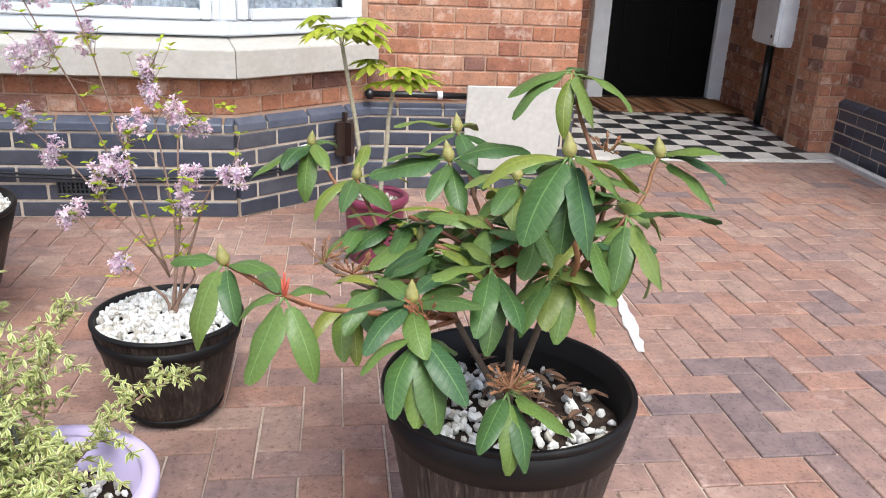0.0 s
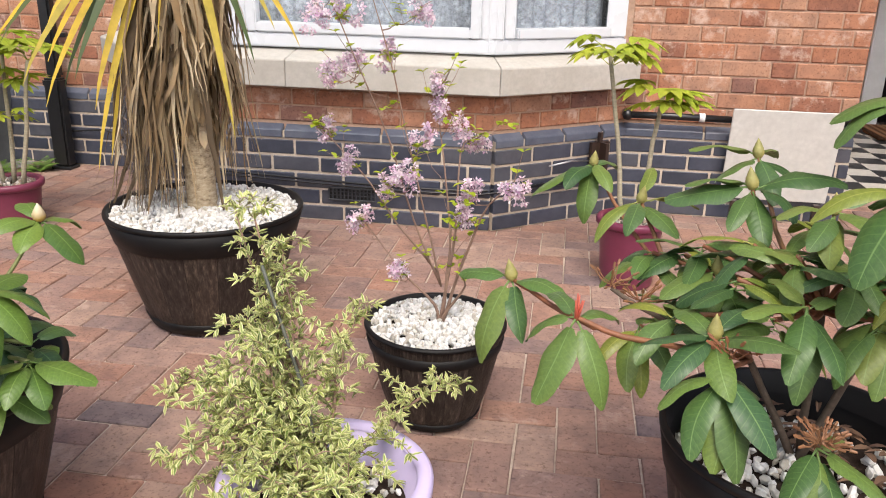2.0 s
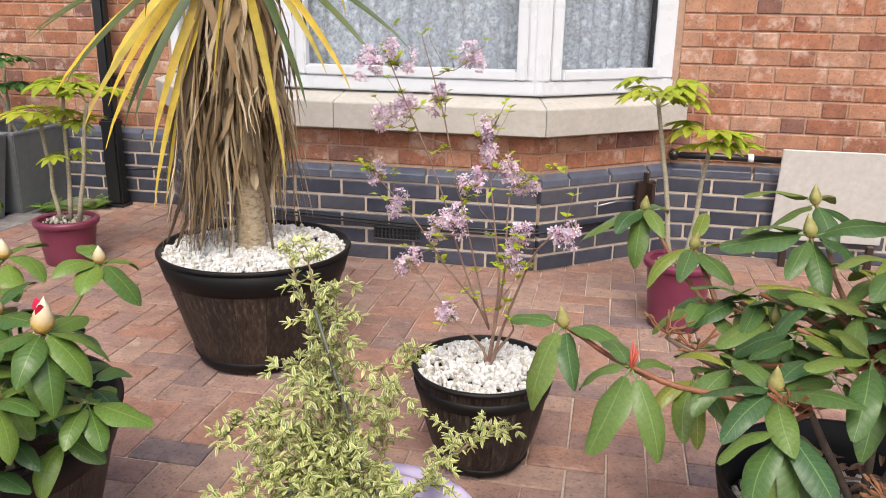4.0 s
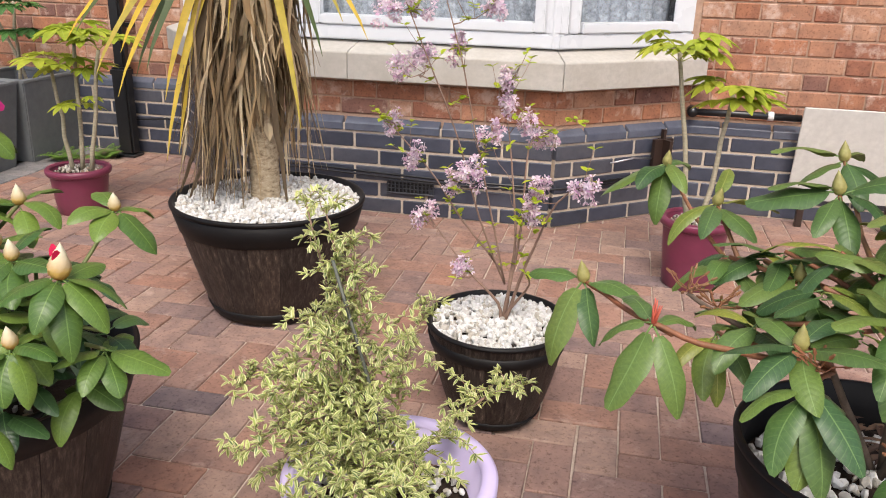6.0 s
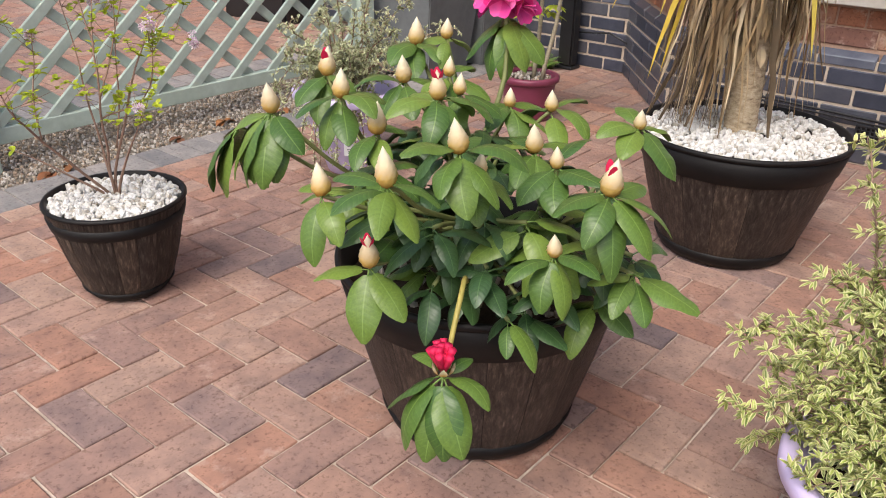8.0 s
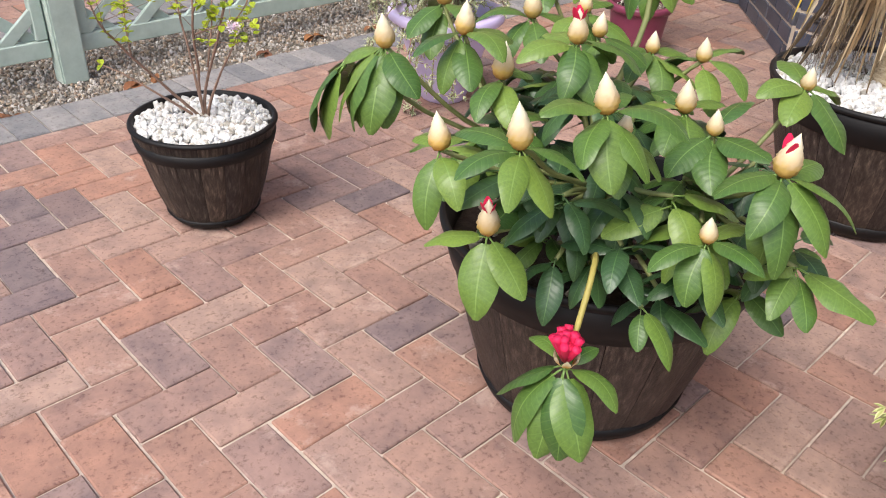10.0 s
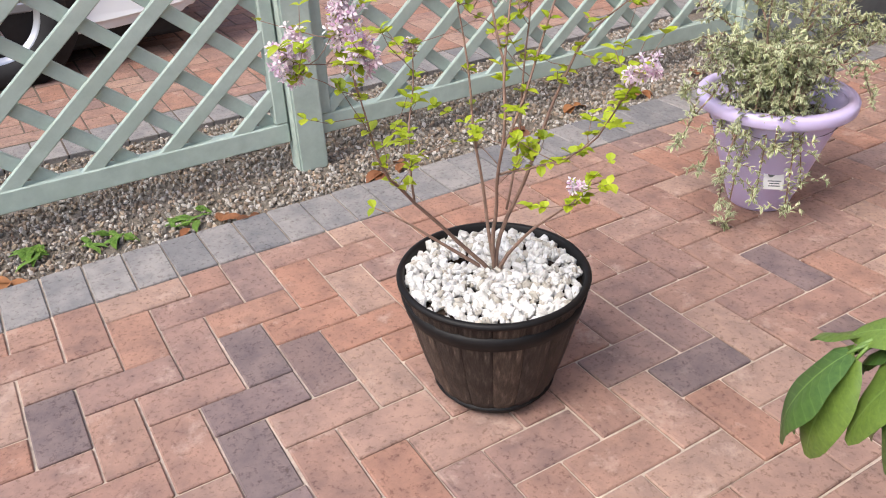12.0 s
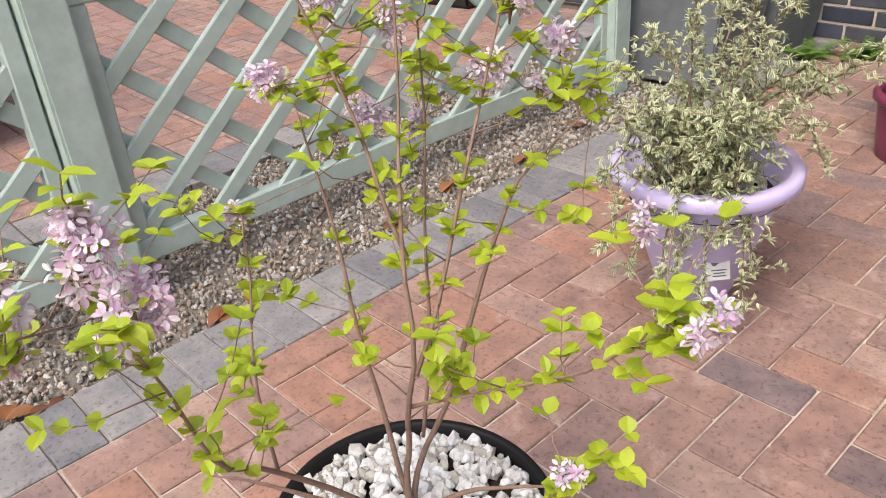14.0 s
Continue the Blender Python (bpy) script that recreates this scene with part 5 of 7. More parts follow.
        whorl(ob, c, (0, 0, 1), va, 6, rng, (-0.7, 0.3), (0.085, 0.12), vy)
    for c, k, s in (((0.151, 1.985, 0.495), 34, 0.8), ((-0.14, 2.25, 0.606), 12, 0.9), ((-0.088, 2.25, 0.58), 14, 1.0), ((0.363, 2.25, 0.812), 9, 0.7), ((0.334, 2.25, 0.75), 9, 0.7), ((0.02, 2.02, 0.60), 12, 0.8)):
        dead_truss(ob, c, rng, k, s)
    limb(ob, [fork_l, (-0.05, 2.24, 0.55), (-0.14, 2.25, 0.60)], M_BARK, 0.005, 0.004, rng)
    # a young red shoot on the low arm
    g = Geo()
    for _ in range(5):
        d = Vector((rng.uniform(-0.3, 0.3), rng.uniform(-0.3, 0.3), 1))
        tube(g, [(-0.2, 2.10, 0.60), Vector((-0.2, 2.10, 0.60)) + d.normalized() * rng.uniform(0.025, 0.045)], 0.004, 0.001, 5)
    child("new_shoot", g.mesh("new_shoot", M_NEWSHOOT, True), ob, label="coral red young shoot")
    g = Geo()
    for _ in range(60):
        a, q = rng.uniform(-0.5, 1.9), rng.uniform(0.05, 0.2)
        blade(g, (RHO1[0] + q * math.cos(a), RHO1[1] + q * math.sin(a), 0.30 + rng.uniform(0, 0.02)), (rng.uniform(-1, 1), rng.uniform(-1, 1), 0.1), (0, 0, 1), rng.uniform(0.02, 0.06), rng.uniform(0.006, 0.02), 0.4, 0.5, 4)
    tagged(new("leaf_litter", g.mesh("leaf_litter", M_BARKCHIP)), "dry brown leaf litter and bark in the planter", "leaf litter", kind="stuff")


rhododendron_leggy()


def petals(g, p, axis, n, length, width, opening, rng, droop=0.5):
    ax = Vector(axis).normalized()
    s = ax.cross(Vector((0.31, 0.17, 0.93))).normalized()
    u = ax.cross(s)
    for i in range(n):
        a = 2 * math.pi * i / n + rng.uniform(-0.2, 0.2)
        out = s * math.cos(a) + u * math.sin(a)
        blade(g, Vector(p) + out * 0.002, ax + out * opening, out, length * rng.uniform(0.85, 1.1), width, droop, -0.2, 4, "petal")


def flower_truss(ob, p, r, count, mat, rng, plen, name="flower_head"):
    """A dome of open trumpet flowers, each with its stamens."""
    for i in range(count):
        g = Geo()
        z = 1 - (i + 0.5) / count * 1.3
        a = i * 2.399
        q = math.sqrt(max(0, 1 - z * z))
        d = (Vector((q * math.cos(a), q * math.sin(a), z)) + Vector((rng.uniform(-0.25, 0.25), rng.uniform(-0.25, 0.25), rng.uniform(-0.15, 0.25)))).normalized()
        c = Vector(p) + d * r * rng.uniform(0.3, 0.5)
        petals(g, c, d, 5, plen * rng.uniform(0.85, 1.1), plen * 0.72, rng.uniform(0.6, 1.2), rng, rng.uniform(0.0, 0.5))
        for _ in range(4):
            e = (d + Vector((rng.uniform(-0.3, 0.3), rng.uniform(-0.3, 0.3), rng.uniform(-0.1, 0.4)))).normalized()
            tube(g, [c, c + e * plen * 0.9], 0.0007, 0.0011, 4)
        child("flower", g.mesh("flower", mat, True), ob, label="ruffled magenta trumpet flower")


def rhododendron_budding():
    rng = random.Random(5)
    ob = thing("rhododendron", "bushy rhododendron with cream buds and one magenta flower", "shrub")
    va = big_leaf("leaf", M_RHO2, 0.44, 10, (0.04, 0.2), 0.6, 5)
    # inner leaves take the darker copy that stands for shade between the shoots
    dark = big_leaf("leaf", M_RHO_SHADE, 0.42, 6, (0.04, 0.2), 0.6, 6)
    buds = [bud_mesh(M_BUD, 0.056, 0.0165), bud_mesh(M_BUD, 0.040, 0.0125), bud_mesh(M_BUD, 0.066, 0.0175)]
    base = Vector((RHO2[0], RHO2[1], 0.325))
    hubs = [Vector((-1.55, 1.95, 0.50)), Vector((-1.36, 1.92, 0.52)), Vector((-1.25, 2.05, 0.50)), Vector((-1.50, 2.12, 0.55))]
    for h in hubs:
        limb(ob, [base + (h - base) * Vector((0.25, 0.25, 0)).length, h], M_BARK, 0.009, 0.0065, rng, 0.008)

    def shoot(tip, fan, size=0, split=0, tilt=0.0, leafs=None):
        """A leafy shoot with a bud: size 1 large, 2 small, 3 longest, 0 none."""
        t = Vector(tip)
        h = min(hubs, key=lambda q: (q - t).length)
        limb(ob, [h, h.lerp(t, 0.55) - Vector((0, 0, 0.015)), t], M_GREENSTEM, 0.0045, 0.0036, rng)
        leaves_at(ob, t, fan, leafs or va, rng, cap=0.15)
        if size:
            m = Matrix.Translation(t + Vector((0, 0, 0.003))) @ Matrix.Rotation(tilt, 4, "Y") @ Matrix.Rotation(rng.uniform(-0.15, 0.15), 4, "X") @ Matrix.Rotation(rng.uniform(0, 6), 4, "Z")
            child("bud", buds[size - 1], ob, m @ Matrix.Scale(rng.uniform(0.92, 1.06), 4))
        if split:
            g = Geo()
            petals(g, t + Vector((0, 0, 0.022)), (0, -0.15, 1), split, 0.034, 0.015, 0.42, rng, -0.4)
            child("opening_petal", g.mesh("opening_petal", M_REDPETAL, True), ob, label="crimson petals splitting the bud")
    shoot((-1.67, 1.762, 0.69), [(-145, -66, 0.14), (-130, -55, 0.14), (175, -45, 0.12), (-100, -62, 0.14), (-70, -70, 0.13), (-61, -56, 0.13), (-40, -60, 0.125), (-5, -30, 0.10), (-167, -22, 0.10), (-85, -62, 0.13)], 1)
    shoot((-1.796, 2.006, 0.69), [(-87, -26, 0.10), (-12, -16, 0.10), (-64, -50, 0.10), (150, -20, 0.1)], 1, 2)
    shoot((-1.598, 1.859, 0.71), [(-95, -8, 0.10), (80, -9, 0.10), (-36, -30, 0.10), (-75, -50, 0.10), (-8, -4, 0.10)], 1)
    shoot((-1.53, 1.878, 0.655), [(103, -18, 0.10), (-70, -18, 0.10), (-33, -26, 0.10)], 1)
    shoot((-1.478, 1.70, 0.605), [(-62, -60, 0.115), (3, 14, 0.10), (-26, -26, 0.095), (160, -10, 0.09)], 1, 0, -0.35)
    shoot((-1.341, 1.707, 0.655), [(-1, 0, 0.105), (-55, -22, 0.10), (-100, -5, 0.10), (-13, -36, 0.10), (-170, 0, 0.10)], 3, 0, -0.1)
    shoot((-1.287, 1.807, 0.695), [(-41, -42, 0.11), (18, -3, 0.11), (-4, -34, 0.10), (-110, 8, 0.10), (-70, -22, 0.095), (120, 0, 0.1)], 1, 0, -0.15)
    shoot((-1.444, 1.941, 0.72), [(-61, -38, 0.10), (85, -24, 0.10), (-110, -5, 0.10), (19, -14, 0.107), (-20, -42, 0.10), (160, -5, 0.1)], 1, 3)
    shoot((-1.69, 2.16, 0.745), [(-80, -12, 0.10), (-20, -6, 0.10), (73, 5, 0.10), (-49, -30, 0.10), (170, -10, 0.1)], 1)
    shoot((-1.619, 2.045, 0.70), [(-90, -47, 0.10), (-36, -26, 0.10), (-120, 4, 0.10), (78, -14, 0.10)], 1)
    shoot((-1.621, 2.174, 0.765), [(60, -30, 0.07), (-60, -40, 0.07)], 2)
    shoot((-1.56, 2.11, 0.71), [(8, -18, 0.10), (-80, -18, 0.10), (-18, -50, 0.10), (100, -5, 0.1)], 2)
    shoot((-1.472, 2.034, 0.705), [(20, -20, 0.09), (-50, -40, 0.09)], 2)
    shoot((-1.448, 2.16, 0.66), [(-77, -12, 0.10), (0, -15, 0.10), (168, -15, 0.10), (-40, -32, 0.10), (80, -10, 0.1)], 2)
    shoot((-1.355, 2.164, 0.67), [(-9, -18, 0.10), (161, -23, 0.10), (-43, -30, 0.10), (80, 0, 0.1)], 2)
    shoot((-1.212, 2.243, 0.648), [(-11, -36, 0.12), (-110, 3, 0.10), (75, -17, 0.10), (-78, -16, 0.10), (140, 10, 0.10)], 2, 0, 0.12)
    shoot((-1.293, 2.02, 0.64), [(83, -4, 0.10), (-72, -15, 0.10), (-110, 8, 0.10), (-43, -22, 0.10), (150, 0, 0.1)], 1)
    shoot((-1.219, 1.975, 0.642), [(-95, -22, 0.10), (-15, 6, 0.10), (-55, -22, 0.10), (90, 15, 0.10)], 2)
    shoot((-1.093, 1.923, 0.645), [(-115, -8, 0.10), (-80, -28, 0.10), (-49, -52, 0.125), (-11, -38, 0.115), (10, -20, 0.11), (86, 0, 0.10), (-65, -65, 0.12)], 1, 2, 0.1)
    shoot((-1.136, 1.853, 0.555), [(-75, -55, 0.09), (-37, -50, 0.095), (-110, -10, 0.09), (-10, 0, 0.09), (93, -1, 0.09)], 2)
    shoot((-1.305, 1.883, 0.635), [(-75, -10, 0.09), (-15, -15, 0.09), (-53, -34, 0.09)], 2)
    shoot((-1.389, 1.713, 0.505), [(-56, -56, 0.125), (-5, -36, 0.105), (-130, -5, 0.09), (112, 3, 0.10)], 1, 3)
    shoot((-1.735, 1.735, 0.655), [(-150, -68, 0.13), (-110, -72, 0.13), (-175, -60, 0.12), (150, -35, 0.10), (-128, -62, 0.13)])
    # shoots without buds: at the rim and in the heart of the bush
    shoot((-1.051, 1.95, 0.515), [(2, -12, 0.115), (-80, -20, 0.09), (102, -2, 0.09), (-110, 5, 0.09), (-40, -35, 0.085)])
    shoot((-1.19, 1.82, 0.435), [(-20, -30, 0.095), (-55, -38, 0.06)])
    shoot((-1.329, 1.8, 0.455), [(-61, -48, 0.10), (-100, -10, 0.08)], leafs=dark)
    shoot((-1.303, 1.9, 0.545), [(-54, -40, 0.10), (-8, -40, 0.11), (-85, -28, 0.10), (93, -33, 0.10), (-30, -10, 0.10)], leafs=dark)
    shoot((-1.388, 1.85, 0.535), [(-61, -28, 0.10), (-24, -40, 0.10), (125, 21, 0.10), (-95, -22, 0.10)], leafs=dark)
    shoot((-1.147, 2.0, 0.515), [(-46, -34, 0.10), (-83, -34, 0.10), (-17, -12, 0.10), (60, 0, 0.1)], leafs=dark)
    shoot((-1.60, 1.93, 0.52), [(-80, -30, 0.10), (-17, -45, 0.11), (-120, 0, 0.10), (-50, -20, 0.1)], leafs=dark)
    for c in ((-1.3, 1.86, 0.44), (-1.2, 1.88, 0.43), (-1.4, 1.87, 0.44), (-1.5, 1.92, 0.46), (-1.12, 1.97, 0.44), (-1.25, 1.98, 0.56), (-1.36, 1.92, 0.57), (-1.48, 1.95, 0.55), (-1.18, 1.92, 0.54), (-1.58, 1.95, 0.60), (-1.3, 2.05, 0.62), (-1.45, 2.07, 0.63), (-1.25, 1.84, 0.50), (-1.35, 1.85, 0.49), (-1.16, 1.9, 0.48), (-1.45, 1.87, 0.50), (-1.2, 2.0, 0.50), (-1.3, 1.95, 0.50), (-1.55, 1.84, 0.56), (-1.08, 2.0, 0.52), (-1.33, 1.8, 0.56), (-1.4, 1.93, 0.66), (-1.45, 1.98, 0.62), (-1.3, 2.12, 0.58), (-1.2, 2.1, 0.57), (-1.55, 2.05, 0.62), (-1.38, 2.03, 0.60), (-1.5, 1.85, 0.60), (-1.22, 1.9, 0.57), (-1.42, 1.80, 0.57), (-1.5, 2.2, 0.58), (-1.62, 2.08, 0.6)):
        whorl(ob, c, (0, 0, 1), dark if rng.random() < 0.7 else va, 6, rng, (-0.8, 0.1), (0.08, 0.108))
        limb(ob, [min(hubs, key=lambda q: (q - Vector(c)).length), c], M_GREENSTEM, 0.0045, 0.0036, rng)
    top = Vector((-1.545, 2.27, 0.835))
    limb(ob, [hubs[3], (-1.50, 2.22, 0.70), top], M_GREENSTEM, 0.006, 0.0045, rng)
    flower_truss(ob, top, 0.075, 15, M_PINK, rng, 0.05)
    leaves_at(ob, top - Vector((0, 0, 0.03)), [(-20, -48, 0.125), (-50, -62, 0.13), (-85, -60, 0.125), (-120, -42, 0.12), (10, -40, 0.12), (60, -40, 0.12), (130, -40, 0.12)], va, rng, cap=0.13)
    low = Vector((-1.213, 1.69, 0.395))
    limb(ob, [base + Vector((0.05, -0.1, 0.01)), (-1.262, 1.80, 0.50), (-1.232, 1.745, 0.475), low], M_YELSTEM, 0.0048, 0.0042, rng, 0.003)
    for i in range(15):
        g = Geo()
        d = (Vector((math.cos(i * 2.4), math.sin(i * 2.4), 0)) * (0.12 + 0.032 * i) + Vector((0, -0.1, 1))).normalized()
        ln = rng.uniform(0.036, 0.05)
        tube(g, [low + d * 0.004, low + d * ln * 0.55, low + d * ln * 0.85, low + d * ln], 0.0050, 0.0062, 8)
        child("unopened_flower", g.mesh("unopened_flower", M_REDPETAL, True), ob, label="narrow crimson unopened flower")
    g = Geo()
    for i in range(7):
        a = i * 0.9
        d = Vector((math.cos(a), math.sin(a), 0))
        blade(g, low + d * 0.009 - Vector((0, 0, 0.004)), d * 0.55 + Vector((0, 0, 1)), d, 0.02, 0.013, -0.2, 0.3, 4)
    child("bud_scale", g.mesh("bud_scale", M_BUD, True), ob, label="cream bud scales under the flowers")
    leaves_at(ob, low - Vector((0, 0, 0.006)), [(-150, -38, 0.115), (-110, -56, 0.13), (-75, -60, 0.13), (-50, -58, 0.13), (-28, -46, 0.125), (0, -6, 0.09), (170, 0, 0.075), (80, 10, 0.06)], va, rng, cap=0.13)


rhododendron_budding()


def floret_cluster(g, p, r, count, rng, size=0.007):
    """A panicle of small four-petalled florets."""
    for _ in range(count):
        d = Vector((rng.gauss(0, 1), rng.gauss(0, 1), rng.gauss(0, 1.25))).normalized()
        q = Vector(p) + Vector((d.x, d.y, d.z * 1.5)) * r * rng.uniform(0.35, 1.0)
        ax = (d + Vector((0, -0.2, 0.3))).normalized()
        petals(g, q, ax, 4, size, size * 0.62, 1.6, rng, 0.3)
        tube(g, [q - ax * size * 1.3, q], 0.0007, 0.001, 3)


def leaf_pair(g, p, d, rng, size, width=0.8):
    d = Vector(d).normalized()
    s = d.cross(Vector((rng.uniform(-0.4, 0.4), rng.uniform(-0.4, 0.4), 1)))
    s = s.normalized() if s.length > 1e-3 else Vector((1, 0, 0))
    for k in (-1, 1):
        blade(g, p, s * k + d * 0.5 + Vector((0, 0, rng.uniform(-0.1, 0.5))), (0, 0, 1), size * rng.uniform(0.6, 1.2), size * width * rng.uniform(0.7, 1.1), rng.uniform(0, 0.8), 0.3, 3)


def lilac(label, base, mains, flowers, seed, leaf_size, leaf_step, twig_r, floret, cl_r, cl_n, leafy, bare=0.13, petal=None):
    """An open lilac shrub: forking stems, paired lime leaves and flower panicles."""
    rng = random.Random(seed)
    sizes = [f[3] if len(f) > 3 else 1.0 for f in flowers]
    flowers = [f[:3] for f in flowers]
    ob = thing("lilac", label, "shrub")
    gl, nodes = Geo(), []
    for m in mains:
        g = Geo()
        if isinstance(m, list):
            # a stem with set kinks, eased between them; one that starts high leaves the trunk there
            way = [Vector(q) for q in m]
            if way[0].z < base[2] + 0.12:
                way = [Vector(base)] + way
            pts = [way[0]]
            for q0, q1 in zip(way, way[1:]):
                pts += bend(q0, q1, -0.006, 0.005, 3, rng)[1:]
            pts = [pts[0]] + [(a + b * 2 + c) / 4 for a, b, c in zip(pts, pts[1:], pts[2:])] + [pts[-1]]
        else:
            pts = bend(base, m, rng.uniform(-0.01, 0.05), 0.018, 8, rng)
        k = 1.5 if pts[0].z < base[2] + 0.02 else 0.85
        tube(g, pts, twig_r * k, twig_r * 0.35, 6)
        child("stem", g.mesh("stem", M_TWIG, True), ob)
        nodes.append(pts)
    ends = [Vector(p) for p in flowers] + [Vector(m[-1] if isinstance(m, list) else m) for m in mains]
    for f in flowers:
        f = Vector(f)
        best = min((p for pts in nodes for p in pts[2:-1]), key=lambda p: (p - f).length + 0.8 * max(0, p.z - f.z))
        g = Geo()
        pts = bend(best, f, 0.01, 0.006, 5, rng)
        tube(g, pts, twig_r * 0.5, twig_r * 0.22, 5)
        child("twig", g.mesh("twig", M_TWIG, True), ob)
        nodes.append(pts)
    for pts in list(nodes):
        for i in range(2, len(pts)):
            if rng.random() < leafy and pts[i].z > base[2] + bare:
                d = Vector((rng.uniform(-1, 1), rng.uniform(-1, 1), rng.uniform(0.1, 1))).normalized()
                e = pts[i] + d * rng.uniform(0.04, 0.12)
                g = Geo()
                q = bend(pts[i], e, 0.004, 0.004, 3, rng)
                tube(g, q, twig_r * 0.3, twig_r * 0.18, 4)
                child("twig", g.mesh("twig", M_TWIG, True), ob)
                nodes.append(q)
    for pts in nodes:
        for a, b in zip(pts[1:], pts[2:]):
            n = max(1, int((b - a).length / leaf_step))
            for k in range(n):
                if rng.random() < leafy and a.z > base[2] + bare:
                    q = a.lerp(b, (k + rng.random()) / n)
                    leaf_pair(gl, q, b - a, rng, leaf_size, 0.95)
                    if rng.random() < 0.6:
                        leaf_pair(gl, q, Vector((rng.uniform(-1, 1), rng.uniform(-1, 1), 0.6)), rng, leaf_size * 0.8, 0.95)
        leaf_pair(gl, pts[-1], pts[-1] - pts[-2], rng, leaf_size)
    child("foliage", gl.mesh("foliage", M_LIME), ob, kind="stuff")
    for f, big in zip(flowers, sizes):
        g = Geo()
        for k in range(3):
            o = Vector((rng.uniform(-1, 1), rng.uniform(-1, 1), rng.uniform(-0.8, 1))) * cl_r * 0.9 * big
            floret_cluster(g, Vector(f) + o, cl_r * big * rng.uniform(0.6, 1.0), max(5, int(cl_n * big)), rng, floret * min(1.0, 0.45 + 0.7 * big))
        child("panicle", g.mesh("panicle", petal or M_LILAC), ob, label="pale lilac-pink flower panicle")
    return ob


lilac("small lilac bush with pink flower panicles in spring leaf", (LIL1[0] + 0.01, LIL1[1], 0.245),
      [[(-0.518, 2.77, 0.365), (-0.589, 2.76, 0.533), (-0.644, 2.74, 0.736), (-0.726, 2.71, 0.938), (-0.768, 2.7, 1.047)],
       [(-0.518, 2.77, 0.365), (-0.554, 2.76, 0.521), (-0.613, 2.75, 0.769), (-0.65, 2.75, 0.936), (-0.693, 2.76, 1.071)],
       [(-0.508, 2.77, 0.343), (-0.497, 2.79, 0.487), (-0.525, 2.81, 0.666), (-0.555, 2.83, 0.84)],
       [(-0.505, 2.77, 0.344), (-0.488, 2.79, 0.503), (-0.487, 2.82, 0.708), (-0.457, 2.85, 0.732)],
       [(-0.497, 2.76, 0.326), (-0.445, 2.73, 0.483), (-0.402, 2.7, 0.608), (-0.321, 2.67, 0.668)],
       [(-0.53, 2.77, 0.402), (-0.635, 2.78, 0.515), (-0.741, 2.8, 0.654), (-0.841, 2.82, 0.746)],
       [(-0.497, 2.76, 0.311), (-0.448, 2.74, 0.384), (-0.465, 2.72, 0.42)],
       [(-0.526, 2.76, 0.315), (-0.588, 2.74, 0.378), (-0.724, 2.78, 0.527)]],
      [(-0.80, 2.68, 1.02), (-0.73, 2.70, 1.03), (-0.58, 2.76, 1.03), (-0.78, 2.72, 0.88), (-0.72, 2.76, 0.90), (-0.65, 2.78, 0.93), (-0.53, 2.82, 0.86), (-0.55, 2.82, 0.80), (-0.49, 2.85, 0.75), (-0.45, 2.9, 0.71), (-0.81, 2.82, 0.73),
       (-0.75, 2.8, 0.67), (-0.60, 2.70, 0.66), (-0.64, 2.72, 0.63), (-0.57, 2.74, 0.73), (-0.34, 2.66, 0.66), (-0.72, 2.76, 0.53), (-0.46, 2.70, 0.57), (-0.62, 2.74, 0.40), (-0.45, 2.72, 0.62)],
      31, 0.02, 0.07, 0.0035, 0.0085, 0.024, 19, 0.40, 0.13, M_LILAC_PINK)
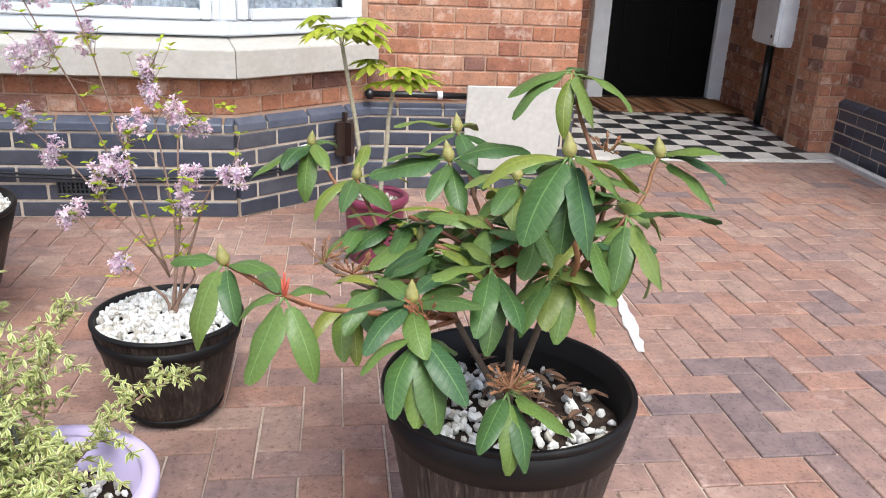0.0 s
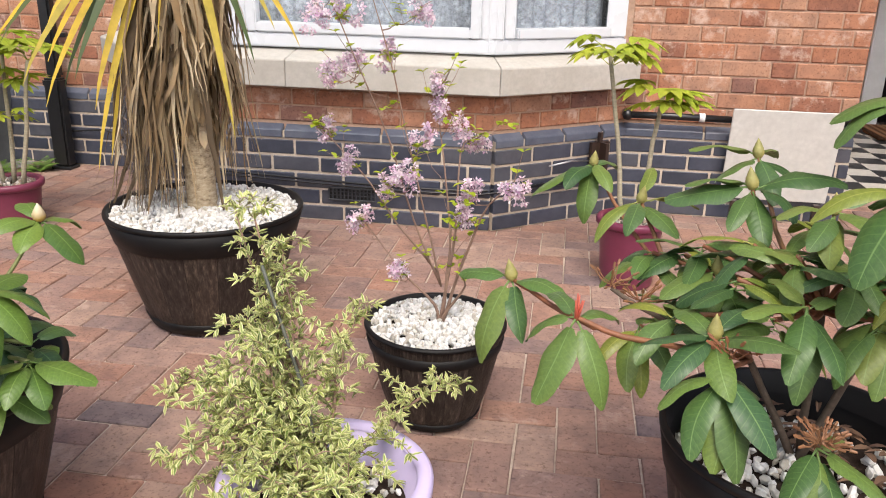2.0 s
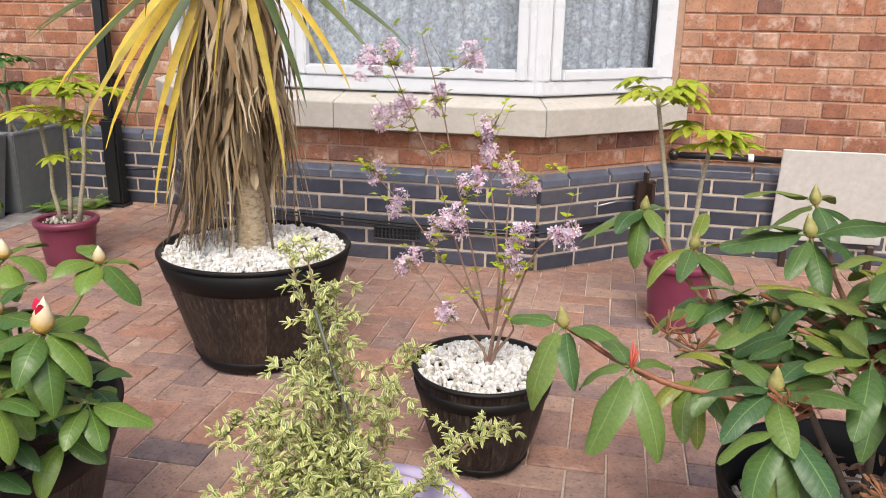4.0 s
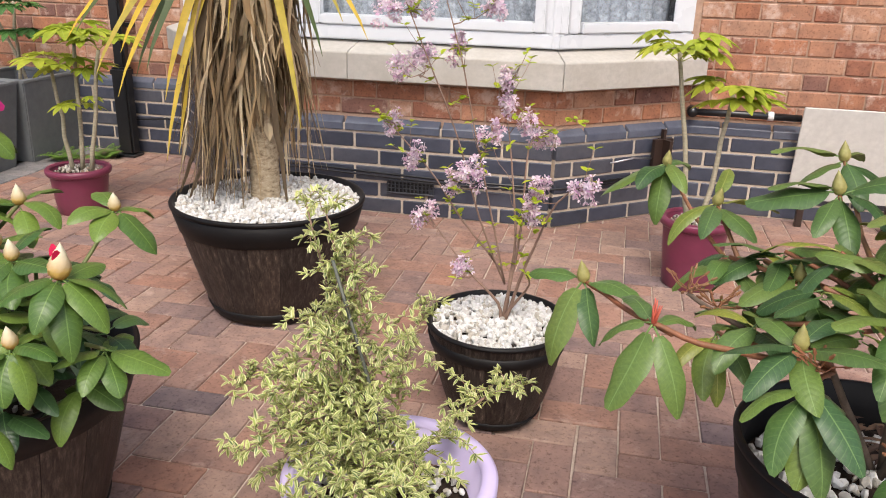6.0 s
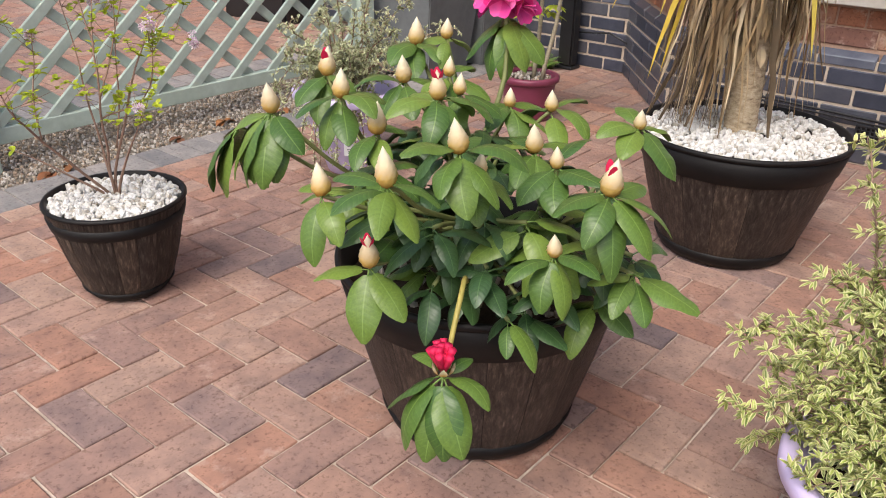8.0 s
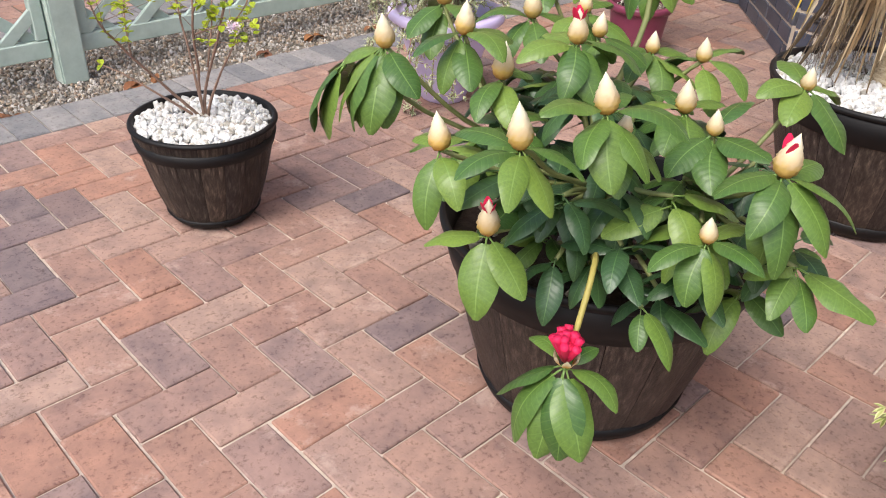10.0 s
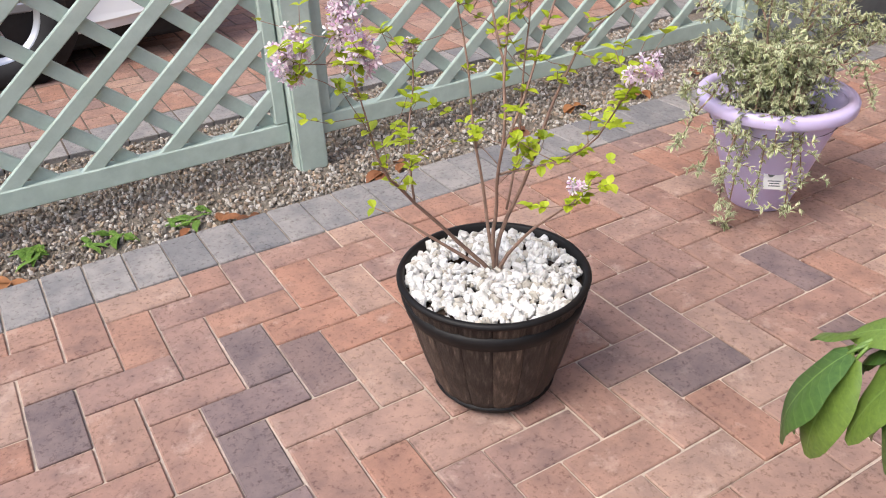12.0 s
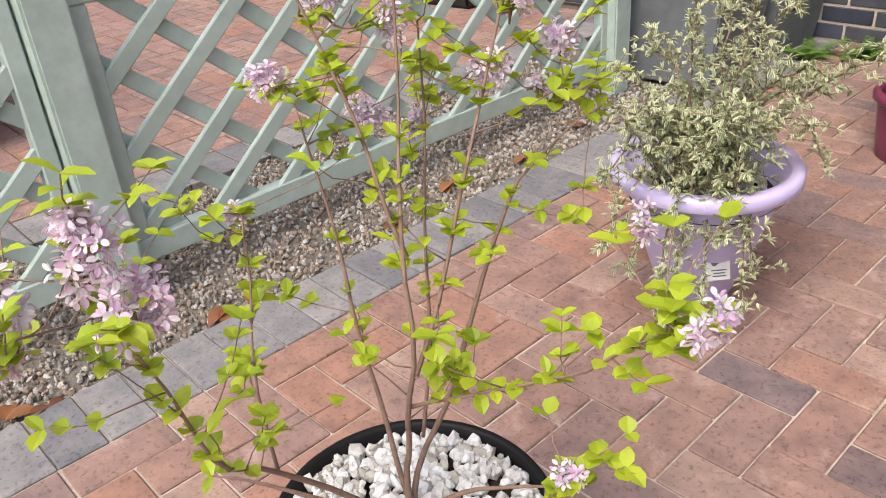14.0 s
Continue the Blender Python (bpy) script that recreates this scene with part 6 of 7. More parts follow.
lilac("young lilac with lime leaves and few pale flowers", (LIL2[0] - 0.005, LIL2[1] + 0.01, 0.25),
      [[(-2.50, 1.865, 0.33), (-2.475, 1.858, 0.42), (-2.42, 1.835, 0.56), (-2.44, 1.85, 0.70), (-2.47, 1.89, 0.80), (-2.475, 1.90, 0.95)],
       [(-2.42, 1.835, 0.56), (-2.415, 1.88, 0.66), (-2.42, 1.95, 0.84), (-2.40, 1.98, 0.95)],
       [(-2.50, 1.88, 0.34), (-2.455, 1.90, 0.46), (-2.435, 1.93, 0.575), (-2.44, 1.98, 0.66), (-2.42, 2.01, 0.72), (-2.385, 2.07, 0.77)],
       [(-2.445, 1.845, 0.50), (-2.40, 1.87, 0.52), (-2.34, 1.90, 0.55), (-2.25, 1.88, 0.62), (-2.16, 1.84, 0.73)],
       [(-2.52, 1.80, 0.35), (-2.52, 1.72, 0.45), (-2.47, 1.65, 0.53), (-2.48, 1.63, 0.60), (-2.44, 1.595, 0.72)],
       [(-2.52, 1.72, 0.45), (-2.57, 1.74, 0.56), (-2.60, 1.775, 0.62), (-2.62, 1.79, 0.69)],
       [(-2.435, 1.85, 0.68), (-2.48, 1.855, 0.76), (-2.522, 1.846, 0.87), (-2.545, 1.82, 0.95)],
       [(-2.49, 1.89, 0.40), (-2.505, 1.93, 0.55), (-2.525, 1.96, 0.71), (-2.52, 1.96, 0.86)],
       [(-2.52, 1.87, 0.34), (-2.55, 1.865, 0.50), (-2.58, 1.87, 0.65), (-2.60, 1.86, 0.79)],
       [(-2.43, 1.865, 0.36), (-2.33, 1.85, 0.46), (-2.224, 1.825, 0.555)], [(-2.56, 1.76, 0.36), (-2.60, 1.68, 0.42)]],
      [(-2.45, 1.585, 0.80, 0.8), (-2.42, 1.60, 0.755, 0.8), (-2.48, 1.515, 0.755, 0.85), (-2.45, 1.59, 0.825, 0.5), (-2.48, 1.52, 0.73, 0.5), (-2.554, 1.884, 0.893, 0.6), (-2.522, 1.92, 0.876, 0.6), (-2.552, 1.812, 0.831, 0.6), (-2.583, 1.928, 0.768, 0.55), (-2.547, 1.967, 0.751, 0.5),
       (-2.634, 1.797, 0.684, 0.5), (-2.445, 2.08, 0.828, 0.55), (-2.457, 2.067, 0.775, 0.5), (-2.455, 1.994, 0.811, 0.5), (-2.403, 1.977, 0.893, 0.5), (-2.117, 1.807, 0.772, 0.4), (-2.306, 2.026, 0.681, 0.45), (-2.224, 1.825, 0.569, 0.35)],
      32, 0.019, 0.026, 0.0029, 0.0078, 0.026, 34, 0.66, 0.22)


def cordyline():
    rng = random.Random(9)
    x, y = PALM[0] - 0.01, PALM[1]
    ob = thing("cordyline_palm", "cordyline palm with a skirt of dead leaves and yellowing blades", "palm tree")
    g = Geo()
    n, vs, zs = 18, [], [0.34, 0.365] + [0.38 + 0.0205 * q for q in range(41)]
    for j, z in enumerate(zs):
        for i in range(n):
            a = 2 * math.pi * i / n
            r = (0.058 if j < 2 else 0.048 if j % 2 else 0.0455) * (1 + rng.uniform(-0.05, 0.05))
            vs.append((x + r * math.cos(a) - 0.01 * (z - 0.34), y + r * math.sin(a), z))
    g.add(vs, [(j * n + i, j * n + (i + 1) % n, (j + 1) * n + (i + 1) % n, (j + 1) * n + i) for j in range(len(zs) - 1) for i in range(n)])
    child("trunk", g.mesh("trunk", M_TRUNK, True), ob)
    g = Geo()
    for _ in range(90):
        a, z = rng.uniform(0, 6.28), rng.uniform(0.62, 1.0)
        d = Vector((math.cos(a), math.sin(a), 0))
        blade(g, Vector((x, y, z)) + d * 0.045, d * 0.35 + Vector((0, 0, -0.9)), d, rng.uniform(0.05, 0.1), rng.uniform(0.015, 0.03), 0.2, 0.3, 3, "sword")
    child("leaf_base", g.mesh("leaf_base", M_PALMDEAD), ob, kind="stuff")
    g = Geo()
    for _ in range(340):
        a = rng.uniform(0, 2 * math.pi)
        d = Vector((math.cos(a), math.sin(a), 0))
        left = 0.5 - 0.5 * d.x
        bare = -1.5 < (a if a < math.pi else a - 2 * math.pi) < -0.4
        if bare and rng.random() < 0.45:
            continue
        top = Vector((x - 0.01, y, rng.uniform(0.95, 1.3))) + d * 0.045
        reach = rng.uniform(0.05, 0.15) + 0.15 * left * rng.random()
        side_r = d.x * 0.9 + d.y * 0.43
        zb = rng.uniform(0.378, 0.60) if side_r < -0.15 else rng.uniform(0.42, 0.8)
        if bare:
            zb = rng.uniform(0.68, 0.9)
        end = Vector((x, y, zb)) + d * reach + Vector((rng.uniform(-0.06, 0.06), rng.uniform(-0.06, 0.06), 0))
        kink, drift = rng.uniform(0.35, 0.8), Vector((-d.y, d.x, 0)) * rng.uniform(-0.05, 0.05)
        pts = []
        rng_b = rng.uniform(0.02, 0.075)
        k = 7
        for i in range(k + 1):
            t = i / k
            p = top.lerp(end, t)
            p += d * rng_b * math.sin(math.pi * min(1, t * 1.1)) * (1 - 0.3 * t)
            p += drift * math.sin(math.pi * min(1, t / kink)) + d * 0.12 * reach * max(0, t - kink)
            p += Vector((rng.uniform(-1, 1), rng.uniform(-1, 1), 0)) * 0.004
            pts.append(p)
        w = rng.choice((0.008, 0.013, 0.020, 0.030))
        side = Vector((-d.y, d.x, 0)) + d * rng.uniform(-0.8, 0.8)
        side.normalize()
        vs, uv = [], []
        for i, p in enumerate(pts):
            t = i / k
            ww = w * 0.5 * (1 - 0.85 * t ** 2)
            s = Matrix.Rotation(rng.uniform(-0.15, 0.15) + 0.8 * t * rng.uniform(-0.4, 1), 3, "Z") @ side
            vs += [p - s * ww + d * ww * 0.35, p, p + s * ww + d * ww * 0.35]
            uv += [(-1.0, t), (0.0, t), (1.0, t)]
        fs = []
        for i in range(k):
            b = i * 3
            fs += [(b, b + 1, b + 4, b + 3), (b + 1, b + 2, b + 5, b + 4)]
        g.add(vs, fs, uv)
    child("dead_leaf_skirt", g.mesh("dead_leaf_skirt", M_PALMDEAD, True), ob, kind="stuff")
    g = Geo()
    for _ in range(420):
        a = rng.uniform(2.7, 4.1)
        d = Vector((math.cos(a), math.sin(a), 0))
        p = Vector((x, y, rng.uniform(0.45, 0.85))) + d * rng.uniform(0.10, 0.22)
        e = p + Vector((rng.uniform(-0.05, 0.05), rng.uniform(-0.05, 0.05), -rng.uniform(0.05, 0.2)))
        tube(g, bend(p, e, 0.0, 0.012, 4, rng), 0.0009, 0.0005, 3)
    child("dry_flower_stalk", g.mesh("dry_flower_stalk", M_BARK), ob, kind="stuff")
    crown = Vector((x - 0.01, y, 1.28))

    def arch(tip, mat, w, lift=0.25, nm="leaf", curl=1.7, turned=0.0):
        tip = Vector(tip)
        d = tip - crown
        flat = Vector((d.x, d.y, 0))
        gg = Geo()
        k, vs, uv = 9, [], []
        s = Vector((-flat.y, flat.x, 0)).normalized() if flat.length > 0.01 else Vector((1, 0, 0))
        # hanging blades twist on their way down
        s = s.lerp(flat.normalized() * (1 if s.x * flat.x > 0 else -1), turned).normalized() if turned else s
        for i in range(k + 1):
            t = i / k
            p = crown + flat * (1 - (1 - t) ** curl) + Vector((0, 0, d.z * t ** (0.9 * curl) + lift * math.sin(math.pi * t) * (1 - t)))
            ww = w * 0.5 * min(1, 0.6 + 2 * t) * max(0.03, 1 - t ** 2.5)
            vs += [p - s * ww + Vector((0, 0, ww * 0.4)), p, p + s * ww + Vector((0, 0, ww * 0.4))]
            uv += [(-1.0, t), (0.0, t), (1.0, t)]
        fs = []
        for i in range(k):
            b = i * 3
            fs += [(b, b + 1, b + 4, b + 3), (b + 1, b + 2, b + 5, b + 4)]
        gg.add(vs, fs, uv)
        child(nm, gg.mesh(nm, mat, True), ob)
    for i in range(46):
        a = 2 * math.pi * i / 46 + rng.uniform(-0.1, 0.1)
        r = rng.uniform(0.28, 0.6)
        arch(crown + Vector((r * math.cos(a), r * math.sin(a), rng.uniform(-0.28, 0.6))), M_PALMGREEN if rng.random() < 0.75 else M_PALMYEL, 0.026, rng.uniform(0.15, 0.4))
    for tip, m in (((-1.71, 3.05, 0.84), M_PALMYEL), ((-1.58, 3.05, 0.71), M_PALMYEL), ((-1.36, 3.03, 0.88), M_PALMYEL), ((-1.16, 3.05, 0.65), M_PALMYEL), ((-0.96, 3.05, 0.91), M_PALMYEL), ((-1.58, 3.1, 0.54), M_PALMYEL), ((-1.55, 3.1, 0.62), M_PALMDEAD),
                   ((-1.95, 3.05, 1.03), M_PALMGREEN), ((-0.80, 3.05, 1.03), M_PALMGREEN), ((-1.09, 3.05, 0.86), M_PALMGREEN), ((-1.80, 3.05, 0.77), M_PALMYEL), ((-1.85, 3.05, 0.89), M_PALMGREEN), ((-1.6, 3.0, 0.8), M_PALMGREEN), ((-1.04, 3.08, 0.95), M_PALMYEL), ((-0.88, 3.0, 1.0), M_PALMGREEN), ((-1.66, 3.0, 0.95), M_PALMYEL), ((-1.592, 3.05, 0.53), M_PALMYEL), ((-1.881, 3.05, 0.871), M_PALMYEL), ((-1.713, 3.02, 0.717), M_PALMYEL), ((-1.687, 3.08, 0.768), M_PALMGREEN), ((-1.984, 3.1, 1.019), M_PALMGREEN)):
        arch(tip, m, 0.036, 0.04, curl=1.25, turned=rng.uniform(0.45, 0.8))
    for sx, sy, ex, ey, ez in ((-0.09, -0.06, -0.27, -0.07, 0.385), (-0.05, -0.1, -0.2, -0.13, 0.39), (-0.02, -0.1, -0.1, -0.17, 0.40), (0.06, -0.08, 0.12, -0.11, 0.40)):
        g = Geo()
        pts = bend((x + sx, y + sy, 0.9), (x + ex, y + ey, ez), 0.04, 0.004, 8, rng)
        vs, uv = [], []
        for i, p in enumerate(pts):
            ww = 0.012 * (1 - 0.7 * (i / 8) ** 2)
            vs += [p + Vector((-ww, 0.004, 0)), p, p + Vector((ww, 0.004, 0))]
            uv += [(-1.0, i / 8), (0.0, i / 8), (1.0, i / 8)]
        g.add(vs, [q for i in range(8) for q in ((i * 3, i * 3 + 1, i * 3 + 4, i * 3 + 3), (i * 3 + 1, i * 3 + 2, i * 3 + 5, i * 3 + 4))], uv)
        child("leaf", g.mesh("leaf", M_PALMDEAD, True), ob, label="long pale dead leaf")


cordyline()


def small_leaf_shrub(label, stems, twigs, seed, leaf, density, cane=None, mat=None):
    """A twiggy shrub with many small cream-edged leaves in tufts."""
    rng = random.Random(seed)
    ob = thing("variegated_shrub", label, "shrub")
    gl = Geo()
    lines = []
    for a, b, sag in stems:
        pts = bend(a, b, sag, 0.01, 8, rng)
        g = Geo()
        tube(g, pts, 0.0045, 0.0016, 6)
        child("stem", g.mesh("stem", M_TWIG, True), ob)
        lines.append(pts)
        for i in range(1, len(pts)):
            for _ in range(twigs):
                d = Vector((rng.uniform(-1, 1), rng.uniform(-1, 1), rng.uniform(-0.25, 0.65))).normalized()
                e = pts[i] + d * rng.uniform(0.04, 0.13) * (1.15 - 0.75 * i / len(pts))
                lines.append(bend(pts[i], e, -0.012, 0.006, 4, rng))
    gt = Geo()
    for pts in lines[len(stems):]:
        tube(gt, pts, 0.0014, 0.0007, 3)
    child("twig", gt.mesh("twig", M_TWIG), ob, kind="stuff")
    for pts in lines:
        for a, b in zip(pts, pts[1:]):
            n = max(1, int((b - a).length / density))
            for k in range(n):
                p = a.lerp(b, rng.random())
                for _ in range(2):
                    d = (b - a).normalized() * 0.5 + Vector((rng.uniform(-1, 1), rng.uniform(-1, 1), rng.uniform(-0.5, 0.9)))
                    blade(gl, p, d, (0, 0, 1), leaf * rng.uniform(0.6, 1.2), leaf * 0.36, rng.uniform(-0.2, 0.6), 0.25, 3)
        for _ in range(5):
            d = (pts[-1] - pts[-2]).normalized() + Vector((rng.uniform(-1, 1), rng.uniform(-1, 1), rng.uniform(-0.4, 1)))
            blade(gl, pts[-1], d, (0, 0, 1), leaf * rng.uniform(0.7, 1.2), leaf * 0.36, 0.2, 0.25, 3)
    child("foliage", gl.mesh("foliage", mat or M_VARIEG), ob, kind="stuff")
    if cane:
        g = Geo()
        tube(g, cane, 0.0038, 0.0032, 7)
        child("cane", g.mesh("cane", M_CANE, True), ob, label="thin green support cane")


b1 = (LAV1[0] - 0.02, LAV1[1] + 0.01, 0.17)
small_leaf_shrub("yellow-green variegated shrub trained up a thin cane", [
    (b1, (-0.76, 2.19, 0.70), -0.01), (b1, (-0.83, 2.27, 0.69), -0.02), (b1, (-0.70, 2.16, 0.66), -0.01), (b1, (-0.92, 2.15, 0.36), -0.12), (b1, (-0.86, 2.02, 0.30), -0.12), (b1, (-0.43, 2.40, 0.29), -0.06),
    (b1, (-0.61, 2.29, 0.50), -0.05), (b1, (-0.80, 2.22, 0.46), -0.08), (b1, (-0.88, 2.24, 0.26), -0.14), (b1, (-0.72, 2.1, 0.5), 0.0), (b1, (-0.78, 2.06, 0.42), -0.06), (b1, (-0.64, 1.94, 0.23), -0.10), (b1, (-0.52, 2.0, 0.24), -0.08), (b1, (-0.74, 1.98, 0.25), -0.10), (b1, (-0.83, 2.1, 0.22), -0.14), (b1, (-0.74, 2.17, 0.60), -0.01)],
    3, 41, 0.019, 0.0062, [(-0.61, 2.12, 0.1), (-0.66, 2.13, 0.4), (-0.735, 2.15, 0.63)])
b2 = (LAV2[0], LAV2[1], 0.22)
small_leaf_shrub("dense cream-variegated shrub trailing over its pot", [
    (b2, (-2.76, 2.87, 0.64), 0), (b2, (-2.72, 3.06, 0.68), 0), (b2, (-2.74, 3.28, 0.57), -0.08), (b2, (-2.78, 2.70, 0.46), -0.1), (b2, (-2.62, 2.80, 0.46), -0.1), (b2, (-2.60, 3.05, 0.52), -0.08), (b2, (-2.92, 3.0, 0.55), -0.06), (b2, (-2.86, 2.78, 0.54), -0.06), (b2, (-2.76, 2.62, 0.24), -0.17), (b2, (-2.70, 2.73, 0.06), -0.28), (b2, (-2.77, 2.72, 0.13), -0.26), (b2, (-2.62, 2.77, 0.10), -0.26),
    (b2, (-2.68, 2.7, 0.16), -0.2), (b2, (-2.56, 2.86, 0.14), -0.2), (b2, (-2.6, 2.78, 0.24), -0.16), (b2, (-2.82, 3.14, 0.6), 0), (b2, (-2.66, 2.92, 0.6), 0), (b2, (-2.5, 2.98, 0.36), -0.12), (b2, (-2.8, 2.66, 0.36), -0.14), (b2, (-2.6, 3.2, 0.42), -0.12), (b2, (-2.487, 3.217, 0.523), -0.07), (b2, (-2.82, 2.985, 0.70), 0), (b2, (-2.66, 2.72, 0.02), -0.3), (b2, (-2.55, 2.80, 0.08), -0.28)],
    3, 42, 0.0175, 0.0066, None, M_VARIEG_CREAM)


def palmate(g, p, d, rng, size, lobes=7):
    """A hand-shaped leaf of pointed lobes."""
    d = Vector(d).normalized()
    s = d.cross(Vector((0, 0, 1)))
    s = s.normalized() if s.length > 1e-3 else Vector((1, 0, 0))
    for i in range(lobes):
        a = (i / (lobes - 1) - 0.5) * 3.7
        w = d * math.cos(a) + s * math.sin(a)
        blade(g, p, w + Vector((0, 0, -0.1)), (0, 0, 1), size * (1 - 0.32 * abs(a) / 1.85) * rng.uniform(0.9, 1.1), size * 0.34, 0.35, 0.35, 5)


def lobed_shrub(label, base, tops, seed, size, mat, count=6, name="fatsia"):
    rng = random.Random(seed)
    ob = thing(name, label, "shrub")
    for b, t, tiers in tops:
        g = Geo()
        tube(g, bend(b, t, 0, 0.006, 6, rng), 0.0105, 0.0075, 8)
        child("stem", g.mesh("stem", M_FATSTEM, True), ob)
        for z, k, sc in tiers:
            c = Vector(b).lerp(Vector(t), (z - b[2]) / (t[2] - b[2]))
            for i in range(k):
                a = i * 2.399 + rng.uniform(-0.3, 0.3)
                d = Vector((math.cos(a), math.sin(a), rng.uniform(0.1, 0.7)))
                e = c + d.normalized() * rng.uniform(0.05, 0.11) * sc
                g = Geo()
                tube(g, bend(c, e, -0.005, 0.003, 3, rng), 0.002, 0.0015, 5)
                palmate(g, e, Vector((d.x, d.y, rng.uniform(-0.35, 0.25))), rng, size * sc * rng.uniform(0.75, 1.15))
                child("leaf", g.mesh("leaf", mat, True), ob)


lobed_shrub("two-stemmed fatsia with fresh yellow-green lobed leaves", None,
            [((0.0, 3.87, 0.225), (-0.10, 3.92, 0.84), [(0.84, 7, 1.1), (0.80, 4, 1.15)]), ((0.05, 3.85, 0.225), (0.10, 3.92, 0.70), [(0.70, 6, 1.05), (0.66, 3, 1.0)])], 51, 0.10, M_FATSIA)
lobed_shrub("small fatsia with tiers of fresh lobed leaves", None,
            [((-2.61, 4.0, 0.178), (-2.60, 4.04, 0.78), [(0.78, 7, 1.15), (0.62, 5, 1.0), (0.47, 4, 0.8)]), ((-2.65, 3.99, 0.178), (-2.72, 4.02, 0.66), [(0.66, 5, 1.1)]), ((-2.55, 3.98, 0.178), (-2.46, 4.0, 0.72), [(0.72, 5, 1.1)])], 52, 0.11, M_FATSIA)
lobed_shrub("young fig with broad green leaves in the grey planter", None,
            [((SQ2[0], SQ2[1], 0.36), (SQ2[0] + 0.12, SQ2[1] - 0.1, 0.85), [(0.82, 5, 1.1), (0.66, 4, 1.0)]), ((SQ2[0] + 0.06, SQ2[1] + 0.02, 0.36), (SQ2[0] - 0.1, SQ2[1], 0.8), [(0.78, 4, 1.1)])], 53, 0.115, M_FIG, name="fig")


def fern(x, y, z, seed, r, count, label):
    rng = random.Random(seed)
    ob = thing("fern", label, "plant", pose(x, y, z))
    g = Geo()
    for i in range(count):
        a = rng.uniform(0, 6.28)
        d = Vector((math.cos(a), math.sin(a), rng.uniform(0.5, 1.3))).normalized()
        p = Vector((rng.uniform(-0.04, 0.04), rng.uniform(-0.04, 0.04), 0))
        L = r * rng.uniform(0.6, 1.1)
        for k in range(10):
            t = (k + 1) / 10
            q = p + d * L * t + Vector((0, 0, -0.35 * L * t * t))
            s = d.cross(Vector((0, 0, 1))).normalized()
            for e in (-1, 1):
                blade(g, q, s * e + d * 0.5, (0, 0, 1), 0.045 * (1.1 - t), 0.012, 0.5, 0.1, 2)
    child("frond", g.mesh("frond", M_FROND), ob, kind="stuff")


fern(SQ1[0], SQ1[1], 0.37, 61, 0.17, 16, "green fern growing in the slate planter")
fern(-3.33, 4.8, 0.0, 62, 0.19, 20, "self-sown green fern at the wall foot")
fern(-3.14, 4.9, 0.0, 63, 0.17, 18, "self-sown green fern beside the planter")
for i, (x, y, r) in enumerate(((-3.62, 1.32, 0.035), (-3.60, 1.55, 0.025), (-3.66, 1.12, 0.045), (-3.7, 0.85, 0.04))):
    fern(x, y, -0.02, 70 + i, r, 9, "small green weed in the gravel strip")


def fallen_leaves():
    rng = random.Random(77)
    for i, (x, y, s) in enumerate(((-3.52, 1.62, 1.3), (-3.50, 1.70, 1.0), (-3.53, 2.15, 1.4), (-3.56, 2.24, 1.0), (-3.55, 2.72, 1.1), (-3.62, 3.0, 1.2), (-3.5, 1.5, 0.9), (-3.58, 3.3, 1.0), (-4.5, 1.35, 1.1), (-3.6, 3.62, 1.1), (-3.52, 1.06, 1.2))):
        g = Geo()
        for k in range(3):
            a = rng.uniform(0, 6.28)
            blade(g, (0, 0, 0.012), (math.cos(a), math.sin(a), rng.uniform(0.1, 0.5)), (0, 0, 1), 0.075, 0.045, rng.uniform(0.4, 1.4), 0.5, 5)
        ob = tagged(new("fallen_leaf", g.mesh("fallen_leaf", M_DEADLEAF, True)), "curled brown fallen leaf on the gravel", "leaf", "fallen leaves")
        ob.matrix_basis = pose(x, y, -0.02, 0, 0, rng.uniform(0, 360)) @ Matrix.Scale(s * 0.68, 4)


fallen_leaves()


def smear(name, label, x, y, turn, length, width, seed, mat):
    """A thin irregular film dried on the paving."""
    rng = random.Random(seed)
    g, n, vs = Geo(), 14, []
    for i in range(n + 1):
        t = i / n
        w = width * 0.5 * (0.35 + 0.65 * math.sin(math.pi * min(1, t + 0.12))) * rng.uniform(0.75, 1.2)
        o = rng.uniform(-0.1, 0.1) * width
        vs += [(length * (t - 0.5), o - w, 0.0042), (length * (t - 0.5), o + w, 0.0042)]
    g.add(vs, [(2 * i, 2 * i + 2, 2 * i + 3, 2 * i + 1) for i in range(n)])
    ob = tagged(new(name, g.mesh(name, mat)), label, "stain")
    ob.matrix_basis = pose(x, y, 0, 0, 0, turn)


smear("paint_streak", "dried white paint streak across the red paving", 0.862, 3.27, 80, 0.52, 0.042, 3, M_CURB)

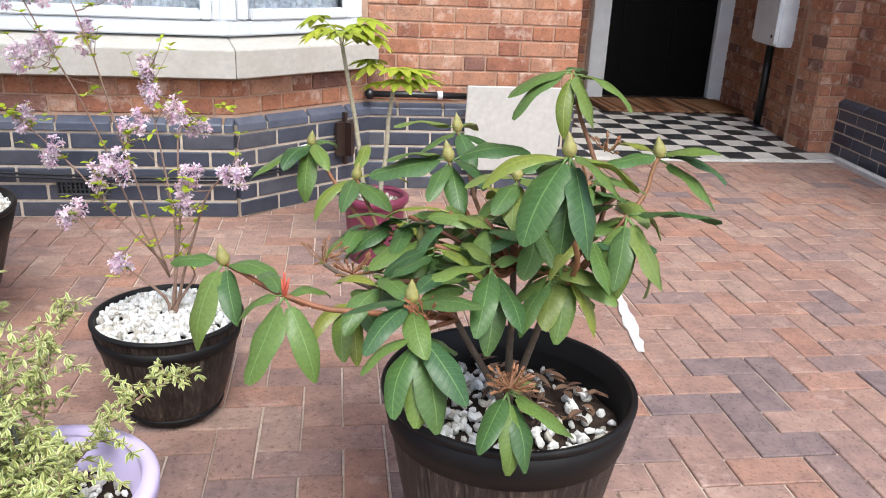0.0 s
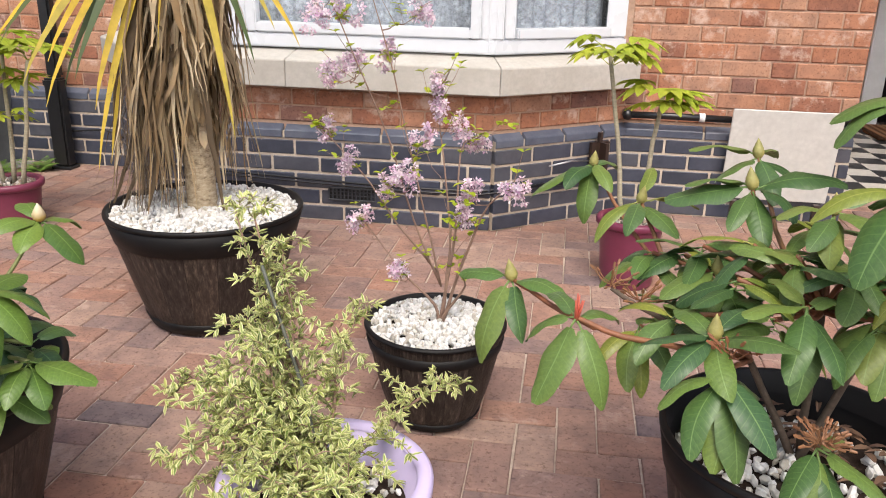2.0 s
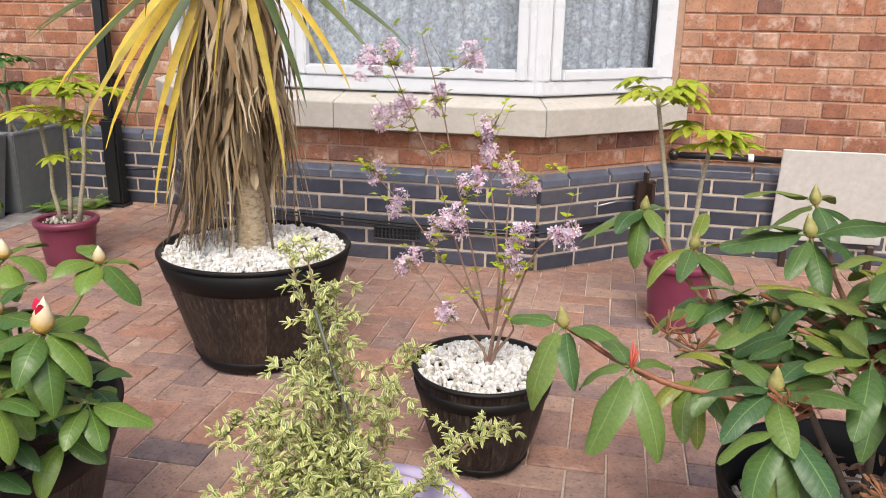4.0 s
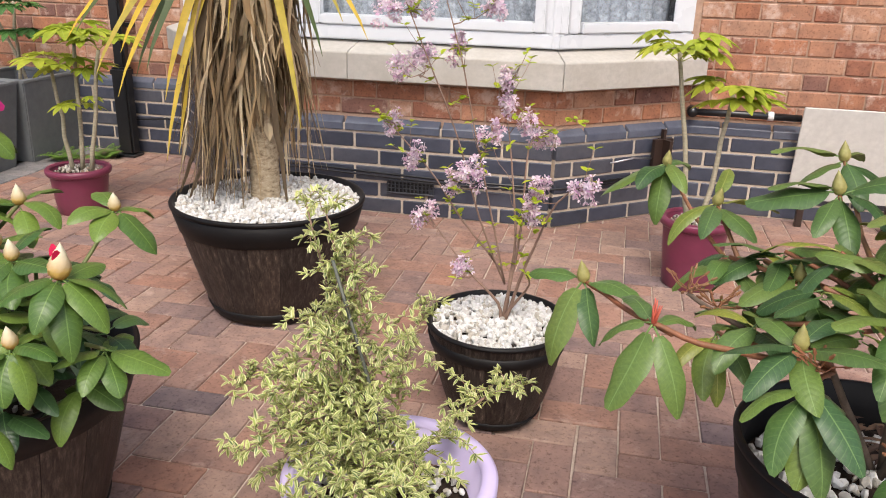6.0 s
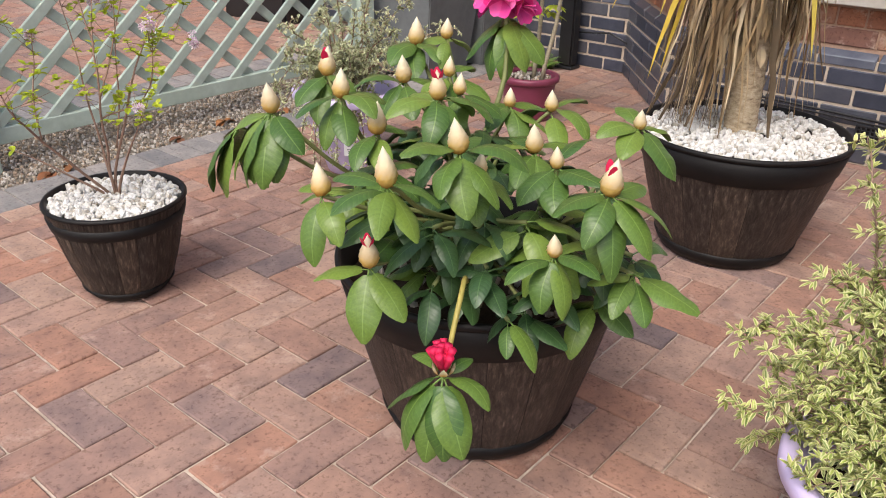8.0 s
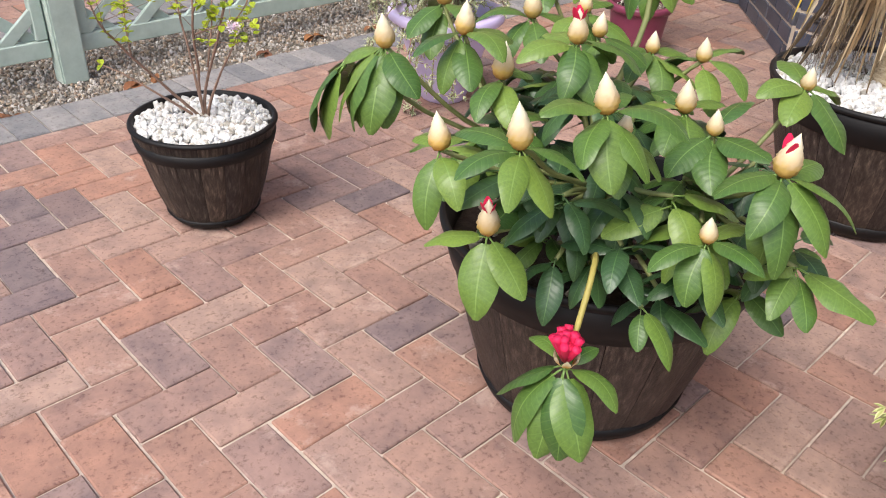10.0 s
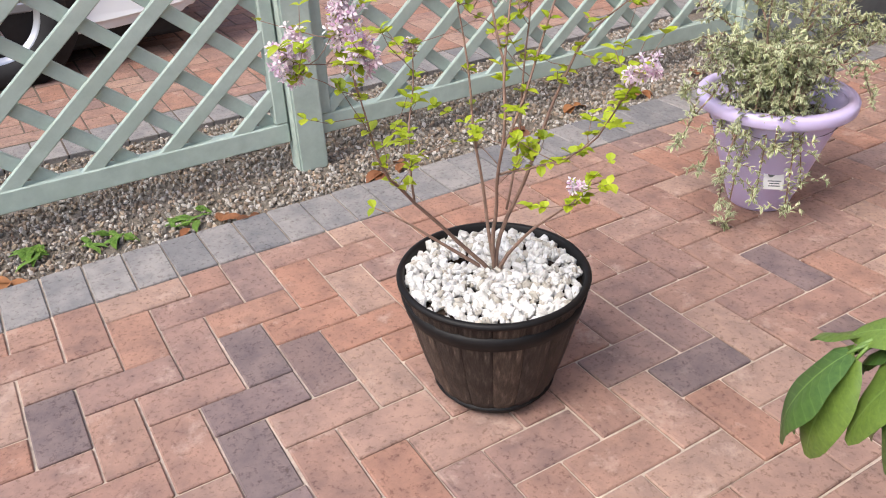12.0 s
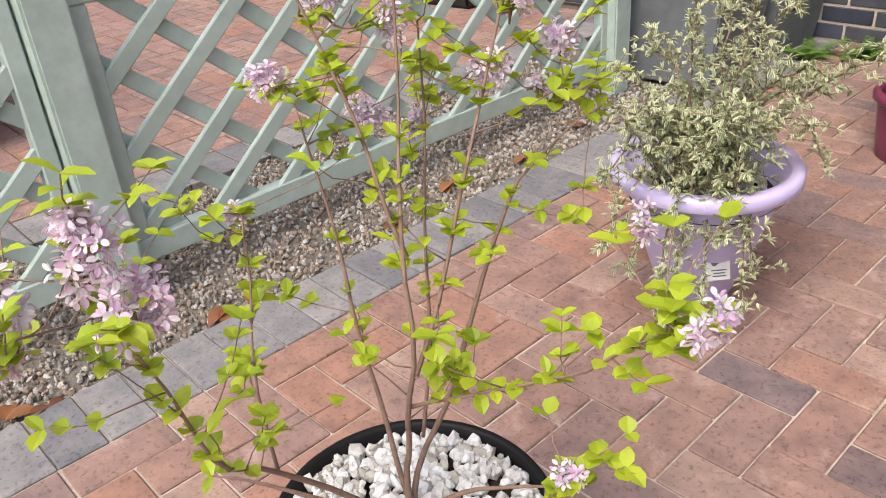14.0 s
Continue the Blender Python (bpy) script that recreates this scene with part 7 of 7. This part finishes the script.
# ---- the neighbour's car, bin and window ----
def car():
    """The front half of a white hatchback: body with arches, sills, bumper, wheels."""
    ob = thing("car", "white hatchback car parked on the neighbouring drive", "car", pose(-6.05, 0.35, -0.01))
    bm = bmesh.new()
    prof = [(-2.1, 0.17), (1.35, 0.15), (1.72, 0.18), (1.92, 0.34), (1.95, 0.55), (1.86, 0.72), (1.4, 0.86), (0.75, 0.98), (0.1, 1.42), (-1.4, 1.45), (-2.05, 1.05), (-2.1, 0.5)]
    rows = []
    for x, k in ((-0.86, 0.0), (-0.8, 0.05), (0.8, 0.05), (0.86, 0.0)):
        edge = abs(x) > 0.83
        rows.append([bm.verts.new((x * (0.9 if z > 1.0 else 1.0) * (0.93 if yy > 1.8 else 1), yy * (0.985 if edge else 1.0), z + (0.03 if edge and z < 0.4 else (-0.03 if edge else 0)))) for yy, z in prof])
    n = len(prof)
    for p, q in zip(rows, rows[1:]):
        for i in range(n):
            bm.faces.new((p[i], p[(i + 1) % n], q[(i + 1) % n], q[i]))
    bm.faces.new(rows[0])
    bm.faces.new(rows[-1][::-1])
    bmesh.ops.recalc_face_normals(bm, faces=bm.faces[:])
    bmesh.ops.bevel(bm, geom=bm.edges[:], offset=0.03, segments=3, affect="EDGES")
    me = bpy.data.meshes.new("body")
    bm.to_mesh(me)
    bm.free()
    me.materials.append(M_CARWHITE)
    me.polygons.foreach_set("use_smooth", [q.area < 0.15 for q in me.polygons])
    child("body", me, ob)
    for yy in (0.88, -1.55):
        for sx in (-1, 1):
            arch = child("wheel_arch", lathe("wheel_arch", [(0, 0.0), (0.37, 0.0), (0.365, 0.02), (0, 0.02)], M_RUBBER, 40), ob, pose(sx * 0.853, yy, 0.33, 0, 90 * sx, 0))
            w = child("wheel", lathe("wheel", [(0.2, 0.03), (0.21, 0.09), (0.29, 0.10), (0.315, 0.08), (0.318, -0.06), (0.2, -0.07)], M_RUBBER, 40), ob, pose(sx * 0.81, yy, 0.32, 0, 90 * sx, 0))
            child("rim", lathe("rim", [(0.0, 0.075), (0.03, 0.08), (0.05, 0.05), (0.18, 0.05), (0.2, 0.085), (0.215, 0.09)], M_ALLOY, 40), w)
            for k in range(5):
                child("spoke", box_mesh("spoke", 0.04, 0.17, 0.02, M_ALLOY, 0.006, origin=(0, 0.1, 0.06)), w, pose(0, 0, 0, 0, 0, 72 * k))
    child("lower_grille", box_mesh("lower_grille", 1.1, 0.03, 0.16, M_RUBBER, 0.02, 2), ob, pose(0, 1.94, 0.30))
    child("bumper_lip", box_mesh("bumper_lip", 1.45, 0.10, 0.06, M_CARWHITE, 0.02, 2), ob, pose(0, 1.86, 0.20))
    child("underbody", box_mesh("underbody", 1.5, 3.5, 0.1, M_RUBBER, 0.02), ob, pose(0, -0.05, 0.075), "dark underbody")
    child("side_sill", box_mesh("side_sill", 0.05, 1.75, 0.06, M_RUBBER, 0.015, 2), ob, pose(0.84, -0.33, 0.19))


car()
bin_ob = thing("storage_box", "black plastic storage box against the house wall", "box", pose(-5.55, 4.84, -0.012, 0, 0, 4))
child("body", box_mesh("body", 0.66, 0.36, 0.44, M_BLACKPLASTIC, 0.02, 2), bin_ob)
child("lid", box_mesh("lid", 0.70, 0.40, 0.05, M_BLACKPLASTIC, 0.015, 2), bin_ob, pose(0, 0, 0.441))
nsill = thing("neighbour_sill", "pale stone window sill on the neighbouring wall", "window sill", pose(-6.4, 5.03, 0.74))
child("slab", box_mesh("slab", 2.2, 0.16, 0.12, M_STONE, 0.008), nsill)


# ---- paving pieces ----
def paver_mesh(l, w, mat, h=0.05):
    me = box_mesh("paver", l, w, h, mat, 0.0028, origin=(0, 0, -h))
    return me


# grid cells of the darkest blocks near the pots
DARK = {(-29, 10), (-27, 13), (-29, 14), (-28, 15), (-24, 12), (-26, 13), (-23, 21), (7, 26), (9, 24), (11, 27), (9, 28), (-25, 26), (-22, 25)}


def herringbone(parent, x0, x1, y0, y1, near, mat, far_mat, skip=None, z=0.0):
    """A herringbone of two-by-one blocks on the module grid; those within near are pieces, the rest joined."""
    g, gd, count = Geo(), Geo(), 0
    me = paver_mesh(2 * U - 0.0048, U - 0.0048, mat)
    dark = paver_mesh(2 * U - 0.0048, U - 0.0048, M_PAVE_DARK)
    fv, ff = [v.co.copy() for v in me.vertices], [tuple(p.vertices) for p in me.polygons]
    rng = random.Random(11)
    for j in range(int(y0 / U) - 2, int(y1 / U) + 2):
        for i in range(int(x0 / U) - 2, int(x1 / U) + 2):
            k = (i - j - 1) % 4
            if k == 0:
                c, r = ((i + 1) * U, (j + 0.5) * U), 0.0
                lo, hi = (i * U, j * U), ((i + 2) * U, (j + 1) * U)
            elif k == 3:
                c, r = ((i + 0.5) * U, (j + 1) * U), 90.0
                lo, hi = (i * U, j * U), ((i + 1) * U, (j + 2) * U)
            else:
                continue
            if lo[0] < x0 - 0.001 or hi[0] > x1 + 0.001 or lo[1] < y0 - 0.001 or hi[1] > y1 + 0.001:
                # cut blocks at the edges
                cx0, cx1, cy0, cy1 = max(lo[0], x0), min(hi[0], x1), max(lo[1], y0), min(hi[1], y1)
                if cx1 - cx0 < 0.02 or cy1 - cy0 < 0.02:
                    continue
                b = box_mesh("paver", cx1 - cx0 - 0.0048, cy1 - cy0 - 0.0048, 0.05, mat, 0.0028, origin=((cx0 + cx1) / 2, (cy0 + cy1) / 2, -0.05 + z))
                g.add([v.co for v in b.vertices], [tuple(p.vertices) for p in b.polygons])
                continue
            m = pose(c[0] + rng.uniform(-0.001, 0.001), c[1] + rng.uniform(-0.001, 0.001), z + rng.uniform(-0.0015, 0.0015), rng.uniform(-0.25, 0.25), rng.uniform(-0.25, 0.25), r + rng.uniform(-0.5, 0.5))
            is_dark = near and ((i, j) in DARK or rng.random() < 0.03)
            if near and near[0] < c[0] < near[1] and near[2] < c[1] < near[3] and count < 300:
                child("paver", dark if is_dark else me, parent, m)
                count += 1
            else:
                (gd if is_dark else g).add([m @ v for v in fv], ff)
    child("paver_field", g.mesh("paver_field", far_mat), parent, kind="stuff")
    if gd.v:
        child("dark_paver_field", gd.mesh("dark_paver_field", M_PAVE_DARK), parent, kind="stuff")


herringbone(bed, EDGE, 3.08, -3.0, 5.50, (-2.9, -0.3, 0.9, 3.3), M_PAVE, M_PAVE_FAR)
herringbone(drive, -8.9, -4.5, -2.5, 5.0, None, M_PAVE, M_PAVE_FAR, z=-0.01)
_eb = paver_mesh(0.2, U - 0.004, M_GREYBLOCK)
_rng = random.Random(3)
for j in range(-26, 50):
    child("edging_block", _eb, border, pose(EDGE - 0.1035, (j + 0.5) * U, _rng.uniform(-0.001, 0.002), 0, 0, _rng.uniform(-0.6, 0.6)))
_g = Geo()
for j in range(-26, 49):
    m = pose(-4.4, (j + 0.5) * U, -0.01)
    _g.add([m @ v.co for v in _eb.vertices], [tuple(p.vertices) for p in _eb.polygons])
child("edging_row", _g.mesh("edging_row", M_GREYBLOCK_FAR), drive, kind="stuff")

_rng = random.Random(8)
_g = Geo()
for _ in range(17000):
    yy = _rng.uniform(0.2, 4.2)
    pebble(_g, (_rng.uniform(-4.29, EDGE - 0.212), yy, _rng.uniform(-0.03, -0.02)), _rng.uniform(0.0045, 0.0105), _rng)
tagged(new("loose_gravel", _g.mesh("loose_gravel", M_GRAVEL)), "loose mixed gravel with grit along the fence", "gravel", kind="stuff")

# porch tiles
_t = 0.178
_w, _b = box_mesh("tile", _t - 0.003, _t - 0.003, 0.02, M_TILE_W, 0.001, origin=(0, 0, -0.012)), box_mesh("tile", _t - 0.003, _t - 0.003, 0.02, M_TILE_B, 0.001, origin=(0, 0, -0.012))
for i in range(12):
    for j in range(13):
        x, y = 1.19 + i * _t, 5.655 + j * _t
        if x < 3.0 + 0.165 * (y - 5.86) + 0.02:
            child("tile", (_w, _b)[(i + j) % 2], porch_bed, pose(x, y, 0))

# ---- brick pieces ----
brick_face(wall_right, (P_R1[0], WALL_R), (1.08, WALL_R), 1.5)
brick_face(bay_walls[0], P_L1, P_R0, 0.6)
brick_face(bay_walls[1], P_R0, P_R1, 0.6)
brick_face(bay_walls[2], P_L0, P_L1, 0.6, joined=True)
brick_face(wall_left, (-4.4, WALL_L), P_L0, 1.5)
brick_face(wall_left, (-8.9, WALL_L), (-4.41, WALL_L), 1.8, joined=True)
brick_face(wall_porch_r, PR0, PR1, 1.5, 0)
brick_face(wall_pier, (3.0, 5.79), (3.24, 5.79), 1.5, 0)
brick_face(wall_pier, (3.0, 6.05), (3.0, 5.79), 1.5, 0)
brick_face(wall_side, (3.2, 5.86), (3.0, 3.6), 1.5, 5, joined=True)
brick_face(wall_door, (1.0, 7.9), (2.06, 7.9), 1.5, 0, joined=True)
brick_face(wall_door, (3.37, 7.9), (3.6, 7.9), 1.5, 0, joined=True)
